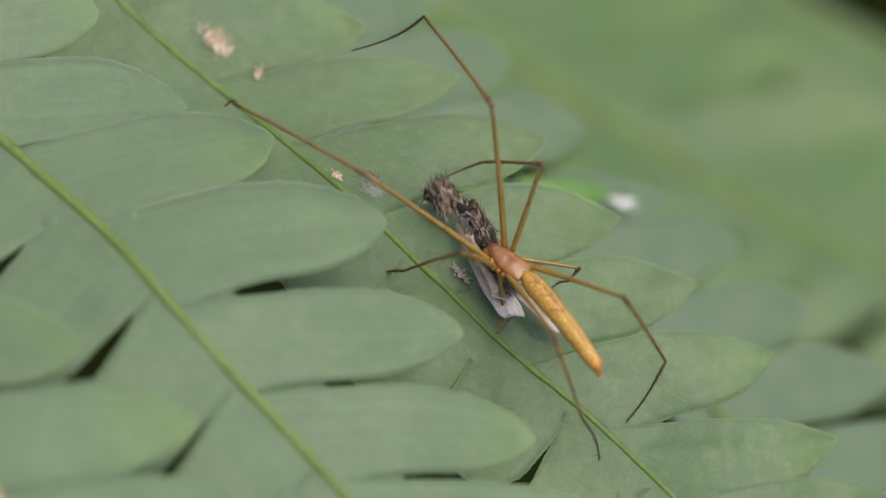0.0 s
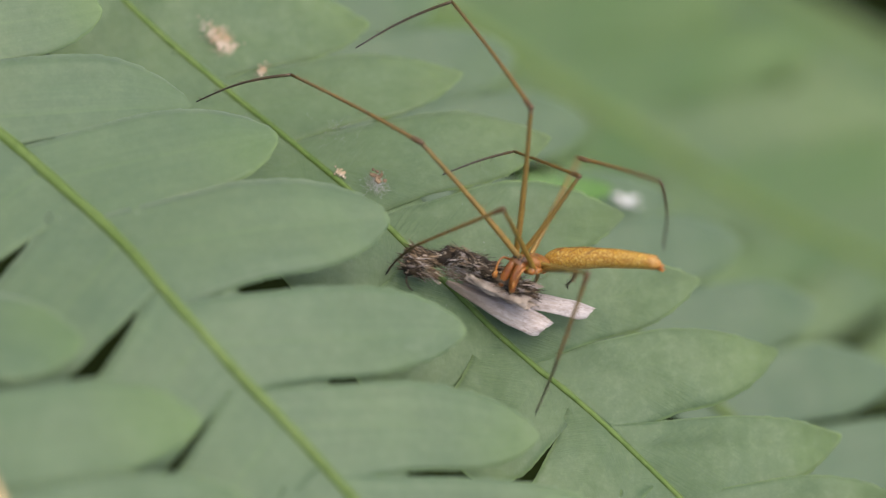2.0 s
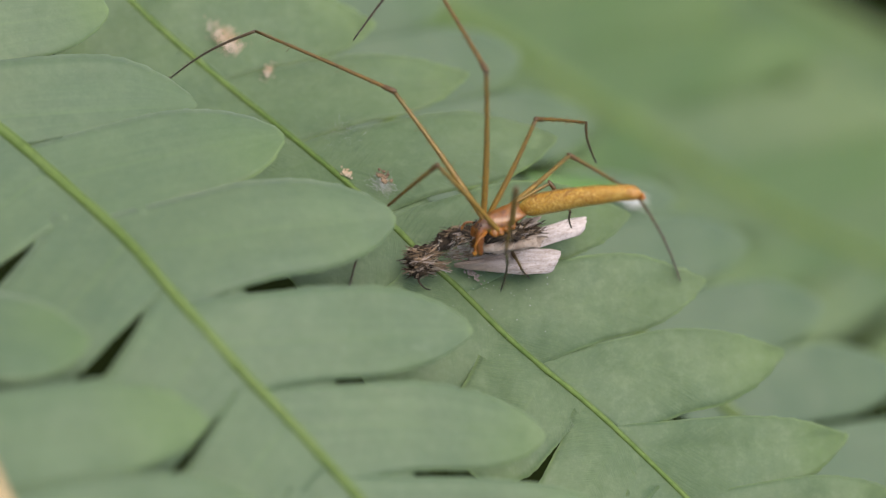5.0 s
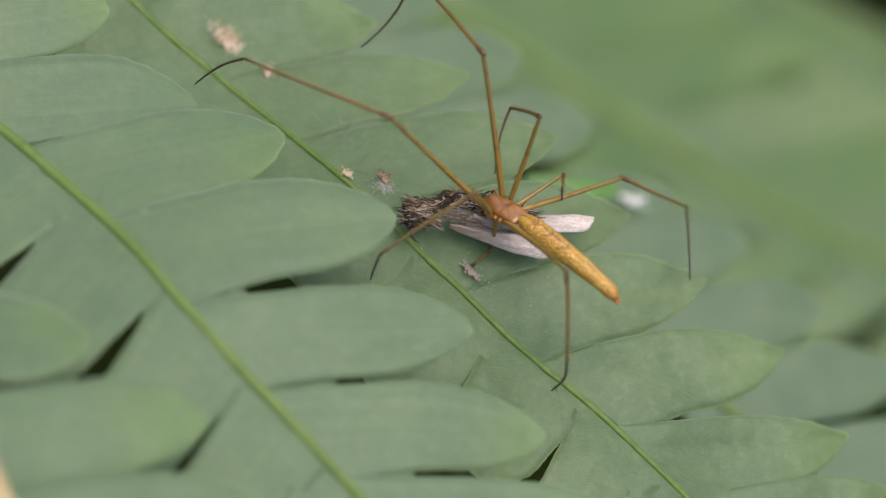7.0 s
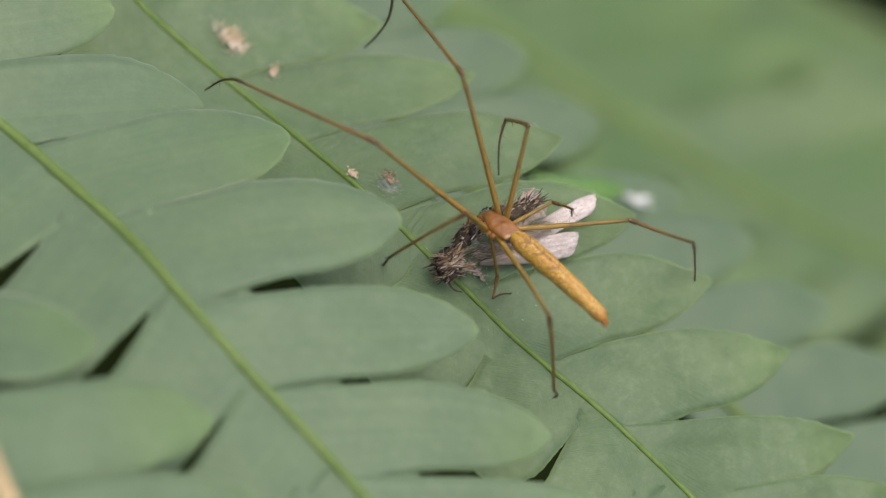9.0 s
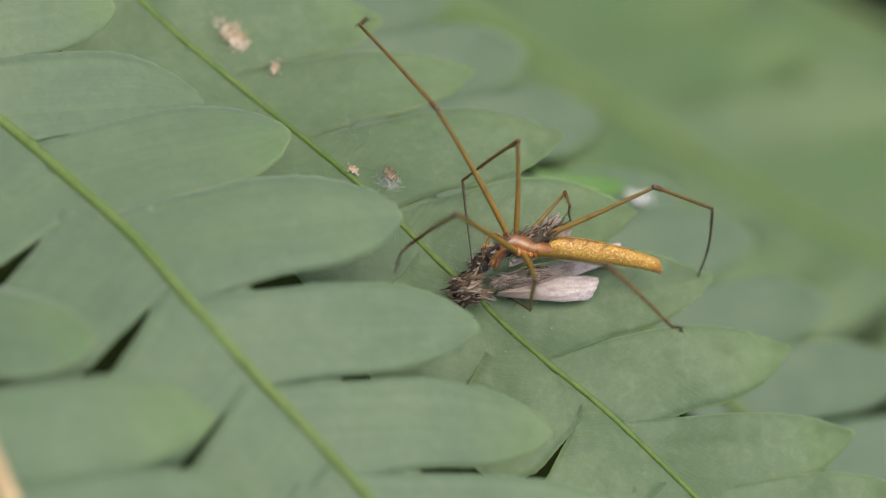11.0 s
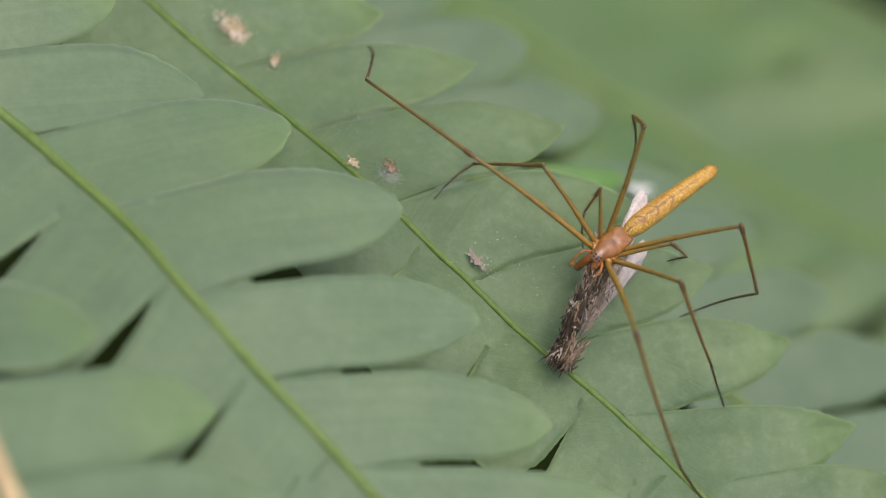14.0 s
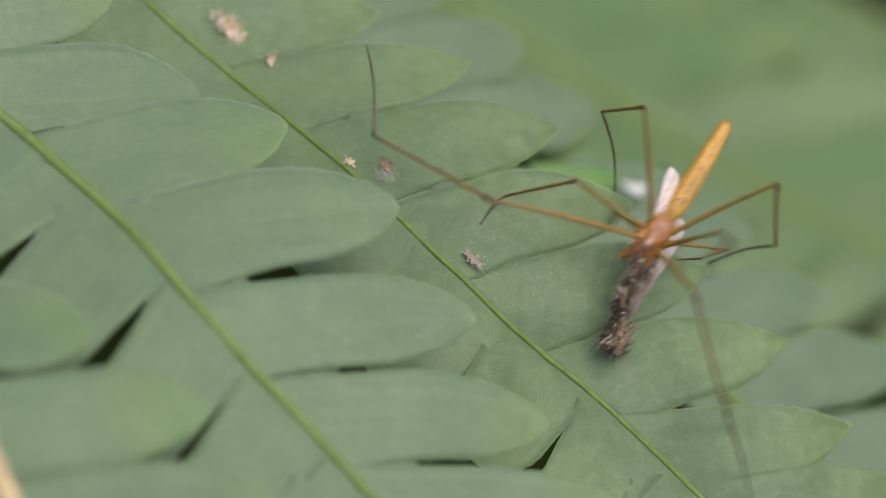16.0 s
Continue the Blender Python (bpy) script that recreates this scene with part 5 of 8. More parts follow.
    walk(legs["A"]["metatarsus"], bone(root, [
        (0, -2.72, 11.11, 4.68, -5.03, 10.92, -0.48), (0.3, -2.63, 11.29, 3.96, -4.79, 11.38, -1.27), (0.5, -2.49, 11.26, 3.57, -4.62, 11.51, -1.67),
        (0.8, -2.27, 10.6, 4.75, -5.16, 10.87, -0.11), (1, -3.33, 10.04, 5.97, -5.41, 10.48, 0.73), (1.3, -3.86, 10.01, 6.45, -5.61, 10.31, 1.07),
        (1.5, -4.5, 10.16, 5.93, -5.38, 10.69, 0.37), (1.8, -4.56, 10.62, 5.93, -5.1, 10.58, 0.3), (2, -1.9, 11.28, 6.28, -6.15, 9.32, 3.09),
        (2.3, -4.15, 10.81, 5.78, -5.46, 10.43, 0.28), (2.5, -3.55, 10.98, 6.54, -5.63, 10.09, 1.35), (2.7, -4.6, 11.33, 5.86, -5.26, 10.54, 0.29),
        (3, -5.37, 11.77, 6.7, -5.6, 10.11, 1.29), (3.3, -3.17, 11.49, 7.29, -6.05, 9.44, 2.87), (3.5, -5.04, 12.22, 6.46, -5.66, 10.24, 1.2),
        (3.7, -4.44, 11.7, 5.97, -5.51, 10.71, 0.5), (4, -3.05, 13.12, 8.89, -6.19, 9.32, 6.1), (4.5, -3.46, 13.06, 8.38, -6.37, 9.34, 5.26),
        (5, -4.33, 13.16, 6.84, -6.6, 9.76, 2.92), (5.5, -4.46, 13.71, 4.88, -5.8, 10.87, 0.17), (6, -4.38, 13.64, 3.91, -4.93, 11.36, -1.25),
        (6.5, -4.45, 13.48, 3.57, -4.68, 11.45, -1.71), (7, -3.67, 13.77, 3.87, -4.91, 11.2, -1.01), (7.5, -3.5, 14.15, 3.4, -4.83, 11.24, -1.27),
        (8, -4.01, 13.82, 3.41, -4.61, 11.62, -1.77), (8.5, -4.82, 13.34, 3.44, -4.56, 11.5, -1.9), (9, -5.05, 12.83, 3.66, -4.75, 11.52, -1.83),
        (9.5, -5.21, 12.71, 3.39, -4.76, 11.82, -2.18), (10, -5.77, 12.34, 2.78, -4.97, 12.52, -2.82), (10.5, -6.29, 11.5, 2.38, -5.14, 12.91, -2.98),
        (11, -6.31, 10.8, 2.08, -4.94, 13.02, -2.94), (11.3, -6.21, 10.68, 2, -4.8, 13.04, -2.95), (11.5, -4.6, 11.07, 3.31, -4.54, 11.6, -2.33),
        (11.7, -3.54, 10.47, 3.71, -4.64, 11.33, -1.78), (12, -3.63, 10.15, 3.7, -4.68, 11.3, -1.74), (12.2, -4.42, 9.94, 3.77, -4.89, 11.34, -1.69),
        (12.5, -6.07, 8.93, 3.1, -5.15, 11.42, -1.9), (12.8, -5.97, 8.11, 1.3, -4.51, 11.76, -2.77), (13, -6.89, 6.95, 0.62, -4.58, 11.52, -1.8),
        (13.2, -5.43, 7.8, 0.47, -4.31, 11.91, -3.25), (13.4, -3.81, 9.29, 1.91, -3.78, 12.38, -2.84), (13.5, -4.07, 9.19, 2.17, -3.75, 12.38, -2.5),
        (14, -5.61, 7.78, 1.04, -4.26, 11.54, -2.98), (14.5, -5.58, 7.68, 0.79, -4.09, 11.75, -2.85), (15, -5.76, 7.57, -0.27, -3.9, 11.89, -3.42),
        (15.5, -6.07, 6.59, -1.46, -3.97, 11.64, -2.91), (15.8, -5.64, 5.01, -2.75, -5.07, 10.31, -0.17),
        (16, -4.43, 5.39, -0.73, -4.56, 10.98, -1.63),
    ]))
    walk(legs["B"]["femur"], bone(root, [
        (0, 2.6, -1.16, 3.35, 2.46, 2.01, 8.31), (0.3, 2.81, -1.3, 3.28, 2.53, 2.12, 8.05), (0.5, 2.73, -1.75, 3.03, 2.66, 2.03, 7.53),
        (0.8, 3.13, -1.45, 2.7, 3.68, 1.55, 7.73), (1, 2.5, -1.9, 3.45, 3.39, 1.3, 8.3), (1.3, 2.46, -1.66, 3.44, 3.3, 1.12, 8.56),
        (1.5, 2.11, -1.84, 3.3, 2.75, 1.8, 7.87), (1.8, 2.23, -1.2, 3.52, 2.4, 2.17, 8.33), (2, 2.75, -1.65, 3.36, 4.53, 1.66, 7.89),
        (2.3, 1.51, -1.56, 3.18, 2.32, 2.06, 7.74), (2.5, 1.69, -1.34, 3.35, 3.16, 2.19, 7.82), (2.7, 0.93, -1.08, 3.97, 1.48, 2.94, 8.22),
        (3, 0.33, -0.85, 4.82, -2.76, 2.42, 8.6), (3.5, 0.08, -1.01, 4.76, -0.48, 5.17, 7.27), (3.7, -0.14, 0.05, 4.69, -1.13, 5.58, 6.78),
        (4, 0.84, 0.47, 4.55, 3.04, 5.2, 7.48), (4.5, 0.75, 0.37, 4.37, 2.67, 4.94, 7.53), (5, 0.63, 0.39, 3.67, 1.95, 4.66, 7.5),
        (5.5, 1.32, 0.79, 2.84, 1.83, 4.53, 7.35), (6, 1.96, 0.68, 2.75, 1.79, 3.87, 7.69), (6.5, 2.12, 0.54, 2.77, 1.67, 3.48, 7.84),
        (7, 2.02, 1.56, 3.06, 1.92, 4.58, 8.1), (7.5, 2.09, 1.36, 3.02, 2.05, 4.82, 7.77), (8, 2.06, 0.91, 2.98, 1.75, 4.36, 7.74),
        (8.5, 1.64, 0.85, 2.97, 1.1, 4.43, 7.6), (9, 1.56, 0.49, 3.03, 1.15, 4.16, 7.6), (9.5, 1.69, 0.49, 2.88, 1.16, 4.18, 7.43),
        (10, 1.79, 0.45, 2.53, 0.95, 4.18, 7), (10.5, 1.92, 0.05, 2.39, 0.75, 3.81, 6.76), (11, 2.31, -0.33, 2.32, 0.9, 3.44, 6.6),
        (11.3, 2.49, -0.39, 2.29, 1.02, 3.38, 6.55), (11.5, 3.95, -0.93, 2.7, 2.63, 2.73, 7.11), (11.7, 5.22, -1.28, 2.81, 2.45, 1.23, 7.35),
        (12, 5.44, -1.31, 2.69, 2.62, 1.53, 6.99), (12.2, 5.13, -0.92, 2.43, 1.58, 1.26, 6.58), (12.5, 5.3, -0.75, 2.15, 1.35, 1.39, 5.95),
        (12.8, 4.83, -1.12, 2.41, 0.71, 0.95, 6.05), (13, 4.52, -1.21, 2.73, 0.31, 1.01, 6.17), (13.2, 6.4, -0.91, 3.05, 2.99, 1.86, 6.96),
        (13.4, 7.09, -0.75, 2.86, 4.13, 3.07, 6.21), (13.5, 7.16, -0.64, 2.72, 3.18, 3.09, 4.9), (14, 6.6, -0.62, 2.95, 2.44, 2.08, 6.11),
        (14.5, 6.72, -0.66, 2.96, 2.51, 2.04, 6.04), (15, 6.67, -0.64, 2.92, 2.32, 2.07, 5.79), (15.5, 6.18, -0.65, 2.85, 1.49, 1.53, 5.65),
        (15.8, 6.76, -0.56, 2.34, 2.07, 0.13, 5.82), (16, 9.44, 0.3, 3.01, 4.54, 1.46, 6.05),
    ]))
    walk(legs["B"]["tibia"], bone(root, [
        (0, 2.46, 2.01, 8.31, 1.18, 3.99, 3.02), (0.3, 2.53, 2.12, 8.05, 1.1, 4.1, 2.8), (0.5, 2.66, 2.03, 7.53, 1.3, 3.99, 2.25),
        (0.8, 3.68, 1.55, 7.73, 2.84, 3.68, 2.41), (1, 3.39, 1.3, 8.3, 1.23, 3.29, 3.31), (1.3, 3.3, 1.12, 8.56, 2.35, 3.34, 3.29),
        (1.5, 2.75, 1.8, 7.87, 1.71, 4.07, 2.65), (1.8, 2.4, 2.17, 8.33, 2.04, 4.72, 3.15), (2, 4.53, 1.66, 7.89, 2.66, 4.56, 3.24),
        (2.3, 2.32, 2.06, 7.74, 2.61, 4.07, 2.31), (2.5, 3.16, 2.19, 7.82, 1.63, 4.21, 2.61), (2.7, 1.48, 2.94, 8.22, 1.4, 5.22, 2.9),
        (3, -2.76, 2.42, 8.6, 1.41, 4.48, 5.16), (3.5, -0.48, 5.17, 7.27, 4.6, 7.71, 6.19), (3.7, -1.13, 5.58, 6.78, 3.15, 9.27, 5.49),
        (4, 3.04, 5.2, 7.48, 8.42, 5.71, 5.42), (4.5, 2.67, 4.94, 7.53, 7.83, 5.78, 5.03), (5, 1.95, 4.66, 7.5, 6.15, 6.41, 3.92),
        (5.5, 1.83, 4.53, 7.35, 4.2, 7.24, 2.82), (6, 1.79, 3.87, 7.69, 2.55, 7.02, 2.89), (6.5, 1.67, 3.48, 7.84, 1.84, 6.73, 3.05),
        (7, 1.92, 4.58, 8.1, 2.21, 7.12, 2.91), (7.5, 2.05, 4.82, 7.77, 2.62, 7.2, 2.53), (8, 1.75, 4.36, 7.74, 2.37, 6.92, 2.58),
        (8.5, 1.1, 4.43, 7.6, 1.9, 6.73, 2.34), (9, 1.15, 4.16, 7.6, 1.81, 6.59, 2.39), (9.5, 1.16, 4.18, 7.43, 1.61, 6.31, 2.06),
        (10, 0.95, 4.18, 7, 0.89, 5.54, 1.37), (10.5, 0.75, 3.81, 6.76, 0.11, 4.24, 1.02), (11, 0.9, 3.44, 6.6, -0.14, 3.22, 0.91),
        (11.3, 1.02, 3.38, 6.55, -0.09, 3.03, 0.88), (11.5, 2.63, 2.73, 7.11, 0.9, 1.82, 1.66), (11.7, 2.45, 1.23, 7.35, 0.8, -0.73, 2.16),
        (12, 2.62, 1.53, 6.99, 0.57, -0.14, 1.84), (12.2, 1.58, 1.26, 6.58, 0.41, -0.78, 1.29), (12.5, 1.35, 1.39, 5.95, 0.83, -1.27, 0.83),
        (12.8, 0.71, 0.95, 6.05, 0.65, -1.82, 0.97), (13, 0.31, 1.01, 6.17, -0.24, -1.19, 0.85), (13.2, 2.99, 1.86, 6.96, 0.22, 3.17, 2.04),
        (13.4, 4.13, 3.07, 6.21, 1.96, 6.16, 1.81), (13.5, 3.18, 3.09, 4.9, 1.48, 5.62, -0.02), (14, 2.44, 2.08, 6.11, 0.45, 3.82, 0.96),
        (14.5, 2.51, 2.04, 6.04, 0.53, 3.8, 0.9), (15, 2.32, 2.07, 5.79, -0.07, 3.72, 0.78), (15.5, 1.49, 1.53, 5.65, -0.44, 3.26, 0.47),
        (15.8, 2.07, 0.13, 5.82, 0.57, 1.43, 0.38), (16, 4.54, 1.46, 6.05, 2.58, 2.32, 0.67),
    ]))
    walk(legs["B"]["metatarsus"], bone(root, [
        (0, 1.18, 3.99, 3.02, -2.12, 1.58, 5.65), (0.3, 1.1, 4.1, 2.8, -2.08, 1.69, 5.57), (0.5, 1.3, 3.99, 2.25, -1.86, 1.77, 5.2),
        (0.8, 2.84, 3.68, 2.41, -1.56, 2.36, 3.99), (1, 1.23, 3.29, 3.31, -2.28, 1.46, 6.13), (1.3, 2.35, 3.34, 3.29, -2, 1.91, 4.9),
        (1.5, 1.71, 4.07, 2.65, -1.97, 1.94, 5), (1.8, 2.04, 4.72, 3.15, -1.69, 2.03, 4.73), (2, 2.66, 4.56, 3.24, -1.62, 2.39, 3.97),
        (2.3, 2.61, 4.07, 2.31, -1.72, 2.38, 3.76), (2.5, 1.63, 4.21, 2.61, -1.95, 2.11, 5.13), (2.7, 1.4, 5.22, 2.9, -1.9, 2.24, 4.87),
        (3, 1.41, 4.48, 5.16, 3.6, 3.5, 0.93), (3.5, 4.6, 7.71, 6.19, 7.7, 3.51, 5.64), (3.7, 3.15, 9.27, 5.49, 3.14, 5.7, 8.79),
        (4, 8.42, 5.71, 5.42, 8.21, 2.27, 8.84), (4.5, 7.83, 5.78, 5.03, 7.46, 2.29, 8.39), (5, 6.15, 6.41, 3.92, 5.43, 2.82, 7.12),
        (5.5, 4.2, 7.24, 2.82, 3.06, 3.57, 5.8), (6, 2.55, 7.02, 2.89, 1.07, 3.32, 5.66), (6.5, 1.84, 6.73, 3.05, 0.23, 3.02, 5.73),
        (7, 2.21, 7.12, 2.91, 0.8, 2.68, 4.29), (7.5, 2.62, 7.2, 2.53, 0.97, 2.81, 3.82), (8, 2.37, 6.92, 2.58, 0.43, 3.57, 5.52),
        (8.5, 1.9, 6.73, 2.34, 0.66, 2.6, 4.58), (9, 1.81, 6.59, 2.39, 0.62, 2.44, 4.61), (9.5, 1.61, 6.31, 2.06, 0.59, 2.02, 4.11),
        (10, 0.89, 5.54, 1.37, 0.31, 1, 2.98), (10.5, 0.11, 4.24, 1.02, 0.03, -0.49, 2.1), (11, -0.14, 3.22, 0.91, 0.14, -1.59, 1.6),
        (11.3, -0.09, 3.03, 0.88, 0.26, -1.78, 1.49), (11.5, 0.9, 1.82, 1.66, 0.67, -2.8, 3.15), (11.7, 0.8, -0.73, 2.16, 1.18, -5.06, 4.35),
        (12, 0.57, -0.14, 1.84, 1.87, -4.68, 2.99), (12.2, 0.41, -0.78, 1.29, 1.69, -4.97, 3.38), (12.5, 0.83, -1.27, 0.83, 2.86, -5.32, 2.59),
        (12.8, 0.65, -1.82, 0.97, 2.94, -5.66, 2.88), (13, -0.24, -1.19, 0.85, 3.5, -4.28, 1.07), (13.2, 0.22, 3.17, 2.04, -1.41, -0.99, 3.97),
        (13.4, 1.96, 6.16, 1.81, -1.6, 4.48, 4.67), (13.5, 1.48, 5.62, -0.02, -1.89, 3.47, 2.73), (14, 0.45, 3.82, 0.96, -2.51, 0.63, 3.12),
        (14.5, 0.53, 3.8, 0.9, -2.52, 0.66, 3.03), (15, -0.07, 3.72, 0.78, -2.64, 0.51, 3.38), (15.5, -0.44, 3.26, 0.47, -2.74, 0.39, 3.65),
        (15.8, 0.57, 1.43, 0.38, -1.4, -0.57, 4.35), (16, 2.58, 2.32, 0.67, 0.09, -0.68, 3.57),
    ]))
    walk(legs["C"]["femur"], bone(root, [
        (0, 2.82, -1.43, 3.55, 6.17, -1.73, 4.02), (0.3, 2.99, -1.56, 3.52, 6.38, -1.69, 3.63), (0.5, 2.86, -2.01, 3.29, 6.17, -1.67, 4.01),
        (0.8, 3.52, -1.57, 2.69, 7.08, -2.15, 3.87), (1, 2.83, -1.84, 3.24, 6.02, -2.79, 3.94), (1.5, 2.44, -1.69, 3.11, 5.64, -2.02, 4.23),
        (2, 3.07, -1.51, 3.17, 5.22, -2.68, 5.53), (2.3, 1.81, -1.45, 2.95, 5.56, -1.84, 4.24), (2.5, 2.02, -1.22, 3.15, 5.16, -1.52, 4.41),
        (2.7, 1.19, -0.84, 3.77, 4.77, -0.5, 5.3), (3, 0.57, -0.58, 4.64, 3.68, -0.24, 5.97), (3.3, 0.86, -0.76, 4.71, 3.66, 0.95, 6.49),
        (3.5, 0.31, -0.72, 4.6, 3, 0.79, 6.02), (3.7, 0.1, 0.34, 4.54, 3.44, 2.36, 6.68), (4, 1.11, 0.74, 4.43, 3.75, 1.91, 6.22),
        (4.5, 1.03, 0.63, 4.28, 3.71, 1.96, 5.91), (5, 0.98, 0.58, 3.73, 3.69, 2.28, 4.9), (5.5, 1.61, 0.77, 3.12, 4.24, 2.85, 3.67),
        (6, 2.13, 0.53, 3.08, 4.61, 2.85, 3.11), (6.5, 2.25, 0.36, 3.1, 4.65, 2.76, 2.92), (7, 2.2, 1.31, 3.32, 4.88, 3.35, 3.73),
        (7.5, 2.26, 1.12, 3.29, 5.43, 2.32, 3.53), (8, 2.2, 0.67, 3.26, 5.54, 1.33, 3.3), (8.5, 1.8, 0.62, 3.25, 4.64, 2.48, 3.27),
        (9, 1.69, 0.23, 3.3, 4.39, 2.15, 2.55), (9.5, 1.87, 0.24, 3.14, 4.55, 2.28, 2.67), (10, 2.08, 0.26, 2.72, 4.6, 2.53, 2.97),
        (10.5, 2.32, -0.01, 2.44, 4.48, 2.38, 3.51), (11, 2.71, -0.3, 2.28, 4.55, 2.07, 3.86), (11.3, 2.88, -0.35, 2.23, 4.68, 2.05, 3.92),
        (11.5, 4.33, -0.81, 2.64, 6.73, 1.06, 4.16), (12, 5.82, -1.2, 2.63, 6.32, -0.5, 5.92), (12.2, 5.49, -0.74, 2.44, 5.68, -0.63, 5.84),
        (12.5, 5.63, -0.54, 2.22, 5.24, -0.66, 5.59), (13, 4.8, -0.93, 2.69, 3.09, 0.35, 5.34), (13.2, 6.67, -0.61, 3.02, 5.19, 1.42, 5.31),
        (13.4, 7.4, -0.49, 2.84, 6.45, 1.41, 5.49), (13.5, 7.45, -0.37, 2.7, 6.57, 1.55, 5.37), (14, 6.89, -0.34, 2.89, 5.83, 1.35, 5.64),
        (14.5, 7.01, -0.38, 2.9, 5.88, 1.26, 5.66), (15, 6.95, -0.36, 2.88, 5.42, 1.48, 5.29), (15.5, 6.44, -0.35, 2.83, 4.54, 1.34, 5.08),
        (15.8, 6.95, -0.21, 2.29, 4.87, 1.58, 4.29), (16, 9.68, 0.61, 2.96, 7.1, 0.38, 5.15),
    ]))
    walk(legs["C"]["tibia"], bone(root, [
        (0, 6.17, -1.73, 4.02, 6.26, -1.79, 2.12), (0.3, 6.38, -1.69, 3.63, 6.5, -1.65, 1.74), (0.5, 6.17, -1.67, 4.01, 6.56, -1.32, 2.19),
        (0.8, 7.08, -2.15, 3.87, 7.56, -1.79, 2.07), (1, 6.02, -2.79, 3.94, 6.56, -2.57, 2.13), (1.5, 5.64, -2.02, 4.23, 6.07, -1.87, 2.39),
        (2, 5.22, -2.68, 5.53, 5.67, -2.52, 3.69), (2.3, 5.56, -1.84, 4.24, 5.89, -1.78, 2.37), (2.5, 5.16, -1.52, 4.41, 6.06, -1.55, 2.74),
        (2.7, 4.77, -0.5, 5.3, 5.22, -0.68, 3.46), (3, 3.68, -0.24, 5.97, 4.93, -0.51, 4.57), (3.3, 3.66, 0.95, 6.49, 5.41, 0.8, 5.78),
        (3.5, 3, 0.79, 6.02, 4.69, 1.27, 5.3), (3.7, 3.44, 2.36, 6.68, 4.58, 1.19, 5.71), (4, 3.75, 1.91, 6.22, 5.23, 1.58, 5.08),
        (4.5, 3.71, 1.96, 5.91, 5.2, 1.46, 4.84), (5, 3.69, 2.28, 4.9, 5.03, 1.06, 4.33), (5.5, 4.24, 2.85, 3.67, 4.35, 1.12, 4.45),
        (6, 4.61, 2.85, 3.11, 4.04, 1.5, 4.31), (6.5, 4.65, 2.76, 2.92, 3.94, 1.53, 4.18), (7, 4.88, 3.35, 3.73, 4.31, 2.11, 5.06),
        (7.5, 5.43, 2.32, 3.53, 4.78, 1.28, 4.98), (8, 5.54, 1.33, 3.3, 4.91, 0.41, 4.84), (8.5, 4.64, 2.48, 3.27, 3.96, 1.58, 4.8),
        (9, 4.39, 2.15, 2.55, 4.9, 1.25, 4.14), (9.5, 4.55, 2.28, 2.67, 4.96, 1.32, 4.25), (10, 4.6, 2.53, 2.97, 4.79, 1.43, 4.5),
        (10.5, 4.48, 2.38, 3.51, 4.41, 1.14, 4.95), (11, 4.55, 2.07, 3.86, 4.29, 0.77, 5.21), (11.3, 4.68, 2.05, 3.92, 4.38, 0.73, 5.25),
        (11.5, 6.73, 1.06, 4.16, 6.07, 0.05, 5.63), (12, 6.32, -0.5, 5.92, 6.84, -0.26, 4.11), (12.2, 5.68, -0.63, 5.84, 6.29, -0.18, 4.09),
        (12.5, 5.24, -0.66, 5.59, 5.93, -0.16, 3.89), (13, 3.09, 0.35, 5.34, 3.97, 0.34, 3.65), (13.2, 5.19, 1.42, 5.31, 5.74, 1.02, 3.53),
        (13.4, 6.45, 1.41, 5.49, 6.93, 1.18, 3.67), (13.5, 6.57, 1.55, 5.37, 6.94, 1.03, 3.58), (14, 5.83, 1.35, 5.64, 5.64, 0.7, 3.87),
        (14.5, 5.88, 1.26, 5.66, 5.77, 0.72, 3.84), (15, 5.42, 1.48, 5.29, 5.65, 0.7, 3.57), (15.5, 4.54, 1.34, 5.08, 5.2, 0.94, 3.34),
        (15.8, 4.87, 1.58, 4.29, 4.95, 1.58, 2.39), (16, 7.1, 0.38, 5.15, 7.64, 0.77, 3.37),
    ]))
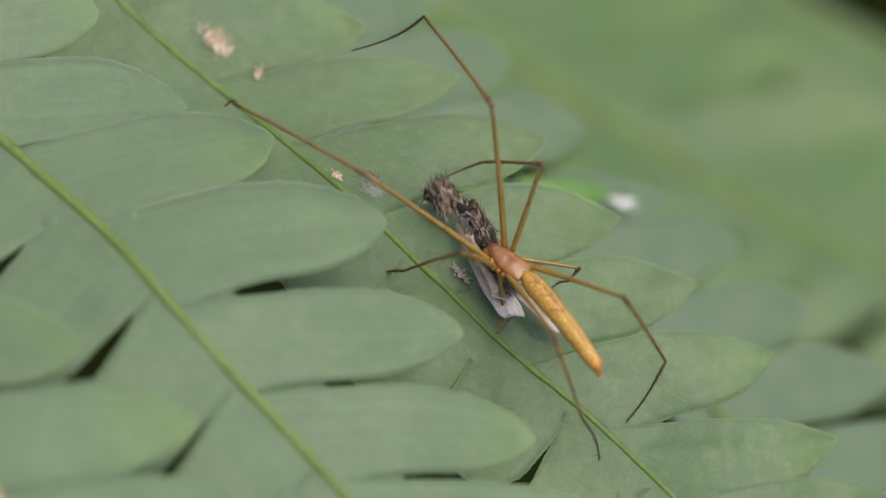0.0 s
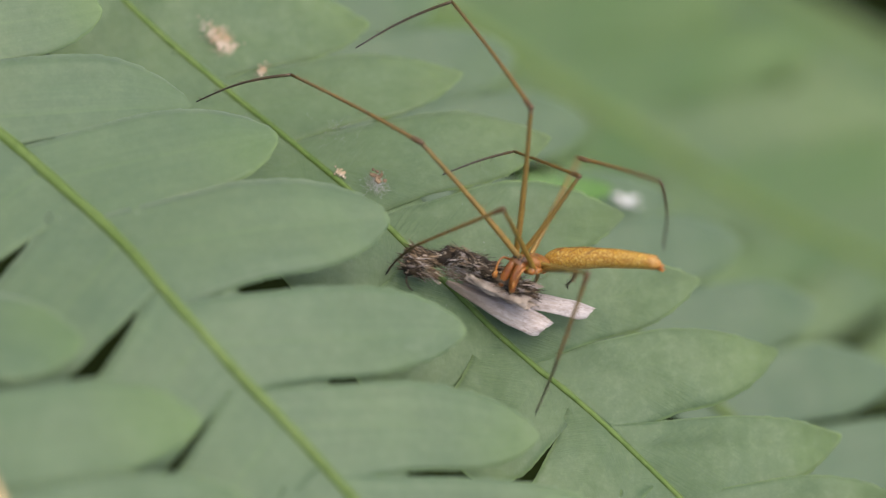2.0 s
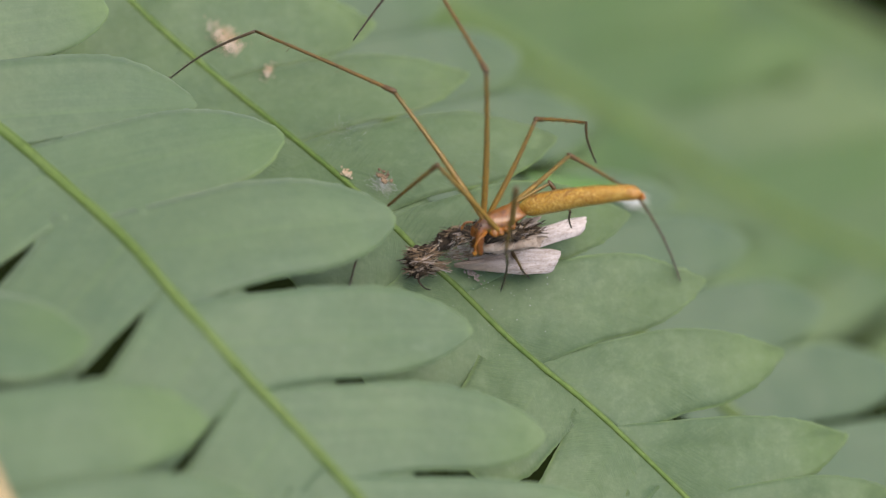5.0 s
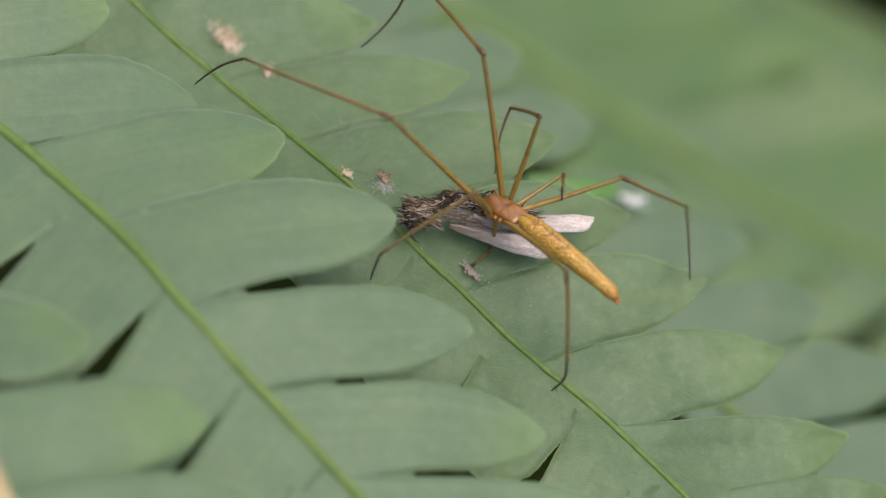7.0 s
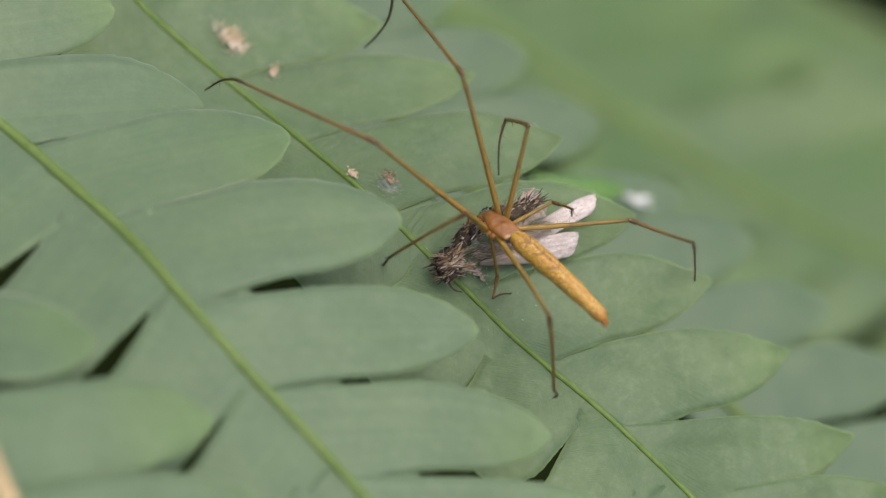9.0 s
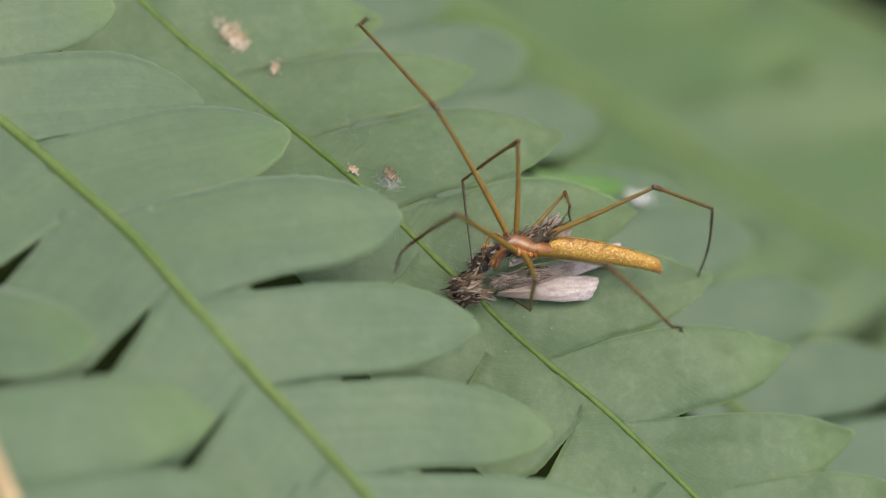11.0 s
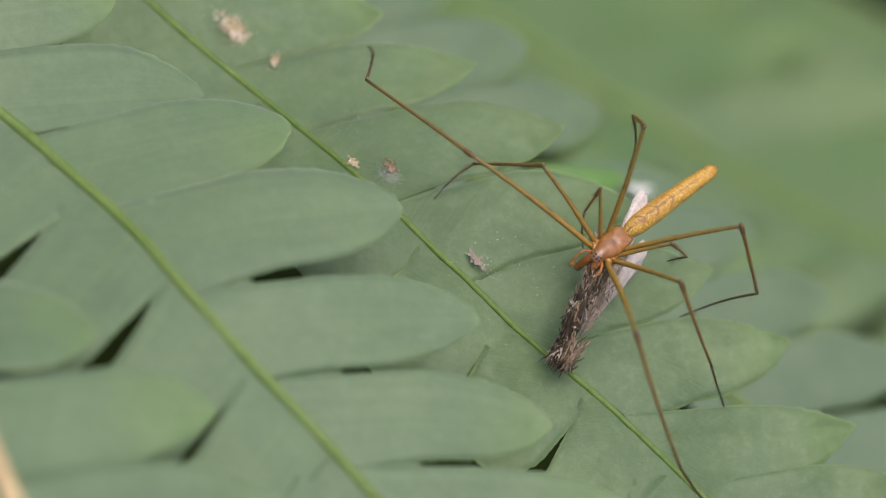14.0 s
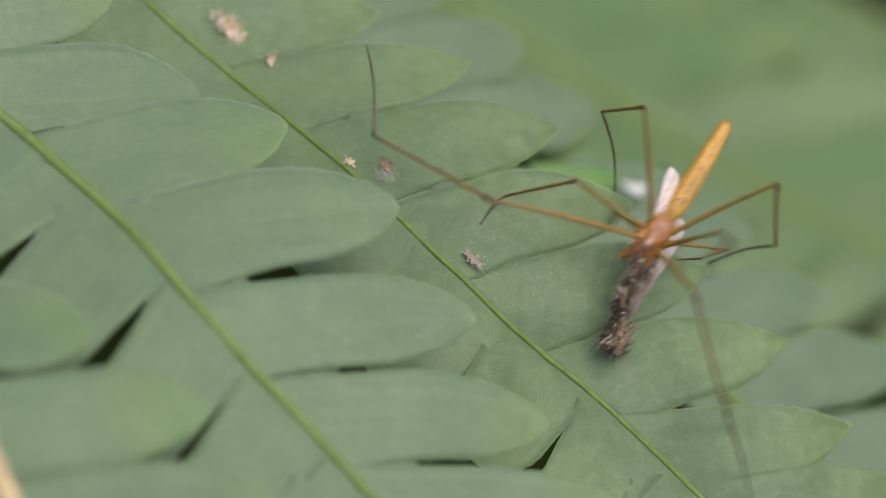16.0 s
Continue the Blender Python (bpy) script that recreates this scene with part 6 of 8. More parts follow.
    walk(legs["C"]["metatarsus"], bone(root, [
        (0, 6.26, -1.79, 2.12, 6.15, -1.45, 0.15), (0.3, 6.5, -1.65, 1.74, 6.53, -1.44, -0.25), (0.5, 6.56, -1.32, 2.19, 6.92, -0.99, 0.25),
        (0.8, 7.56, -1.79, 2.07, 7.99, -1.49, 0.14), (1, 6.56, -2.57, 2.13, 7.08, -2.27, 0.23), (1.5, 6.07, -1.87, 2.39, 6.5, -1.63, 0.45),
        (2, 5.67, -2.52, 3.69, 6.19, -2.22, 1.78), (2.3, 5.89, -1.78, 2.37, 6.17, -1.76, 0.39), (2.5, 6.06, -1.55, 2.74, 6.28, -1.41, 0.75),
        (2.7, 5.22, -0.68, 3.46, 5.58, -0.67, 1.5), (3, 4.93, -0.51, 4.57, 4.34, -2.2, 3.67), (3.3, 5.41, 0.8, 5.78, 6.2, -0.55, 4.53),
        (3.5, 4.69, 1.27, 5.3, 5.76, 1.03, 3.62), (3.7, 4.58, 1.19, 5.71, 5.55, 0.83, 4), (4, 5.23, 1.58, 5.08, 6.13, 1.35, 3.31),
        (4.5, 5.2, 1.46, 4.84, 6.06, 1.24, 3.05), (5, 5.03, 1.06, 4.33, 5.81, 0.88, 2.49), (5.5, 4.35, 1.12, 4.45, 5.02, 1, 2.56),
        (6, 4.04, 1.5, 4.31, 4.61, 1.42, 2.39), (6.5, 3.94, 1.53, 4.18, 4.47, 1.47, 2.25), (7, 4.31, 2.11, 5.06, 4.99, 2.07, 3.18),
        (7.5, 4.78, 1.28, 4.98, 5.34, 1.6, 3.08), (8, 4.91, 0.41, 4.84, 5.56, 0.83, 3), (8.5, 3.96, 1.58, 4.8, 4.57, 1.99, 2.94),
        (9, 4.9, 1.25, 4.14, 5.57, 1.59, 2.29), (9.5, 4.96, 1.32, 4.25, 5.65, 1.6, 2.39), (10, 4.79, 1.43, 4.5, 5.51, 1.56, 2.64),
        (10.5, 4.41, 1.14, 4.95, 5.17, 1.1, 3.1), (11, 4.29, 0.77, 5.21, 5.08, 0.6, 3.38), (11.3, 4.38, 0.73, 5.25, 5.17, 0.53, 3.42),
        (11.5, 6.07, 0.05, 5.63, 6.65, 0.42, 3.74), (12, 6.84, -0.26, 4.11, 7.39, 0.01, 2.2), (12.2, 6.29, -0.18, 4.09, 6.91, 0.33, 2.26),
        (12.5, 5.93, -0.16, 3.89, 6.6, 0.38, 2.09), (13, 3.97, 0.34, 3.65, 4.94, 0.13, 1.92), (13.2, 5.74, 1.02, 3.53, 6.56, 0.82, 1.72),
        (13.4, 6.93, 1.18, 3.67, 7.65, 0.98, 1.81), (13.5, 6.94, 1.03, 3.58, 7.64, 0.89, 1.71), (14, 5.64, 0.7, 3.87, 5.95, -0.94, 2.77),
        (14.5, 5.77, 0.72, 3.84, 5.93, -1.11, 3.05), (15, 5.65, 0.7, 3.57, 5.96, -1.12, 2.8), (15.5, 5.2, 0.94, 3.34, 6.12, 0.19, 1.74),
        (15.8, 4.95, 1.58, 2.39, 5.46, 0.44, 0.84), (16, 7.64, 0.77, 3.37, 8.22, 1.19, 1.5),
    ]))
    walk(legs["D"]["femur"], bone(root, [
        (0, 2.97, -1.78, 3.75, 6.61, -5.09, 9.19), (0.3, 3.08, -1.89, 3.78, 6.57, -4.99, 9.45), (0.5, 2.91, -2.33, 3.58, 5.79, -4.01, 10.12),
        (0.8, 3.89, -1.78, 2.71, 3.5, -0.43, 9.92), (1, 3.23, -1.86, 3.07, 4.5, 0.19, 10), (1.3, 3.22, -1.62, 3.11, 7.57, -0.01, 8.8),
        (1.5, 2.84, -1.6, 2.98, 8.41, 0.07, 7.45), (1.8, 2.92, -1.06, 3.09, 9.33, 1.02, 6.61), (2, 3.46, -1.44, 3.02, 6.73, 5.09, 2.26),
        (2.3, 2.2, -1.39, 2.76, 3.89, 5.47, 0.78), (2.5, 2.42, -1.16, 3, 8.49, 2.53, 4.87), (2.7, 1.53, -0.64, 3.62, 8.39, 0.63, 6.95),
        (3, 0.9, -0.34, 4.5, 7.59, 0.9, 7.74), (3.3, 1.19, -0.52, 4.58, 5.14, 5.37, 2.7), (3.5, 0.62, -0.45, 4.47, 4.77, 5.51, 3.42),
        (3.7, 0.42, 0.61, 4.43, 5.01, 6.04, 2.62), (4, 1.45, 0.98, 4.35, 5.87, 5.92, 1.18), (4.5, 1.4, 0.86, 4.24, 5.94, 5.78, 1.23),
        (5, 1.38, 0.7, 3.85, 6.22, 5.57, 1.25), (5.5, 1.86, 0.65, 3.45, 7.03, 5.42, 1.35), (6, 2.23, 0.31, 3.44, 7.64, 4.97, 1.77),
        (6.5, 2.3, 0.12, 3.46, 7.81, 4.73, 1.96), (7, 2.31, 1, 3.59, 8.79, 4.2, 2.33), (7.5, 2.35, 0.81, 3.57, 9.11, 3.26, 2.08),
        (8, 2.28, 0.37, 3.56, 9.1, 2.58, 2), (8.5, 1.88, 0.32, 3.55, 8.91, 1.98, 2.27), (9, 1.74, -0.09, 3.59, 8.79, 1.69, 2.55),
        (9.5, 1.97, -0.08, 3.41, 9.06, 1.81, 3.08), (10, 2.34, -0.01, 2.94, 9.21, 2.06, 4.45), (10.5, 2.71, -0.16, 2.54, 8.77, 1.96, 6.09),
        (11, 3.14, -0.35, 2.28, 8.35, 1.7, 7.03), (11.3, 3.31, -0.38, 2.22, 8.34, 1.65, 7.16), (11.5, 4.76, -0.75, 2.64, 7.85, 2.51, 8.45),
        (11.7, 6.03, -1.14, 2.78, 5.9, 2.73, 9.02), (12, 6.24, -1.15, 2.63, 5.3, 1.56, 9.39), (12.2, 5.9, -0.63, 2.51, 5.35, 1.79, 9.42),
        (12.5, 6.01, -0.39, 2.35, 5.77, 3.32, 8.68), (12.8, 5.51, -0.66, 2.51, 2.75, 1.92, 8.8), (13, 5.16, -0.69, 2.68, 1.86, 2.61, 8.34),
        (13.2, 7.02, -0.36, 3.02, 5.79, 3.78, 8.96), (13.4, 7.78, -0.29, 2.83, 8, 3.3, 9.24), (13.5, 7.82, -0.15, 2.7, 8.34, 3.36, 9.13),
        (14, 7.26, -0.13, 2.85, 6.97, 3.7, 9.1), (14.5, 7.38, -0.17, 2.86, 7.49, 3.66, 9.12), (15, 7.32, -0.14, 2.84, 7.14, 4, 8.9),
        (15.5, 6.8, -0.1, 2.81, 6.1, 4.14, 8.75), (15.8, 7.24, 0.1, 2.24, 5.26, 5.24, 7.1), (16, 10.02, 0.88, 2.9, 7.5, 5.14, 8.32),
    ]))
    walk(legs["D"]["tibia"], bone(root, [
        (0, 6.61, -5.09, 9.19, 10.18, -7.08, 5.93), (0.3, 6.57, -4.99, 9.45, 10.12, -7.08, 6.22), (0.5, 5.79, -4.01, 10.12, 9.64, -5.56, 6.93),
        (0.8, 3.5, -0.43, 9.92, 8.72, -0.69, 9.8), (1, 4.5, 0.19, 10, 9.58, -0.31, 8.87), (1.3, 7.57, -0.01, 8.8, 11.35, -2.07, 5.82),
        (1.5, 8.41, 0.07, 7.45, 12.31, -1.7, 4.46), (1.8, 9.33, 1.02, 6.61, 12.95, -1.24, 3.58), (2, 6.73, 5.09, 2.26, 10.03, 2.89, 5.67),
        (2.3, 3.89, 5.47, 0.78, 7.13, 6.76, 4.67), (2.5, 8.49, 2.53, 4.87, 11.67, -1, 2.68), (2.7, 8.39, 0.63, 6.95, 11.51, -1.76, 3.5),
        (3, 7.59, 0.9, 7.74, 11.05, -1.68, 4.79), (3.3, 5.14, 5.37, 2.7, 10.15, 4.14, 1.87), (3.5, 4.77, 5.51, 3.42, 9.49, 3.66, 2.13),
        (3.7, 5.01, 6.04, 2.62, 9.73, 4.24, 1.27), (4, 5.87, 5.92, 1.18, 10.43, 4.57, -1), (4.5, 5.94, 5.78, 1.23, 10.55, 4.53, -0.9),
        (5, 6.22, 5.57, 1.25, 10.94, 4.58, -0.79), (5.5, 7.03, 5.42, 1.35, 11.86, 4.74, -0.56), (6, 7.64, 4.97, 1.77, 12.54, 4.55, -0.03),
        (6.5, 7.81, 4.73, 1.96, 12.73, 4.42, 0.22), (7, 8.79, 4.2, 2.33, 13.44, 4.01, -0.06), (7.5, 9.11, 3.26, 2.08, 13.79, 3.07, -0.25),
        (8, 9.1, 2.58, 2, 13.74, 2.5, -0.4), (8.5, 8.91, 1.98, 2.27, 13.46, 2.12, -0.31), (9, 8.79, 1.69, 2.55, 13.43, 1.84, 0.14),
        (9.5, 9.06, 1.81, 3.08, 13.68, 1.99, 0.63), (10, 9.21, 2.06, 4.45, 13.77, 2.3, 1.89), (10.5, 8.77, 1.96, 6.09, 13.26, 2.27, 3.42),
        (11, 8.35, 1.7, 7.03, 12.78, 2.05, 4.27), (11.3, 8.34, 1.65, 7.16, 12.76, 2.01, 4.39), (11.5, 7.85, 2.51, 8.45, 12.12, 2.99, 5.47),
        (11.7, 5.9, 2.73, 9.02, 11.07, 2.82, 8.24), (12, 5.3, 1.56, 9.39, 8.26, 4.85, 6.6), (12.2, 5.35, 1.79, 9.42, 8.4, 4.03, 5.81),
        (12.5, 5.77, 3.32, 8.68, 7.9, 3.48, 3.91), (12.8, 2.75, 1.92, 8.8, 4.51, 5.04, 4.99), (13, 1.86, 2.61, 8.34, 4.06, 5.21, 4.38),
        (13.2, 5.79, 3.78, 8.96, 6.77, 6.23, 4.44), (13.4, 8, 3.3, 9.24, 8.5, 6.23, 4.93), (13.5, 8.34, 3.36, 9.13, 8.86, 6.24, 4.8),
        (14, 6.97, 3.7, 9.1, 8.14, 6.2, 4.66), (14.5, 7.49, 3.66, 9.12, 8.56, 6.24, 4.7), (15, 7.14, 4, 8.9, 8.39, 6.38, 4.42),
        (15.5, 6.1, 4.14, 8.75, 7.53, 6.53, 4.33), (15.8, 5.26, 5.24, 7.1, 6.57, 6.99, 2.35), (16, 7.5, 5.14, 8.32, 7.08, 6.74, 3.36),
    ]))
    walk(legs["D"]["metatarsus"], bone(root, [
        (0, 10.18, -7.08, 5.93, 10.01, -8.8, 0.72), (0.3, 10.12, -7.08, 6.22, 9.89, -8.85, 1.03), (0.5, 9.64, -5.56, 6.93, 9.71, -6.77, 1.58),
        (0.8, 8.72, -0.69, 9.8, 10.29, -4.93, 6.69), (1, 9.58, -0.31, 8.87, 11.05, -4.48, 5.63), (1.3, 11.35, -2.07, 5.82, 10.87, -5.9, 1.92),
        (1.5, 12.31, -1.7, 4.46, 11.57, -5.33, 0.41), (1.8, 12.95, -1.24, 3.58, 11.99, -5.15, -0.14), (2, 10.03, 2.89, 5.67, 12.01, 1.07, 0.88),
        (2.3, 7.13, 6.76, 4.67, 10.53, 2.3, 4.22), (2.5, 11.67, -1, 2.68, 10.01, -6.21, 2.15), (2.7, 11.51, -1.76, 3.5, 9.27, -6.74, 2.93),
        (3, 11.05, -1.68, 4.79, 9.56, -6.41, 2.43), (3.3, 10.15, 4.14, 1.87, 12.83, -0.65, 1.88), (3.5, 9.49, 3.66, 2.13, 12.8, -0.92, 1.71),
        (3.7, 9.73, 4.24, 1.27, 13.03, -0.33, 0.84), (4, 10.43, 4.57, -1, 13.46, 0.03, -0.44), (4.5, 10.55, 4.53, -0.9, 13.31, -0.16, -0.24),
        (5, 10.94, 4.58, -0.79, 12.99, -0.43, 0.11), (5.5, 11.86, 4.74, -0.56, 12.98, -0.51, 0.61), (6, 12.54, 4.55, -0.03, 12.88, -0.76, 1.33),
        (6.5, 12.73, 4.42, 0.22, 12.76, -0.89, 1.64), (7, 13.44, 4.01, -0.06, 12.71, -1.02, 2.01), (7.5, 13.79, 3.07, -0.25, 12.35, -1.35, 2.67),
        (8, 13.74, 2.5, -0.4, 12.3, -1.52, 3.05), (8.5, 13.46, 2.12, -0.31, 12.08, -1.68, 3.4), (9, 13.43, 1.84, 0.14, 11.89, -1.84, 3.91),
        (9.5, 13.68, 1.99, 0.63, 12.21, -2.19, 3.88), (10, 13.77, 2.3, 1.89, 12.9, -3.1, 2.33), (10.5, 13.26, 2.27, 3.42, 13.78, -1.57, -0.47),
        (11, 12.78, 2.05, 4.27, 13.79, -0.23, -0.62), (11.3, 12.76, 2.01, 4.39, 13.83, -0.04, -0.58), (11.5, 12.12, 2.99, 5.47, 12.75, -1.01, 1.76),
        (11.7, 11.07, 2.82, 8.24, 14.22, 1.61, 3.91), (12, 8.26, 4.85, 6.6, 11.53, 2.47, 2.88), (12.2, 8.4, 4.03, 5.81, 11.8, 3.48, 1.53),
        (12.5, 7.9, 3.48, 3.91, 9.97, 1.94, -0.93), (12.8, 4.51, 5.04, 4.99, 8.26, 2.72, 1.71), (13, 4.06, 5.21, 4.38, 8, 3.83, 0.81),
        (13.2, 6.77, 6.23, 4.44, 9.1, 4.25, -0.12), (13.4, 8.5, 6.23, 4.93, 9.3, 3.34, 0.33), (13.5, 8.86, 6.24, 4.8, 9.42, 3.61, 0.01),
        (14, 8.14, 6.2, 4.66, 9.88, 5.09, -0.43), (14.5, 8.56, 6.24, 4.7, 9.96, 4.87, -0.43), (15, 8.39, 6.38, 4.42, 9.94, 4.89, -0.64),
        (15.5, 7.53, 6.53, 4.33, 9.62, 5.23, -0.58), (15.8, 6.57, 6.99, 2.35, 9.23, 5.06, -2.04), (16, 7.08, 6.74, 3.36, 9.4, 3.94, -0.76),
    ]))
    walk(legs["E"]["femur"], bone(root, [
        (0, 1.54, -1.63, 3.2, -6.49, 1.07, 6.31), (0.3, 1.72, -1.67, 3.1, -6.27, 1.33, 6.07), (0.5, 1.61, -2.01, 2.84, -6.26, 1.03, 6.06),
        (0.8, 2.52, -2.33, 3.15, -4.88, 0.62, 7.41), (1, 2.72, -2.77, 4.2, -4.88, 1.25, 6.96), (1.3, 2.65, -2.48, 4.25, -4.87, 1, 7.84),
        (1.5, 2.49, -2.62, 4.08, -4.96, 1.23, 7.43), (1.8, 2.64, -1.93, 4.33, -4.74, 2.01, 7.73), (2, 3.13, -2.41, 4.15, -3.71, 2.95, 6.58),
        (2.3, 1.94, -2.29, 3.98, -5.1, 1.96, 7.73), (2.5, 2.04, -2.11, 4.15, -4.75, 2.53, 7.87), (2.7, 1.59, -1.78, 4.65, -5.24, 3.03, 8.1),
        (3, 1.03, -1.54, 5.45, -3.6, 6.07, 3.94), (3.3, 1.27, -1.73, 5.52, -2.44, 6.09, 2.96), (3.5, 0.82, -1.69, 5.36, -3.81, 6.05, 4.82),
        (3.7, 0.57, -0.66, 5.3, -3.21, 7.02, 2.4), (4, 1.45, -0.3, 5.2, -2.81, 7.48, 3.5), (4.5, 1.26, -0.47, 5.01, -3.45, 7.17, 3.94),
        (5, 0.72, -0.64, 4.21, -4.98, 6.33, 4.86), (5.5, 0.63, -0.14, 2.99, -5.9, 5.45, 5.77), (6, 0.96, 0.1, 2.59, -5.81, 4.24, 6.89),
        (6.5, 1.07, 0.07, 2.54, -5.7, 3.62, 7.34), (7, 0.95, 1.12, 2.89, -6.19, 3.5, 7.88), (7.5, 1.02, 0.95, 2.82, -6.26, 3.31, 7.62),
        (8, 0.97, 0.54, 2.77, -6.61, 2.96, 7.04), (8.5, 0.58, 0.41, 2.74, -7.01, 2.53, 7.15), (9, 0.45, 0.19, 2.8, -7.08, 2.21, 7.35),
        (9.5, 0.61, 0.08, 2.72, -6.79, 1.72, 7.62), (10, 0.85, -0.24, 2.62, -6.14, 0.48, 8.3), (10.5, 1.39, -0.88, 2.87, -4.94, -1.22, 9.29),
        (11, 2.13, -1.27, 2.99, -3.64, -2.37, 9.85), (11.3, 2.37, -1.32, 2.98, -3.28, -2.57, 9.92), (11.5, 4.01, -1.86, 3.4, -2.34, -1.73, 9.82),
        (11.7, 5.2, -2.2, 3.53, 2.98, -0.13, 12.03), (12, 5.47, -2.2, 3.45, 3.35, -1.12, 12.16), (12.2, 5.21, -1.87, 3.1, 2.76, 0.64, 11.42),
        (12.5, 5.43, -1.77, 2.71, 2.61, 0.88, 10.87), (12.8, 5.19, -2.11, 2.9, 2.3, 0.11, 11.16), (13, 5.06, -2.14, 3.18, 0.83, 0.2, 10.81),
        (13.2, 6.98, -1.85, 3.41, 7.86, -7.85, 10.1), (13.4, 7.57, -1.77, 3.17, 8.33, -6.09, 11.06), (13.5, 7.69, -1.66, 2.96, 7.92, -5.95, 10.9),
        (14, 7.13, -1.65, 3.07, 6.15, -7.89, 9.52), (14.5, 7.27, -1.69, 3.06, 6.23, -8, 9.43), (15, 7.24, -1.66, 3, 5.59, -7.85, 9.36),
        (15.5, 6.81, -1.64, 2.88, 5.84, -8.13, 9.09), (15.8, 7.59, -1.39, 2.39, 5.86, -7.33, 8.97), (16, 10.12, -0.64, 3.06, 9.26, -5.74, 10.46),
    ]))
    walk(legs["E"]["tibia"], bone(root, [
        (0, -6.49, 1.07, 6.31, -12.11, 5.89, 1.83), (0.3, -6.27, 1.33, 6.07, -11.64, 6.32, 1.48), (0.5, -6.26, 1.03, 6.06, -11.64, 6.06, 1.52),
        (0.8, -4.88, 0.62, 7.41, -10.83, 5.46, 3.41), (1, -4.88, 1.25, 6.96, -10.33, 6.22, 2.45), (1.3, -4.87, 1, 7.84, -10.62, 5.82, 3.53),
        (1.5, -4.96, 1.23, 7.43, -10.67, 6.1, 3.12), (1.8, -4.74, 2.01, 7.73, -10.5, 6.72, 3.33), (2, -3.71, 2.95, 6.58, -9.42, 7.71, 2.15),
        (2.3, -5.1, 1.96, 7.73, -11.14, 6.75, 3.82), (2.5, -4.75, 2.53, 7.87, -10.6, 7.21, 3.53), (2.7, -5.24, 3.03, 8.1, -11.3, 7.61, 3.96),
        (3, -3.6, 6.07, 3.94, -9.67, 10.63, -0.2), (3.3, -2.44, 6.09, 2.96, -9.11, 10.48, -0.36), (3.5, -3.81, 6.05, 4.82, -9.63, 10.73, 0.46),
        (3.7, -3.21, 7.02, 2.4, -9.7, 11.68, -0.92), (4, -2.81, 7.48, 3.5, -9.19, 11.53, -0.71), (4.5, -3.45, 7.17, 3.94, -9.82, 11.25, -0.24),
        (5, -4.98, 6.33, 4.86, -11.34, 10.51, 0.74), (5.5, -5.9, 5.45, 5.77, -12.23, 9.73, 1.72), (6, -5.81, 4.24, 6.89, -12.12, 8.62, 2.9),
        (6.5, -5.7, 3.62, 7.34, -12, 8.03, 3.37), (7, -6.19, 3.5, 7.88, -12.95, 7.34, 4.09), (7.5, -6.26, 3.31, 7.62, -13.06, 7.13, 3.87),
        (8, -6.61, 2.96, 7.04, -12.85, 7.16, 2.77), (8.5, -7.01, 2.53, 7.15, -13.24, 6.73, 2.86), (9, -7.08, 2.21, 7.35, -13.28, 6.48, 3.1),
        (9.5, -6.79, 1.72, 7.62, -12.45, 5.88, 2.57), (10, -6.14, 0.48, 8.3, -9.96, 4.09, 1.44), (10.5, -4.94, -1.22, 9.29, -6.12, 1.28, 1.1),
        (11, -3.64, -2.37, 9.85, -3.01, -0.77, 1.38), (11.3, -3.28, -2.57, 9.92, -2.34, -1.13, 1.44), (11.5, -2.34, -1.73, 9.82, -4.02, -1.33, 1.34),
        (11.7, 2.98, -0.13, 12.03, -4.1, 0.01, 7.07), (12, 3.35, -1.12, 12.16, -3.05, -0.9, 6.34), (12.2, 2.76, 0.64, 11.42, -3.83, 0.52, 5.82),
        (12.5, 2.61, 0.88, 10.87, -3.78, 0.9, 5.03), (12.8, 2.3, 0.11, 11.16, -3.95, 0.04, 5.18), (13, 0.83, 0.2, 10.81, 2.53, 1.41, 2.42),
        (13.2, 7.86, -7.85, 10.1, 14.73, -12.66, 7.98), (13.4, 8.33, -6.09, 11.06, 14.66, -10.31, 6.96),
        (13.5, 7.92, -5.95, 10.9, 13.73, -12.3, 10.03), (14, 6.15, -7.89, 9.52, 10.66, -13.08, 4.28), (14.5, 6.23, -8, 9.43, 10.75, -13.2, 4.2),
        (15, 5.59, -7.85, 9.36, 10.37, -12.89, 4.21), (15.5, 5.84, -8.13, 9.09, 10.56, -13.39, 4.1), (15.8, 5.86, -7.33, 8.97, 10.52, -12.57, 3.91),
        (16, 9.26, -5.74, 10.46, 13.61, -10.06, 4.36),
    ]))
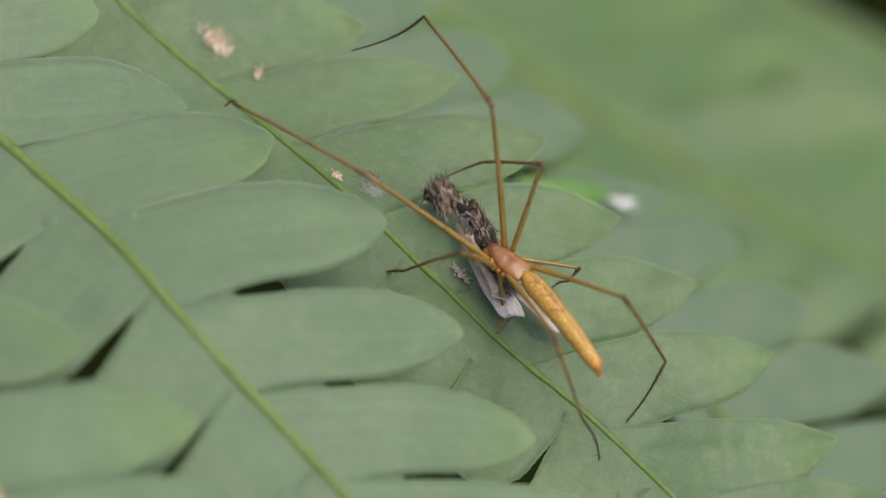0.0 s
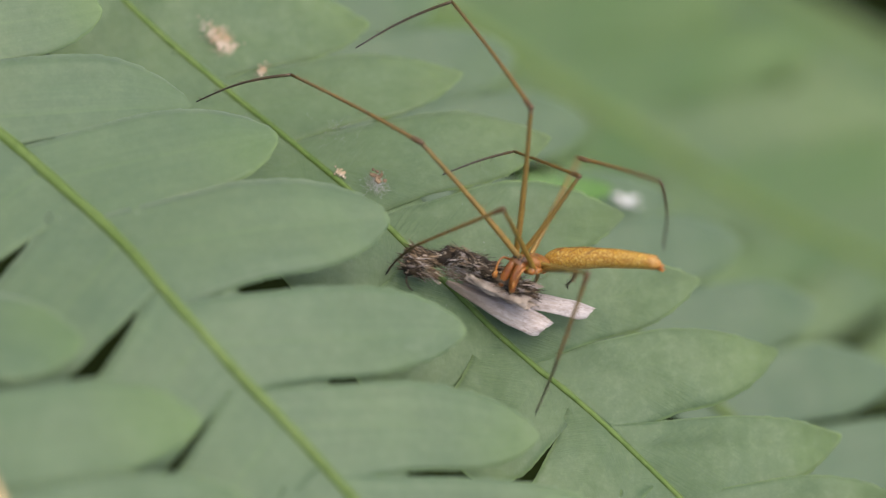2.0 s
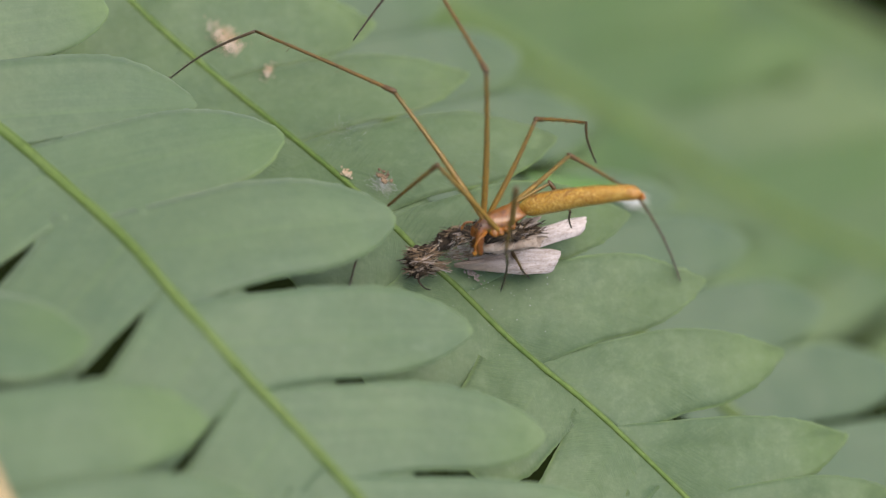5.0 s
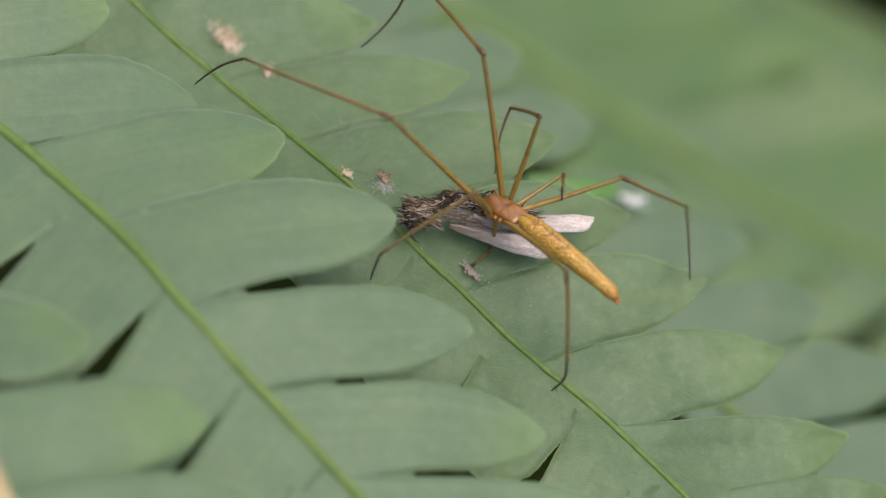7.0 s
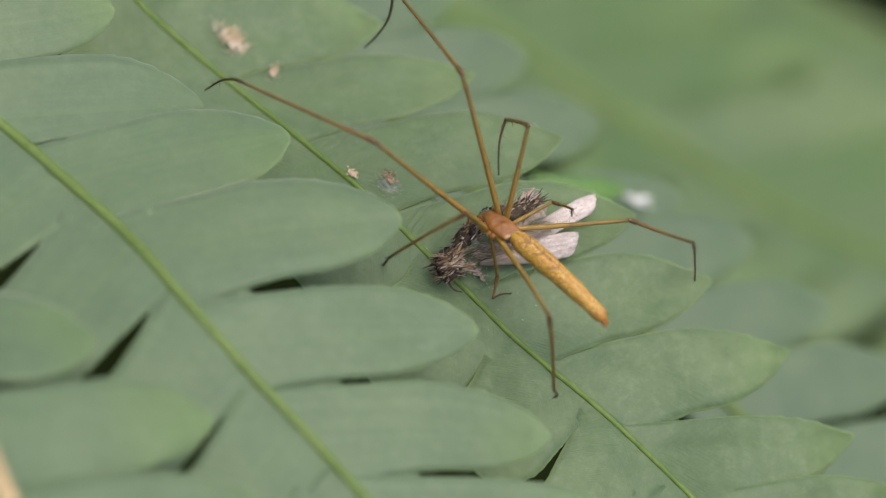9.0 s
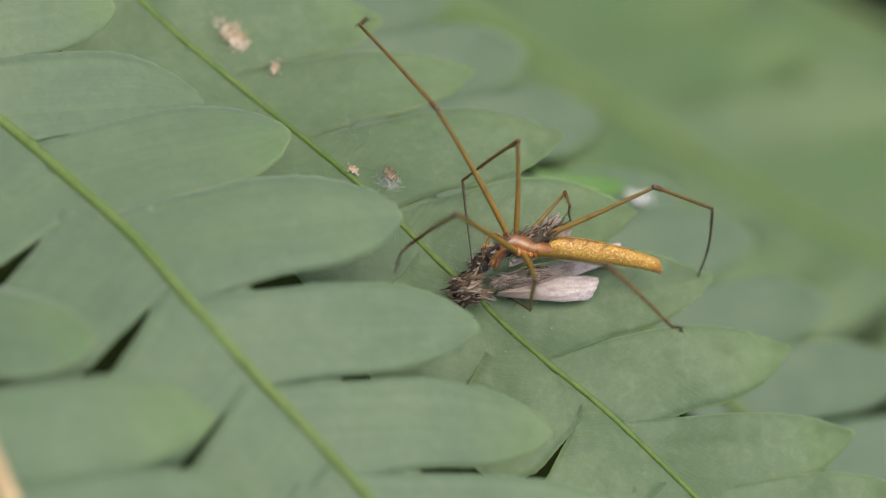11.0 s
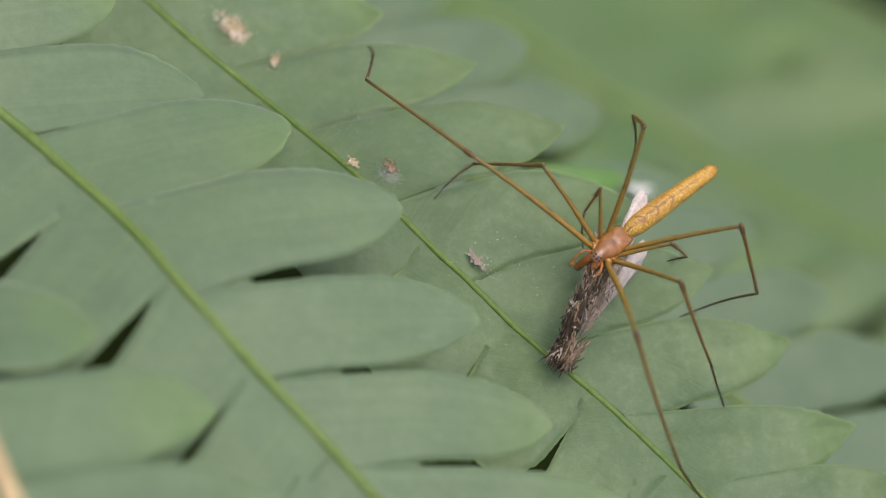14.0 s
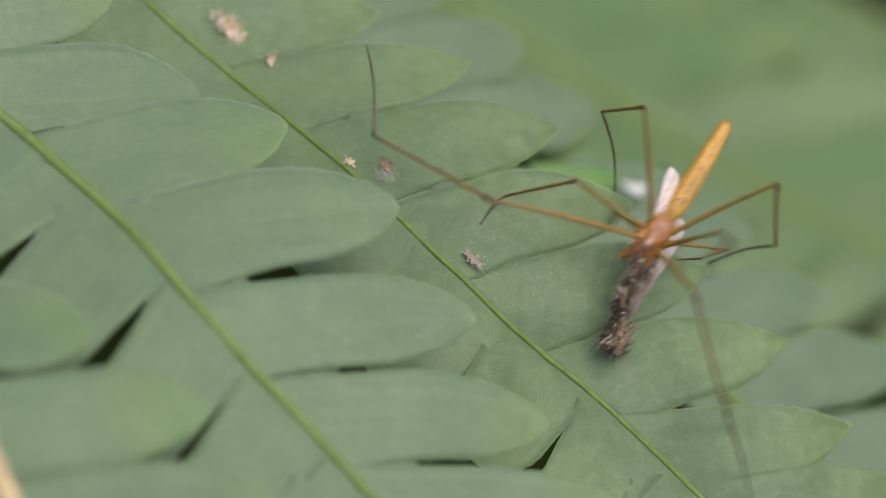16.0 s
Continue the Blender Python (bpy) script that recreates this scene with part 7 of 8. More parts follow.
    walk(legs["E"]["metatarsus"], bone(root, [
        (0, -12.11, 5.89, 1.83, -11.21, 7.98, -3.35), (0.3, -11.64, 6.32, 1.48, -11.65, 8.27, -3.83), (0.5, -11.64, 6.06, 1.52, -10.89, 8.14, -3.69),
        (0.8, -10.83, 5.46, 3.41, -11.11, 7.46, -1.87), (1, -10.33, 6.22, 2.45, -11.62, 7.79, -2.83), (1.3, -10.62, 5.82, 3.53, -12.25, 7.26, -1.7),
        (1.5, -10.67, 6.1, 3.12, -12.54, 7.38, -2.07), (1.8, -10.5, 6.72, 3.33, -13.35, 7.12, -1.54), (2, -9.42, 7.71, 2.15, -13.4, 7.19, -1.84),
        (2.3, -11.14, 6.75, 3.82, -13.75, 6.99, -1.2), (2.5, -10.6, 7.21, 3.53, -13.58, 7.22, -1.27), (2.7, -11.3, 7.61, 3.96, -13.91, 7.48, -1.06),
        (3, -9.67, 10.63, -0.2, -14.31, 7.38, -0.22), (3.3, -9.11, 10.48, -0.36, -13.92, 7.53, -0.86), (3.5, -9.63, 10.73, 0.46, -14.24, 7.6, -0.48),
        (3.7, -9.7, 11.68, -0.92, -14.17, 8.25, -1.48), (4, -9.19, 11.53, -0.71, -13.61, 8.71, -3.17),
        (4.5, -9.82, 11.25, -0.24, -14.03, 8.71, -3.04), (5, -11.34, 10.51, 0.74, -15.11, 8.6, -3.02), (5.5, -12.23, 9.73, 1.72, -15.18, 8.78, -3.01),
        (6, -12.12, 8.62, 2.9, -14.25, 8.48, -2.34), (6.5, -12, 8.03, 3.37, -13.79, 8.21, -1.99), (7, -12.95, 7.34, 4.09, -14.01, 7.95, -1.44),
        (7.5, -13.06, 7.13, 3.87, -13.89, 8.06, -1.65), (8, -12.85, 7.16, 2.77, -13.53, 8.43, -2.71), (8.5, -13.24, 6.73, 2.86, -13.47, 8.24, -2.59),
        (9, -13.28, 6.48, 3.1, -13.48, 8.03, -2.34), (9.5, -12.45, 5.88, 2.57, -13.01, 7.1, -2.93), (10, -9.96, 4.09, 1.44, -12.82, 2.84, -3.28),
        (10.5, -6.12, 1.28, 1.1, -9.28, -2.61, 3.73), (11, -3.01, -0.77, 1.38, -5.3, -4.21, 5.25), (11.3, -2.34, -1.13, 1.44, -4.52, -4.51, 5.42),
        (11.5, -4.02, -1.33, 1.34, -7.48, -4.09, 4.87), (11.7, -4.1, 0.01, 7.07, -5.92, -3.41, 2.94), (12, -3.05, -0.9, 6.34, -4.91, -2.91, 1.39),
        (12.2, -3.83, 0.52, 5.82, -5.61, -2.93, 1.7), (12.5, -3.78, 0.9, 5.03, -5.41, -2.61, 0.9), (12.8, -3.95, 0.04, 5.18, -4.99, -2.58, 0.28),
        (13, 2.53, 1.41, 2.42, 0.47, -2.14, 6.31), (13.2, 14.73, -12.66, 7.98, 19.65, -12.53, 5.18), (13.4, 14.66, -10.31, 6.96, 19.59, -11.49, 4.44),
        (13.5, 13.73, -12.3, 10.03, 18.24, -12.62, 6.62), (14, 10.66, -13.08, 4.28, 13.86, -13.09, -0.39),
        (14.5, 10.75, -13.2, 4.2, 13.82, -13.14, -0.55), (15, 10.37, -12.89, 4.21, 13.3, -13.03, -0.63),
        (15.5, 10.56, -13.39, 4.1, 13.58, -13.17, -0.68), (15.8, 10.52, -12.57, 3.91, 13.7, -13.05, -0.75),
        (16, 13.61, -10.06, 4.36, 16.44, -12.94, 0.39),
    ]))
    walk(legs["F"]["femur"], bone(root, [
        (0, 1.63, -1.93, 3.35, -1.84, -3.22, 7.92), (0.3, 1.76, -1.95, 3.31, -2.04, -3.19, 7.62), (0.5, 1.61, -2.28, 3.06, -1.29, -3.25, 8.08),
        (0.8, 2.8, -2.54, 3.18, 0.05, -2.82, 8.37), (1, 3.05, -2.81, 4.09, -0.23, -2.58, 8.96), (1.3, 2.98, -2.52, 4.16, -0.31, -2.62, 9.03),
        (1.5, 2.83, -2.57, 4, -0.55, -2.3, 8.8), (1.8, 2.97, -1.92, 4.21, -0.95, -1.25, 8.54), (2, 3.47, -2.38, 4.06, 0.03, -1.01, 8.63),
        (2.3, 2.26, -2.27, 3.86, -1.35, -1.38, 8.41), (2.5, 2.38, -2.09, 4.05, -1.07, -1.06, 8.71), (2.7, 1.89, -1.63, 4.54, -2.26, -0.38, 8.52),
        (3, 1.32, -1.36, 5.36, -3.02, 1.08, 8.48), (3.3, 1.57, -1.57, 5.44, -2.59, 0.74, 8.9), (3.5, 1.1, -1.49, 5.28, -3.28, 2.11, 6.84),
        (3.7, 0.86, -0.46, 5.23, -3.96, 1.72, 7.8), (4, 1.76, -0.13, 5.15, -3.13, 2.65, 6.88), (4.5, 1.57, -0.31, 4.99, -3.26, 2.25, 7.15),
        (5, 1.05, -0.58, 4.32, -3.5, 1.36, 7.51), (5.5, 0.81, -0.26, 3.26, -3.09, 0.75, 7.54), (6, 1.01, -0.1, 2.88, -2.18, 0.13, 7.81),
        (6.5, 1.08, -0.14, 2.82, -1.8, -0.21, 7.94), (7, 1, 0.85, 3.1, -1.74, -0.18, 8.21), (7.5, 1.06, 0.68, 3.05, -1.97, -0.34, 7.99),
        (8, 0.99, 0.28, 3, -2.07, -0.76, 7.92), (8.5, 0.61, 0.15, 2.98, -2.42, -1.02, 7.88), (9, 0.46, -0.08, 3.03, -2.41, -1.34, 8.01),
        (9.5, 0.66, -0.19, 2.94, -2.01, -1.72, 7.95), (10, 1.02, -0.48, 2.81, -1.15, -2.64, 7.83), (10.5, 1.69, -1.03, 2.96, 0.13, -3.84, 7.88),
        (11, 2.47, -1.34, 3.02, 1.38, -4.59, 7.8), (11.3, 2.71, -1.38, 3, 1.71, -4.71, 7.75), (11.5, 4.36, -1.85, 3.43, 2.64, -5.76, 7.47),
        (11.7, 5.55, -2.2, 3.57, 4.02, -5.79, 7.97), (12, 5.82, -2.19, 3.47, 6.84, -6.96, 6.75), (12.2, 5.55, -1.81, 3.18, 6.74, -5.49, 7.62),
        (12.5, 5.75, -1.68, 2.84, 6.65, -5.68, 7.05), (12.8, 5.51, -1.98, 2.98, 6.48, -5.56, 7.55), (13, 5.37, -1.98, 3.2, 6.47, -5.11, 8.05),
        (13.2, 7.29, -1.68, 3.43, 10.42, -2.68, 8.3), (13.4, 7.89, -1.64, 3.18, 11.56, -4.54, 6.74), (13.5, 8.01, -1.51, 2.97, 10.75, -4, 7.54),
        (14, 7.45, -1.51, 3.04, 9.36, -4.2, 7.9), (14.5, 7.59, -1.54, 3.03, 9.46, -4.45, 7.78), (15, 7.55, -1.52, 2.97, 9.3, -4.67, 7.61),
        (15.5, 7.11, -1.47, 2.87, 9.09, -4.71, 7.36), (15.8, 7.85, -1.16, 2.35, 9.56, -4.24, 7.05), (16, 10.42, -0.46, 3.01, 11.51, -1.5, 8.69),
    ]))
    walk(legs["F"]["tibia"], bone(root, [
        (0, -1.84, -3.22, 7.92, -2.97, -2.41, 2.3), (0.3, -2.04, -3.19, 7.62, -2.69, -2.22, 1.95), (0.5, -1.29, -3.25, 8.08, -2.07, -2.36, 2.42),
        (0.8, 0.05, -2.82, 8.37, -2.67, -2.66, 3.27), (1, -0.23, -2.58, 8.96, -2.31, -2.26, 3.56), (1.3, -0.31, -2.62, 9.03, -2.5, -2.42, 3.68),
        (1.5, -0.55, -2.3, 8.8, -2.48, -2.03, 3.35), (1.8, -0.95, -1.25, 8.54, -3.56, -2.05, 3.44), (2, 0.03, -1.01, 8.63, -3.04, -1.67, 3.76),
        (2.3, -1.35, -1.38, 8.41, -4.86, -2.38, 3.91), (2.5, -1.07, -1.06, 8.71, -4.14, -1.79, 3.85), (2.7, -2.26, -0.38, 8.52, -5.21, -1.76, 3.73),
        (3, -3.02, 1.08, 8.48, -3.79, 1.04, 2.74), (3.3, -2.59, 0.74, 8.9, -4.11, 0.47, 3.32), (3.5, -3.28, 2.11, 6.84, -4.02, 1.97, 1.1),
        (3.7, -3.96, 1.72, 7.8, -4.31, 1.72, 2.02), (4, -3.13, 2.65, 6.88, -3.79, 1.77, 1.2), (4.5, -3.26, 2.25, 7.15, -4.12, 1.38, 1.49),
        (5, -3.5, 1.36, 7.51, -4.83, 0.52, 1.94), (5.5, -3.09, 0.75, 7.54, -4.96, -0.04, 2.12), (6, -2.18, 0.13, 7.81, -4.5, -0.62, 2.56),
        (6.5, -1.8, -0.21, 7.94, -4.3, -0.94, 2.77), (7, -1.74, -0.18, 8.21, -5.71, -2.89, 4.97), (7.5, -1.97, -0.34, 7.99, -5.26, -2.27, 3.63),
        (8, -2.07, -0.76, 7.92, -5.01, -2.37, 3.2), (8.5, -2.42, -1.02, 7.88, -5.18, -2.56, 3.02), (9, -2.41, -1.34, 8.01, -4.76, -2.17, 2.78),
        (9.5, -2.01, -1.72, 7.95, -3.91, -2.41, 2.52), (10, -1.15, -2.64, 7.83, -1.83, -2.97, 2.09), (10.5, 0.13, -3.84, 7.88, 0.92, -3.73, 2.15),
        (11, 1.38, -4.59, 7.8, 3.14, -4.18, 2.3), (11.3, 1.71, -4.71, 7.75, 3.65, -4.24, 2.31), (11.5, 2.64, -5.76, 7.47, 3.76, -4.16, 2.02),
        (11.7, 4.02, -5.79, 7.97, 6.05, -8.3, 3.16), (12, 6.84, -6.96, 6.75, 10.8, -9.07, 3.09), (12.2, 6.74, -5.49, 7.62, 10.17, -8.19, 3.82),
        (12.5, 6.65, -5.68, 7.05, 9.99, -7.99, 2.92), (12.8, 6.48, -5.56, 7.55, 9.87, -8.25, 3.69), (13, 6.47, -5.11, 8.05, 8.96, -10.28, 7.22),
        (13.2, 10.42, -2.68, 8.3, 16.01, -2.98, 6.8), (13.4, 11.56, -4.54, 6.74, 15.31, -7.4, 3.38), (13.5, 10.75, -4, 7.54, 14.5, -7.52, 4.87),
        (14, 9.36, -4.2, 7.9, 12.59, -7.06, 4.04), (14.5, 9.46, -4.45, 7.78, 12.6, -7.52, 4.01), (15, 9.3, -4.67, 7.61, 12.54, -7.36, 3.63),
        (15.5, 9.09, -4.71, 7.36, 12.44, -7.42, 3.48), (15.8, 9.56, -4.24, 7.05, 12.82, -6.94, 3.1), (16, 11.51, -1.5, 8.69, 14.53, -0.32, 3.9),
    ]))
    walk(legs["F"]["metatarsus"], bone(root, [
        (0, -2.97, -2.41, 2.3, -3.15, -1.41, -2.45), (0.3, -2.69, -2.22, 1.95, -2.91, -1.23, -2.81), (0.5, -2.07, -2.36, 2.42, -2.88, -1.61, -2.32),
        (0.8, -2.67, -2.66, 3.27, -2.7, -1.86, -1.53), (1, -2.31, -2.26, 3.56, -2.79, -2.06, -1.27), (1.3, -2.5, -2.42, 3.68, -2.89, -2.11, -1.16),
        (1.5, -2.48, -2.03, 3.35, -3.02, -1.97, -1.48), (1.8, -3.56, -2.05, 3.44, -3.27, -1.9, -1.41), (2, -3.04, -1.67, 3.76, -3.26, -2.12, -1.07),
        (2.3, -4.86, -2.38, 3.91, -4.13, -2.19, -0.89), (2.5, -4.14, -1.79, 3.85, -3.82, -2.1, -0.99), (2.7, -5.21, -1.76, 3.73, -4.31, -2.02, -1.04),
        (3, -3.79, 1.04, 2.74, -4.41, -1.93, -1.05), (3.3, -4.11, 0.47, 3.32, -4.33, -2.03, -0.84), (3.5, -4.02, 1.97, 1.1, -5.35, -2.7, 0.95),
        (3.7, -4.31, 1.72, 2.02, -5.77, -2.9, 1.62), (4, -3.79, 1.77, 1.2, -5.24, -2.87, 1.36), (4.5, -4.12, 1.38, 1.49, -5.5, -3.27, 1.09),
        (5, -4.83, 0.52, 1.94, -5.85, -3.75, -0.14), (5.5, -4.96, -0.04, 2.12, -5.25, -2.78, -1.89), (6, -4.5, -0.62, 2.56, -4.22, -1.84, -2.13),
        (6.5, -4.3, -0.94, 2.77, -3.85, -1.64, -2.01), (7, -5.71, -2.89, 4.97, -4.68, -2.52, 0.23), (7.5, -5.26, -2.27, 3.63, -4.27, -1.92, -1.11),
        (8, -5.01, -2.37, 3.2, -3.98, -1.79, -1.51), (8.5, -5.18, -2.56, 3.02, -4.04, -1.69, -1.63), (9, -4.76, -2.17, 2.78, -3.9, -1.57, -1.97),
        (9.5, -3.91, -2.41, 2.52, -3.22, -1.61, -2.22), (10, -1.83, -2.97, 2.09, -1.53, -1.67, -2.59), (10.5, 0.92, -3.73, 2.15, 0.76, -1.91, -2.35),
        (11, 3.14, -4.18, 2.3, 2.64, -2, -2.02), (11.3, 3.65, -4.24, 2.31, 3.09, -2, -1.97), (11.5, 3.76, -4.16, 2.02, 4.12, -2.17, -2.4),
        (11.7, 6.05, -8.3, 3.16, 9.24, -8.84, -0.46), (12, 10.8, -9.07, 3.09, 14.75, -9.84, 0.37), (12.2, 10.17, -8.19, 3.82, 13.38, -10.46, 0.96),
        (12.5, 9.99, -7.99, 2.92, 13.06, -10.37, -0.01), (12.8, 9.87, -8.25, 3.69, 12.81, -10.65, 0.67),
        (13, 8.96, -10.28, 7.22, 11.71, -11.22, 3.32), (13.2, 16.01, -2.98, 6.8, 18.99, -3.24, 2.97), (13.4, 15.31, -7.4, 3.38, 17.37, -7.22, -1.02),
        (13.5, 14.5, -7.52, 4.87, 16.59, -7.7, 0.49), (14, 12.59, -7.06, 4.04, 15.07, -8.02, -0.03), (14.5, 12.6, -7.52, 4.01, 14.69, -8.4, -0.29),
        (15, 12.54, -7.36, 3.63, 14.76, -8.25, -0.6), (15.5, 12.44, -7.42, 3.48, 14.81, -8.21, -0.68), (15.8, 12.82, -6.94, 3.1, 15.03, -8.07, -1.08),
        (16, 14.53, -0.32, 3.9, 14.42, 0.37, -0.91),
    ]))
    walk(legs["G"]["femur"], bone(root, [
        (0, 1.85, -2.21, 3.55, 3.09, -3.66, 0.74), (0.3, 1.93, -2.21, 3.55, 3.16, -3.24, 0.55), (0.5, 1.74, -2.54, 3.33, 3.27, -2.49, 0.29),
        (0.8, 3.18, -2.66, 3.17, 4.06, -3.58, 0.02), (1, 3.39, -2.75, 3.87, 4.96, -2.49, 0.88), (1.5, 3.15, -2.43, 3.81, 4.6, -1.91, 0.78),
        (2, 3.79, -2.24, 3.86, 4.71, -1.83, 0.62), (2.5, 2.71, -1.97, 3.86, 3.89, -1.44, 0.72), (3, 1.56, -1.09, 5.19, 2.58, -1.49, 1.97),
        (3.5, 1.32, -1.2, 5.12, -0.02, -1.47, 2.01), (4, 2.02, 0.15, 5.03, 2.79, 0.05, 1.72), (4.5, 1.86, -0.05, 4.9, 2.84, -0.12, 1.65),
        (5, 1.4, -0.39, 4.38, 2.86, -0.41, 1.31), (5.5, 1.1, -0.29, 3.54, 3.11, -0.24, 0.79), (6, 1.17, -0.25, 3.21, 3.57, -0.15, 0.81),
        (6.5, 1.21, -0.32, 3.15, 3.75, -0.19, 0.9), (7, 1.18, 0.6, 3.36, 2.11, 0.1, 0.13), (7.5, 1.23, 0.44, 3.32, 2.13, 0.23, 0.05),
        (8, 1.14, 0.04, 3.28, 2.6, 0.11, 0.21), (8.5, 0.77, -0.08, 3.26, 1.91, -0.85, 0.15), (9, 0.59, -0.34, 3.3, 2, -1.64, 0.49),
        (9.5, 0.83, -0.44, 3.2, 2.23, -1.58, 0.31), (10, 1.32, -0.67, 3, 2.66, -1.42, -0.04), (10.5, 2.08, -1.09, 3.01, 3.34, -1.38, -0.13),
        (11, 2.87, -1.32, 2.98, 4.05, -1.27, -0.21), (11.5, 4.74, -1.72, 3.37, 5.9, -1.62, 0.18), (11.7, 5.93, -2.09, 3.53, 8.13, -2.97, 1.08),
        (12, 6.2, -2.07, 3.41, 8.41, -4.17, 1.9), (12.2, 5.91, -1.64, 3.19, 9.16, -1.78, 2.2), (12.5, 6.08, -1.46, 2.91, 9.4, -2.12, 2.63),
        (12.8, 5.81, -1.73, 3.01, 9.08, -2.53, 3.51), (13, 5.65, -1.7, 3.15, 8.89, -2.14, 4.08), (13.2, 7.56, -1.39, 3.4, 10.75, -2.17, 4.42),
        (13.4, 8.2, -1.38, 3.15, 11.41, -2.34, 4.12), (13.5, 8.3, -1.23, 2.95, 8.3, -3.07, 5.81), (14, 7.74, -1.24, 2.99, 9.87, -1.21, 5.63),
        (14.5, 7.88, -1.27, 2.98, 11.1, -1.44, 4.03), (15, 7.83, -1.23, 2.93, 11.04, -1.03, 4.04), (15.5, 7.38, -1.17, 2.85, 10.48, -0.88, 4.21),
        (15.8, 8.04, -0.81, 2.3, 11.45, -0.66, 3.78), (16, 10.66, -0.15, 2.96, 13.4, -0.86, 4.84),
    ]))
    walk(legs["G"]["tibia"], bone(root, [
        (0, 3.09, -3.66, 0.74, 2.36, -5.02, 1.85), (0.3, 3.16, -3.24, 0.55, 2.19, -4.71, 1.28), (0.5, 3.27, -2.49, 0.29, 2.42, -4.15, 0.66),
        (0.8, 4.06, -3.58, 0.02, 3.27, -5.05, 0.92), (1, 4.96, -2.49, 0.88, 4.37, -3.9, 2.01), (1.5, 4.6, -1.91, 0.78, 4.48, -3.43, 1.92),
        (2, 4.71, -1.83, 0.62, 4.12, -3.35, 1.59), (2.5, 3.89, -1.44, 0.72, 3.54, -3.07, 1.63), (3, 2.58, -1.49, 1.97, 3.1, -1.59, 0.14),
        (3.5, -0.02, -1.47, 2.01, 0.45, -1.91, 0.22), (4, 2.79, 0.05, 1.72, 3, -1.44, 2.87), (4.5, 2.84, -0.12, 1.65, 2.99, -1.6, 2.84),
        (5, 2.86, -0.41, 1.31, 2.91, -1.81, 2.59), (5.5, 3.11, -0.24, 0.79, 3.03, -1.55, 2.17), (6, 3.57, -0.15, 0.81, 3.38, -1.37, 2.25),
        (6.5, 3.75, -0.19, 0.9, 3.52, -1.37, 2.36), (7, 2.11, 0.1, 0.13, 0.9, -1.19, 0.82), (7.5, 2.13, 0.23, 0.05, 0.9, -1.16, 0.4),
        (8, 2.6, 0.11, 0.21, 1.35, -1.28, 0.55), (8.5, 1.91, -0.85, 0.15, 1.86, -2.56, 0.96), (9, 2, -1.64, 0.49, 1.42, -3.22, 1.37),
        (9.5, 2.23, -1.58, 0.31, 1.58, -3.22, 1.01), (10, 2.66, -1.42, -0.04, 1.85, -3.13, 0.14), (10.5, 3.34, -1.38, -0.13, 2.43, -2.99, -0.58),
        (11, 4.05, -1.27, -0.21, 3.12, -2.72, -1.03), (11.5, 5.9, -1.62, 0.18, 4.96, -3.07, -0.73), (11.7, 8.13, -2.97, 1.08, 7.19, -4.44, 1.82),
        (12, 8.41, -4.17, 1.9, 6.61, -4.76, 1.73), (12.2, 9.16, -1.78, 2.2, 8.86, -3.07, 3.56), (12.5, 9.4, -2.12, 2.63, 8.7, -3.63, 3.54),
        (12.8, 9.08, -2.53, 3.51, 8.41, -3.53, 4.99), (13, 8.89, -2.14, 4.08, 8.16, -3.25, 5.44), (13.2, 10.75, -2.17, 4.42, 9.72, -3.06, 5.74),
        (13.4, 11.41, -2.34, 4.12, 10.35, -3.1, 5.5), (13.5, 8.3, -3.07, 5.81, 9.26, -2.72, 4.21), (14, 9.87, -1.21, 5.63, 11.22, -1.3, 4.29),
        (14.5, 11.1, -1.44, 4.03, 10.31, -2.53, 5.37), (15, 11.04, -1.03, 4.04, 10.15, -2.2, 5.24), (15.5, 10.48, -0.88, 4.21, 9.76, -2.17, 5.41),
        (15.8, 11.45, -0.66, 3.78, 10.66, -1.54, 5.27), (16, 13.4, -0.86, 4.84, 11.79, -1.74, 5.33),
    ]))
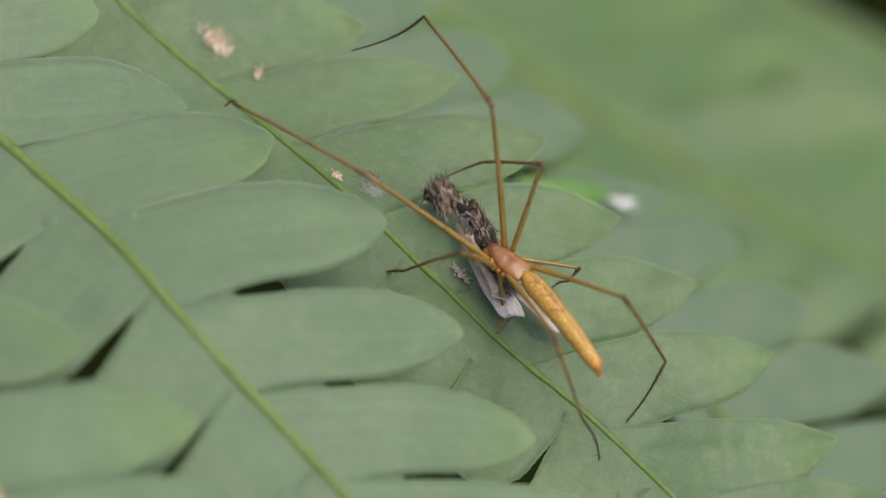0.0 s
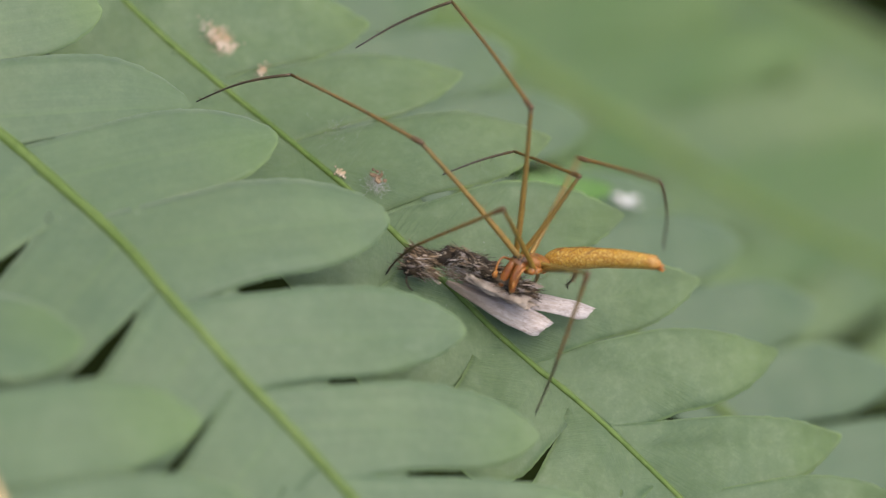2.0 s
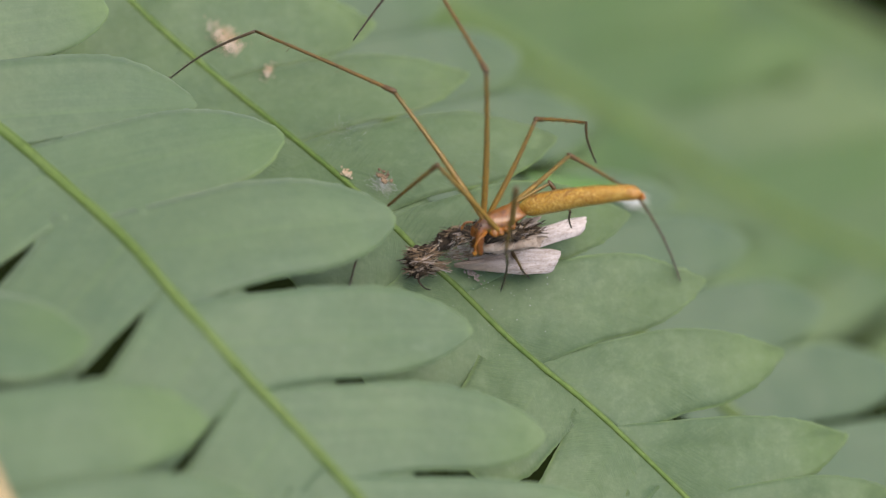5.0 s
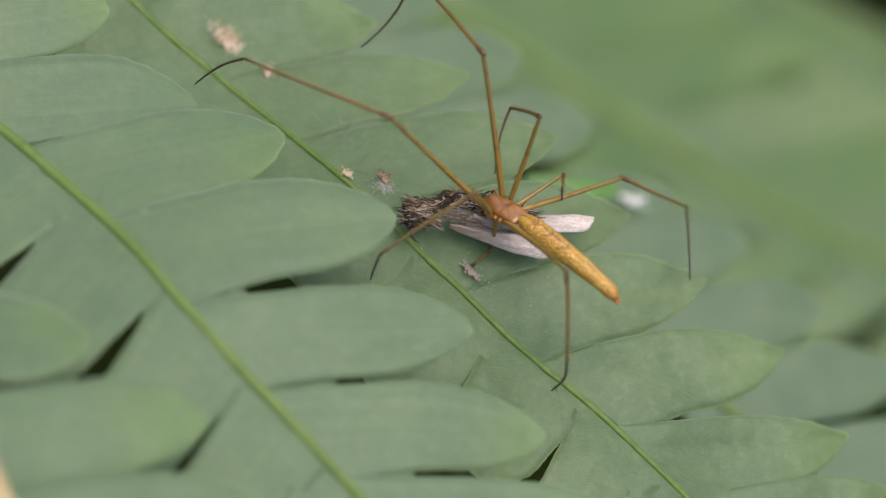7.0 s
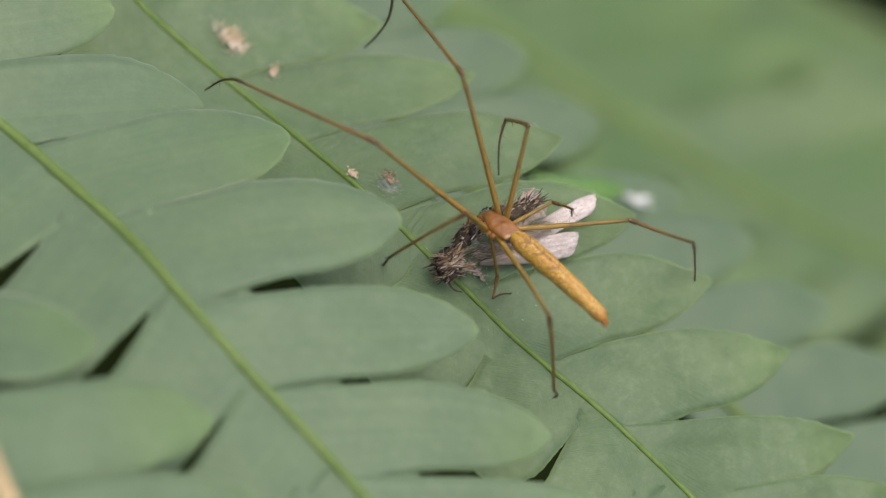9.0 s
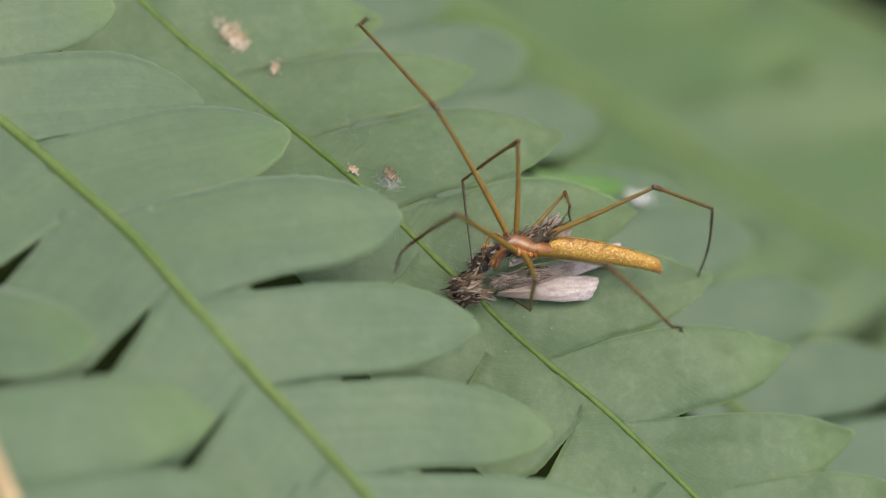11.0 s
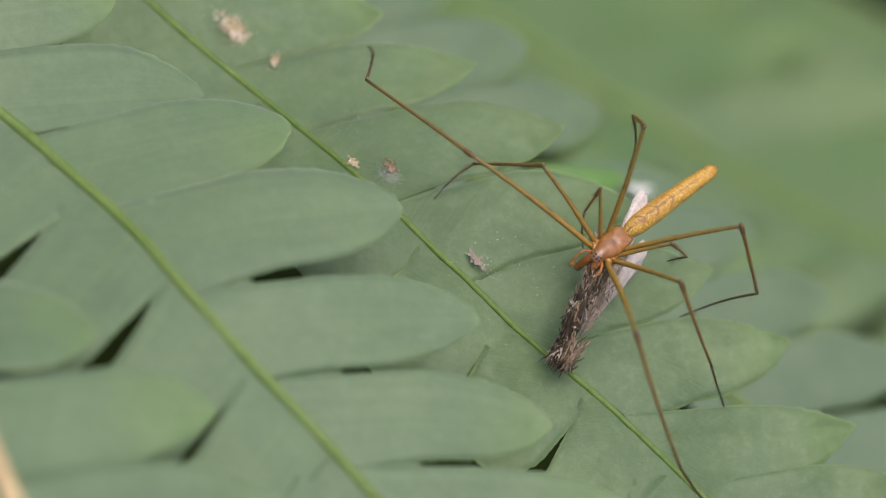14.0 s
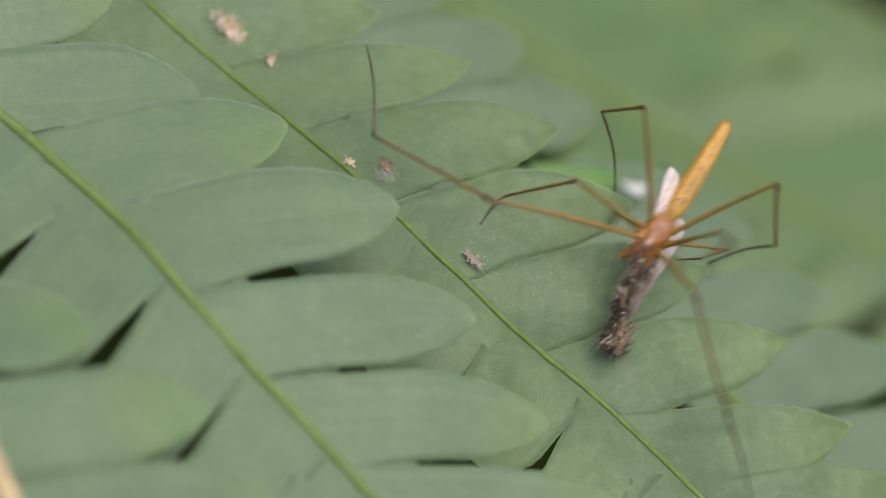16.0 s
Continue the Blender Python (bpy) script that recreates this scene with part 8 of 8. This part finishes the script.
    walk(legs["G"]["metatarsus"], bone(root, [
        (0, 2.36, -5.02, 1.85, 3.53, -3.75, 0.84), (0.3, 2.19, -4.71, 1.28, 3.05, -3.44, -0.01), (0.5, 2.42, -4.15, 0.66, 2.87, -4.18, -1.29),
        (0.8, 3.27, -5.05, 0.92, 4.06, -4.01, -0.6), (1, 4.37, -3.9, 2.01, 4.79, -3.99, 0.05), (1.5, 4.48, -3.43, 1.92, 5.23, -3.66, 0.08),
        (2, 4.12, -3.35, 1.59, 4.79, -3.43, -0.29), (2.5, 3.54, -3.07, 1.63, 4.23, -3.3, -0.23), (3, 3.1, -1.59, 0.14, 2.38, -2.68, 1.65),
        (3.5, 0.45, -1.91, 0.22, 0, -3.67, 1.05), (4, 3, -1.44, 2.87, 4.17, -1.37, 1.26), (4.5, 2.99, -1.6, 2.84, 4.13, -1.49, 1.2),
        (5, 2.91, -1.81, 2.59, 3.97, -1.62, 0.91), (5.5, 3.03, -1.55, 2.17, 3.98, -1.26, 0.43), (6, 3.38, -1.37, 2.25, 4.25, -1, 0.48),
        (6.5, 3.52, -1.37, 2.36, 4.34, -0.97, 0.59), (7, 0.9, -1.19, 0.82, 1.27, -0.85, -1.11), (7.5, 0.9, -1.16, 0.4, 1.26, -0.92, -1.55),
        (8, 1.35, -1.28, 0.55, 1.57, -1.05, -1.42), (8.5, 1.86, -2.56, 0.96, 3.53, -2.62, -0.14), (9, 1.42, -3.22, 1.37, 2.87, -2.41, 0.26),
        (9.5, 1.58, -3.22, 1.01, 2.95, -2.3, -0.12), (10, 1.85, -3.13, 0.14, 2.35, -1.49, -0.87), (10.5, 2.43, -2.99, -0.58, 0.62, -2.52, 0.13),
        (11, 3.12, -2.72, -1.03, 1.34, -2.68, -0.14), (11.5, 4.96, -3.07, -0.73, 3.18, -3.07, 0.18), (11.7, 7.19, -4.44, 1.82, 4.68, -4.51, 0.85),
        (12, 6.61, -4.76, 1.73, 4.73, -4.76, 1.02), (12.2, 8.86, -3.07, 3.56, 9.21, -3.32, 1.6), (12.5, 8.7, -3.63, 3.54, 9, -3.56, 1.57),
        (12.8, 8.41, -3.53, 4.99, 8.3, -3.81, 3.01), (13, 8.16, -3.25, 5.44, 8.47, -3.01, 3.48), (13.2, 9.72, -3.06, 5.74, 8.42, -2.92, 4.23),
        (13.4, 10.35, -3.1, 5.5, 10.48, -2.36, 3.65), (13.5, 9.26, -2.72, 4.21, 10.13, -2.34, 2.46), (14, 11.22, -1.3, 4.29, 10.94, -0.89, 2.35),
        (14.5, 10.31, -2.53, 5.37, 10.21, -2.11, 3.42), (15, 10.15, -2.2, 5.24, 9.98, -2.17, 3.25), (15.5, 9.76, -2.17, 5.41, 9.75, -2.2, 3.41),
        (15.8, 10.66, -1.54, 5.27, 9.78, -1.56, 3.48), (16, 11.79, -1.74, 5.33, 11.28, -1.21, 3.46),
    ]))
    walk(legs["H"]["femur"], bone(root, [
        (0, 2.16, -2.43, 3.75, 2.71, -7.49, 9.04), (0.3, 2.19, -2.44, 3.81, 2.97, -7.63, 8.94), (0.5, 1.97, -2.78, 3.61, 2.45, -7.47, 9.23),
        (0.8, 3.61, -2.7, 3.11, 5, -7.05, 8.86), (1, 3.69, -2.62, 3.6, 4.75, -6.84, 9.51), (1.3, 3.66, -2.35, 3.72, 4.4, -6.26, 9.88),
        (1.5, 3.44, -2.22, 3.56, 0.8, -0.4, 10.17), (2, 4.07, -2.05, 3.6, 3.92, -4.7, 10.44), (2.3, 2.83, -1.99, 3.33, 1.58, -5.96, 9.37),
        (2.5, 3, -1.78, 3.6, 1.37, -4.76, 10.11), (3, 1.73, -0.77, 4.96, -0.63, 2.49, 11.1), (3.3, 2, -0.98, 5.05, 0.03, -3.82, 11.53),
        (3.5, 1.47, -0.86, 4.91, 0.04, -3.48, 11.61), (3.7, 1.25, 0.18, 4.88, -1.83, -2.88, 10.81), (4, 2.22, 0.49, 4.85, -1.31, 1.2, 11.25),
        (4.5, 2.09, 0.28, 4.76, -1.12, 0.56, 11.36), (5, 1.73, -0.11, 4.4, -0.58, -0.98, 11.31), (5.5, 1.44, -0.23, 3.8, 0.4, -2.49, 10.7),
        (6, 1.43, -0.35, 3.55, 1.45, -3.6, 10.13), (6.5, 1.43, -0.45, 3.5, 1.87, -4.05, 9.88), (7, 1.46, 0.4, 3.63, 2.91, -4.22, 9.14),
        (7.5, 1.48, 0.24, 3.6, 2.48, -4.83, 8.81), (8, 1.38, -0.17, 3.58, 2.35, -5.6, 8.41), (8.5, 1.01, -0.26, 3.56, 2.27, -6.08, 7.86),
        (9, 0.82, -0.56, 3.59, 2.12, -6.35, 7.92), (9.5, 1.1, -0.64, 3.46, 2.44, -6.13, 8.15), (10, 1.69, -0.79, 3.17, 3.11, -5.47, 8.65),
        (10.5, 2.51, -1.06, 3.02, 3.98, -4.68, 9.23), (11, 3.27, -1.2, 2.87, 4.75, -4, 9.49), (11.3, 3.5, -1.21, 2.82, 4.97, -3.84, 9.51),
        (11.5, 5.1, -1.52, 3.25, 7.87, -5.44, 8.81), (11.7, 6.31, -1.91, 3.42, 9.32, -5.65, 8.98), (12, 6.57, -1.88, 3.29, 9.7, -4.84, 9.23),
        (12.2, 6.25, -1.38, 3.14, 9.27, -1.76, 9.83), (12.5, 6.39, -1.16, 2.93, 4.08, 1.59, 9.33), (12.8, 6.08, -1.39, 3, 9.22, 0.89, 9.23),
        (13, 5.88, -1.34, 3.07, 9.05, 0.83, 9.33), (13.2, 7.77, -1.01, 3.34, 11.63, -0.47, 9.56), (13.4, 8.45, -1.04, 3.1, 12.74, -1.38, 9.04),
        (13.5, 8.53, -0.87, 2.91, 13.03, -1.3, 8.69), (14, 7.98, -0.88, 2.92, 12.49, -0.97, 8.71), (14.5, 8.11, -0.91, 2.92, 10.53, -0.04, 9.79),
        (15, 8.06, -0.87, 2.88, 7, 0.34, 10.04), (15.5, 7.58, -0.79, 2.82, 7.93, 0.26, 10.08), (15.8, 8.15, -0.39, 2.25, 12.05, 1.86, 8.04),
        (16, 10.84, 0.24, 2.9, 14.64, 1.51, 9.05),
    ]))
    walk(legs["H"]["tibia"], bone(root, [
        (0, 2.71, -7.49, 9.04, 5.47, -10.69, 5.95), (0.3, 2.97, -7.63, 8.94, 5.6, -10.68, 5.6), (0.5, 2.45, -7.47, 9.23, 5.41, -11.09, 6.89),
        (0.8, 5, -7.05, 8.86, 6.85, -11.02, 6), (1, 4.75, -6.84, 9.51, 6.47, -10.67, 6.4), (1.3, 4.4, -6.26, 9.88, 6.06, -10.05, 6.69),
        (1.5, 0.8, -0.4, 10.17, 2.8, -0.9, 5.36), (2, 3.92, -4.7, 10.44, 3.69, -8.16, 6.53), (2.3, 1.58, -5.96, 9.37, 2.22, -9.98, 6.09),
        (2.5, 1.37, -4.76, 10.11, 1.47, -9.69, 8.35), (3, -0.63, 2.49, 11.1, 2.93, 6.11, 9.85), (3.3, 0.03, -3.82, 11.53, 0.51, -5.05, 6.47),
        (3.5, 0.04, -3.48, 11.61, 0.96, -4.67, 6.61), (3.7, -1.83, -2.88, 10.81, -1.82, -3.66, 5.64), (4, -1.31, 1.2, 11.25, -0.37, 1.23, 6.1),
        (4.5, -1.12, 0.56, 11.36, -0.1, 0.16, 6.24), (5, -0.58, -0.98, 11.31, 0.62, -2.48, 6.44), (5.5, 0.4, -2.49, 10.7, 1.74, -5.28, 6.48),
        (6, 1.45, -3.6, 10.13, 2.83, -7.26, 6.65), (6.5, 1.87, -4.05, 9.88, 3.24, -8, 6.73), (7, 2.91, -4.22, 9.14, 4.18, -7.95, 5.7),
        (7.5, 2.48, -4.83, 8.81, 3.69, -8.78, 5.6), (8, 2.35, -5.6, 8.41, 4, -8.47, 4.36), (8.5, 2.27, -6.08, 7.86, 3.99, -8.62, 3.62),
        (9, 2.12, -6.35, 7.92, 3.95, -8.73, 3.64), (9.5, 2.44, -6.13, 8.15, 4.64, -8.53, 4.05), (10, 3.11, -5.47, 8.65, 6.13, -7.83, 5.08),
        (10.5, 3.98, -4.68, 9.23, 7.81, -6.9, 6.45), (11, 4.75, -4, 9.49, 9.04, -6.06, 7.33), (11.3, 4.97, -3.84, 9.51, 9.35, -5.86, 7.47),
        (11.5, 7.87, -5.44, 8.81, 8.87, -8.63, 4.79), (11.7, 9.32, -5.65, 8.98, 9.49, -9.51, 5.45), (12, 9.7, -4.84, 9.23, 9.28, -8.43, 5.45),
        (12.2, 9.27, -1.76, 9.83, 9.97, -5.62, 6.37), (12.5, 4.08, 1.59, 9.33, 9.26, 2.26, 9.12), (12.8, 9.22, 0.89, 9.23, 12.98, -1.41, 6.42),
        (13, 9.05, 0.83, 9.33, 12.72, -1.74, 6.63), (13.2, 11.63, -0.47, 9.56, 14.14, -3.21, 5.89), (13.4, 12.74, -1.38, 9.04, 14.97, -3.88, 5.03),
        (13.5, 13.03, -1.3, 8.69, 15.17, -3.85, 4.66), (14, 12.49, -0.97, 8.71, 15.07, -3.02, 4.65), (14.5, 10.53, -0.04, 9.79, 14.69, -1.7, 7.1),
        (15, 7, 0.34, 10.04, 12.2, 0.78, 10.45), (15.5, 7.93, 0.26, 10.08, 12.67, 1.94, 8.66), (15.8, 12.05, 1.86, 8.04, 15.02, 1.4, 3.76),
        (16, 14.64, 1.51, 9.05, 16.5, -0.11, 4.43),
    ]))
    walk(legs["H"]["metatarsus"], bone(root, [
        (0, 5.47, -10.69, 5.95, 8.23, -11.26, 1.24), (0.3, 5.6, -10.68, 5.6, 8.38, -11, 0.88), (0.5, 5.41, -11.09, 6.89, 7.92, -11.54, 2.03),
        (0.8, 6.85, -11.02, 6, 8.38, -10.88, 0.73), (1, 6.47, -10.67, 6.4, 8.19, -10.98, 1.19), (1.3, 6.06, -10.05, 6.69, 7.86, -11.22, 1.64),
        (1.5, 2.8, -0.9, 5.36, 4.89, -0.43, 0.31), (2, 3.69, -8.16, 6.53, 4.5, -9.24, 1.21), (2.3, 2.22, -9.98, 6.09, 4.26, -9.34, 1.04),
        (2.5, 1.47, -9.69, 8.35, 3.69, -9.98, 3.34), (3, 2.93, 6.11, 9.85, 6.6, 7.04, 5.87), (3.3, 0.51, -5.05, 6.47, 1.74, -6.9, 1.45),
        (3.5, 0.96, -4.67, 6.61, 2.42, -4.96, 1.32), (3.7, -1.82, -3.66, 5.64, 0.98, -3.51, 0.92), (4, -0.37, 1.23, 6.1, 1.29, 0.97, 0.88),
        (4.5, -0.1, 0.16, 6.24, 1.55, -0.07, 1.01), (5, 0.62, -2.48, 6.44, 2.26, -2.63, 1.21), (5.5, 1.74, -5.28, 6.48, 3.36, -5.33, 1.24),
        (6, 2.83, -7.26, 6.65, 4.43, -7.23, 1.4), (6.5, 3.24, -8, 6.73, 4.84, -7.94, 1.48), (7, 4.18, -7.95, 5.7, 5.35, -7.57, 0.35),
        (7.5, 3.69, -8.78, 5.6, 5.22, -7.67, 0.45), (8, 4, -8.47, 4.36, 5.71, -7.33, -0.73), (8.5, 3.99, -8.62, 3.62, 5.72, -7.23, -1.4),
        (9, 3.95, -8.73, 3.64, 5.69, -7.32, -1.38), (9.5, 4.64, -8.53, 4.05, 6.45, -7.09, -0.93), (10, 6.13, -7.83, 5.08, 8.14, -6.35, 0.2),
        (10.5, 7.81, -6.9, 6.45, 10.04, -5.36, 1.67), (11, 9.04, -6.06, 7.33, 11.43, -4.47, 2.65), (11.3, 9.35, -5.86, 7.47, 11.76, -4.27, 2.8),
        (11.5, 8.87, -8.63, 4.79, 8.22, -6.95, -0.4), (11.7, 9.49, -9.51, 5.45, 7.92, -7.3, 0.67), (12, 9.28, -8.43, 5.45, 7.48, -7.33, 0.39),
        (12.2, 9.97, -5.62, 6.37, 7.8, -6.53, 1.41), (12.5, 9.26, 2.26, 9.12, 13.21, 0.23, 5.89), (12.8, 12.98, -1.41, 6.42, 12.71, -4.11, 1.64),
        (13, 12.72, -1.74, 6.63, 12.51, -4.03, 1.64), (13.2, 14.14, -3.21, 5.89, 11.84, -3.39, 0.9), (13.4, 14.97, -3.88, 5.03, 12.11, -3.23, 0.38),
        (13.5, 15.17, -3.85, 4.66, 12.2, -3.06, 0.11), (14, 15.07, -3.02, 4.65, 12.66, -2.99, -0.28), (14.5, 14.69, -1.7, 7.1, 14.77, -2.53, 1.67),
        (15, 12.2, 0.78, 10.45, 16.12, 0.93, 6.61), (15.5, 12.67, 1.94, 8.66, 15.13, 3.84, 4.13), (15.8, 15.02, 1.4, 3.76, 14.89, 0.87, -1.7),
        (16, 16.5, -0.11, 4.43, 14.68, 0.4, -0.72),
    ]))
    moth = bone(None, upright=True, rows=[
        (0, -0.83, 2.58, 1.1, 4.9, -4.8, 1.4), (0.3, -1.91, 0.26, 1.04, 5.3, -4.5, 1.1), (0.5, -2.72, -0.96, 1.1, 6.07, -3.64, 0.9),
        (0.8, -2.16, -0.96, 1.3, 5.51, -5.36, 0.63), (1, -1.93, -1.66, 1.1, 6.27, -4.64, 1.6), (1.3, -2.1, -1.86, 1.14, 5.85, -4.65, 1.44),
        (1.5, -2.33, -2.07, 1.1, 6.02, -4.4, 1.6), (1.8, -1.55, -2.22, 1.22, 6.6, -4.21, 1.86), (2, -2.28, -1.74, 1.1, 6.08, -4.39, 1.6),
        (2.3, -2.83, -2.57, 0.86, 5.79, -4.4, 0.89), (2.5, -2.89, -2.4, 1.1, 6.2, -3.71, 0.9), (2.7, -2.74, -2.63, 1.01, 5.87, -2.87, 0.85),
        (3, -2.31, -2.58, 1.1, 6.82, -1.46, 1.33), (3.3, -2.25, -2.61, 1.11, 6.79, -1.11, 1.15), (3.5, -2.22, -2.69, 1.1, 7.15, 0.2, 1.6),
        (3.7, -2.24, -2.58, 1.04, 6.57, 0.32, 1.32), (4, -1.89, -2.37, 1.1, 7.49, 0.69, 1.6), (4.5, -2.02, -2.21, 1.1, 7.12, 0.5, 1.54),
        (5, -2.33, -1.82, 1.1, 6.97, 0.28, 1.44), (5.5, -2.69, -1.35, 1.1, 6.75, -0.04, 1.31), (6, -3, -0.96, 1.1, 6.51, -0.33, 1.19),
        (6.5, -3.13, -0.8, 1.1, 6.06, -0.47, 1.14), (7, -2.67, 0.91, 1.1, 5.89, 0.37, 1.6), (7.5, -2.36, 0.41, 1.1, 6.06, 0.81, 1.6),
        (8, -1.85, -0.76, 1.1, 5.92, 0.03, 1.6), (8.5, -0.97, -1.84, 1.1, 6.95, 1.94, 0.9), (9, -1.07, -1.91, 1.1, 7, 1.57, 0.9),
        (9.5, -0.96, -2.09, 1.1, 6.78, 1.1, 0.87), (10, -0.71, -2.52, 1.1, 7.15, 0.36, 0.79), (10.5, -0.42, -3.01, 1.09, 7.56, -0.5, 0.69),
        (11, -0.21, -3.36, 1.09, 7.85, -1.15, 0.61), (11.3, -0.17, -3.43, 1.09, 7.51, -1.39, 0.62), (11.5, 0.14, -3.74, 1.1, 9.08, -1.57, 1.15),
        (11.7, 1.52, -6.19, 0.82, 9.54, -2.06, 1.25), (12, 1.45, -6.2, 1.1, 9.92, -2.04, 1.6), (12.2, 1.89, -6.31, 1.08, 9.81, -1.91, 1.14),
        (12.5, 3.24, -6.92, 1.1, 10.44, -1.24, 0.9), (12.8, 3.94, -7.43, 0.98, 9.81, -0.79, 0.77), (13, 4.39, -7.26, 1.1, 9.95, -0.29, 0.96, -0.3),
        (13.2, 5.12, -6.9, 1.28, 10.24, 1.74, 2.08, -0.7), (13.4, 5.3, -6.73, 1.2, 10.76, 1.35, 2.33, -0.9), (13.5, 5.32, -6.72, 1.1, 11.02, 1.52, 2.6, -0.9),
        (14, 5.35, -6.62, 1.1, 10.62, 2.28, 2.67, -0.9), (14.5, 5.56, -6.6, 1.1, 10.8, 2.31, 2.67, -0.9), (15, 5.5, -6.46, 1.1, 10.75, 2.35, 2.66, -0.9),
        (15.5, 5.66, -6.54, 1.1, 10.59, 2.45, 2.69, -0.9), (15.8, 6.75, -6.1, 0.83, 10.77, 2.7, 2.16, -0.9), (16, 8.44, -5.53, 1.1, 12.6, 3.82, 2.77, -0.9),
    ])
    walk(prey, moth)
    walk(moth_body, held(moth, root))


motions()
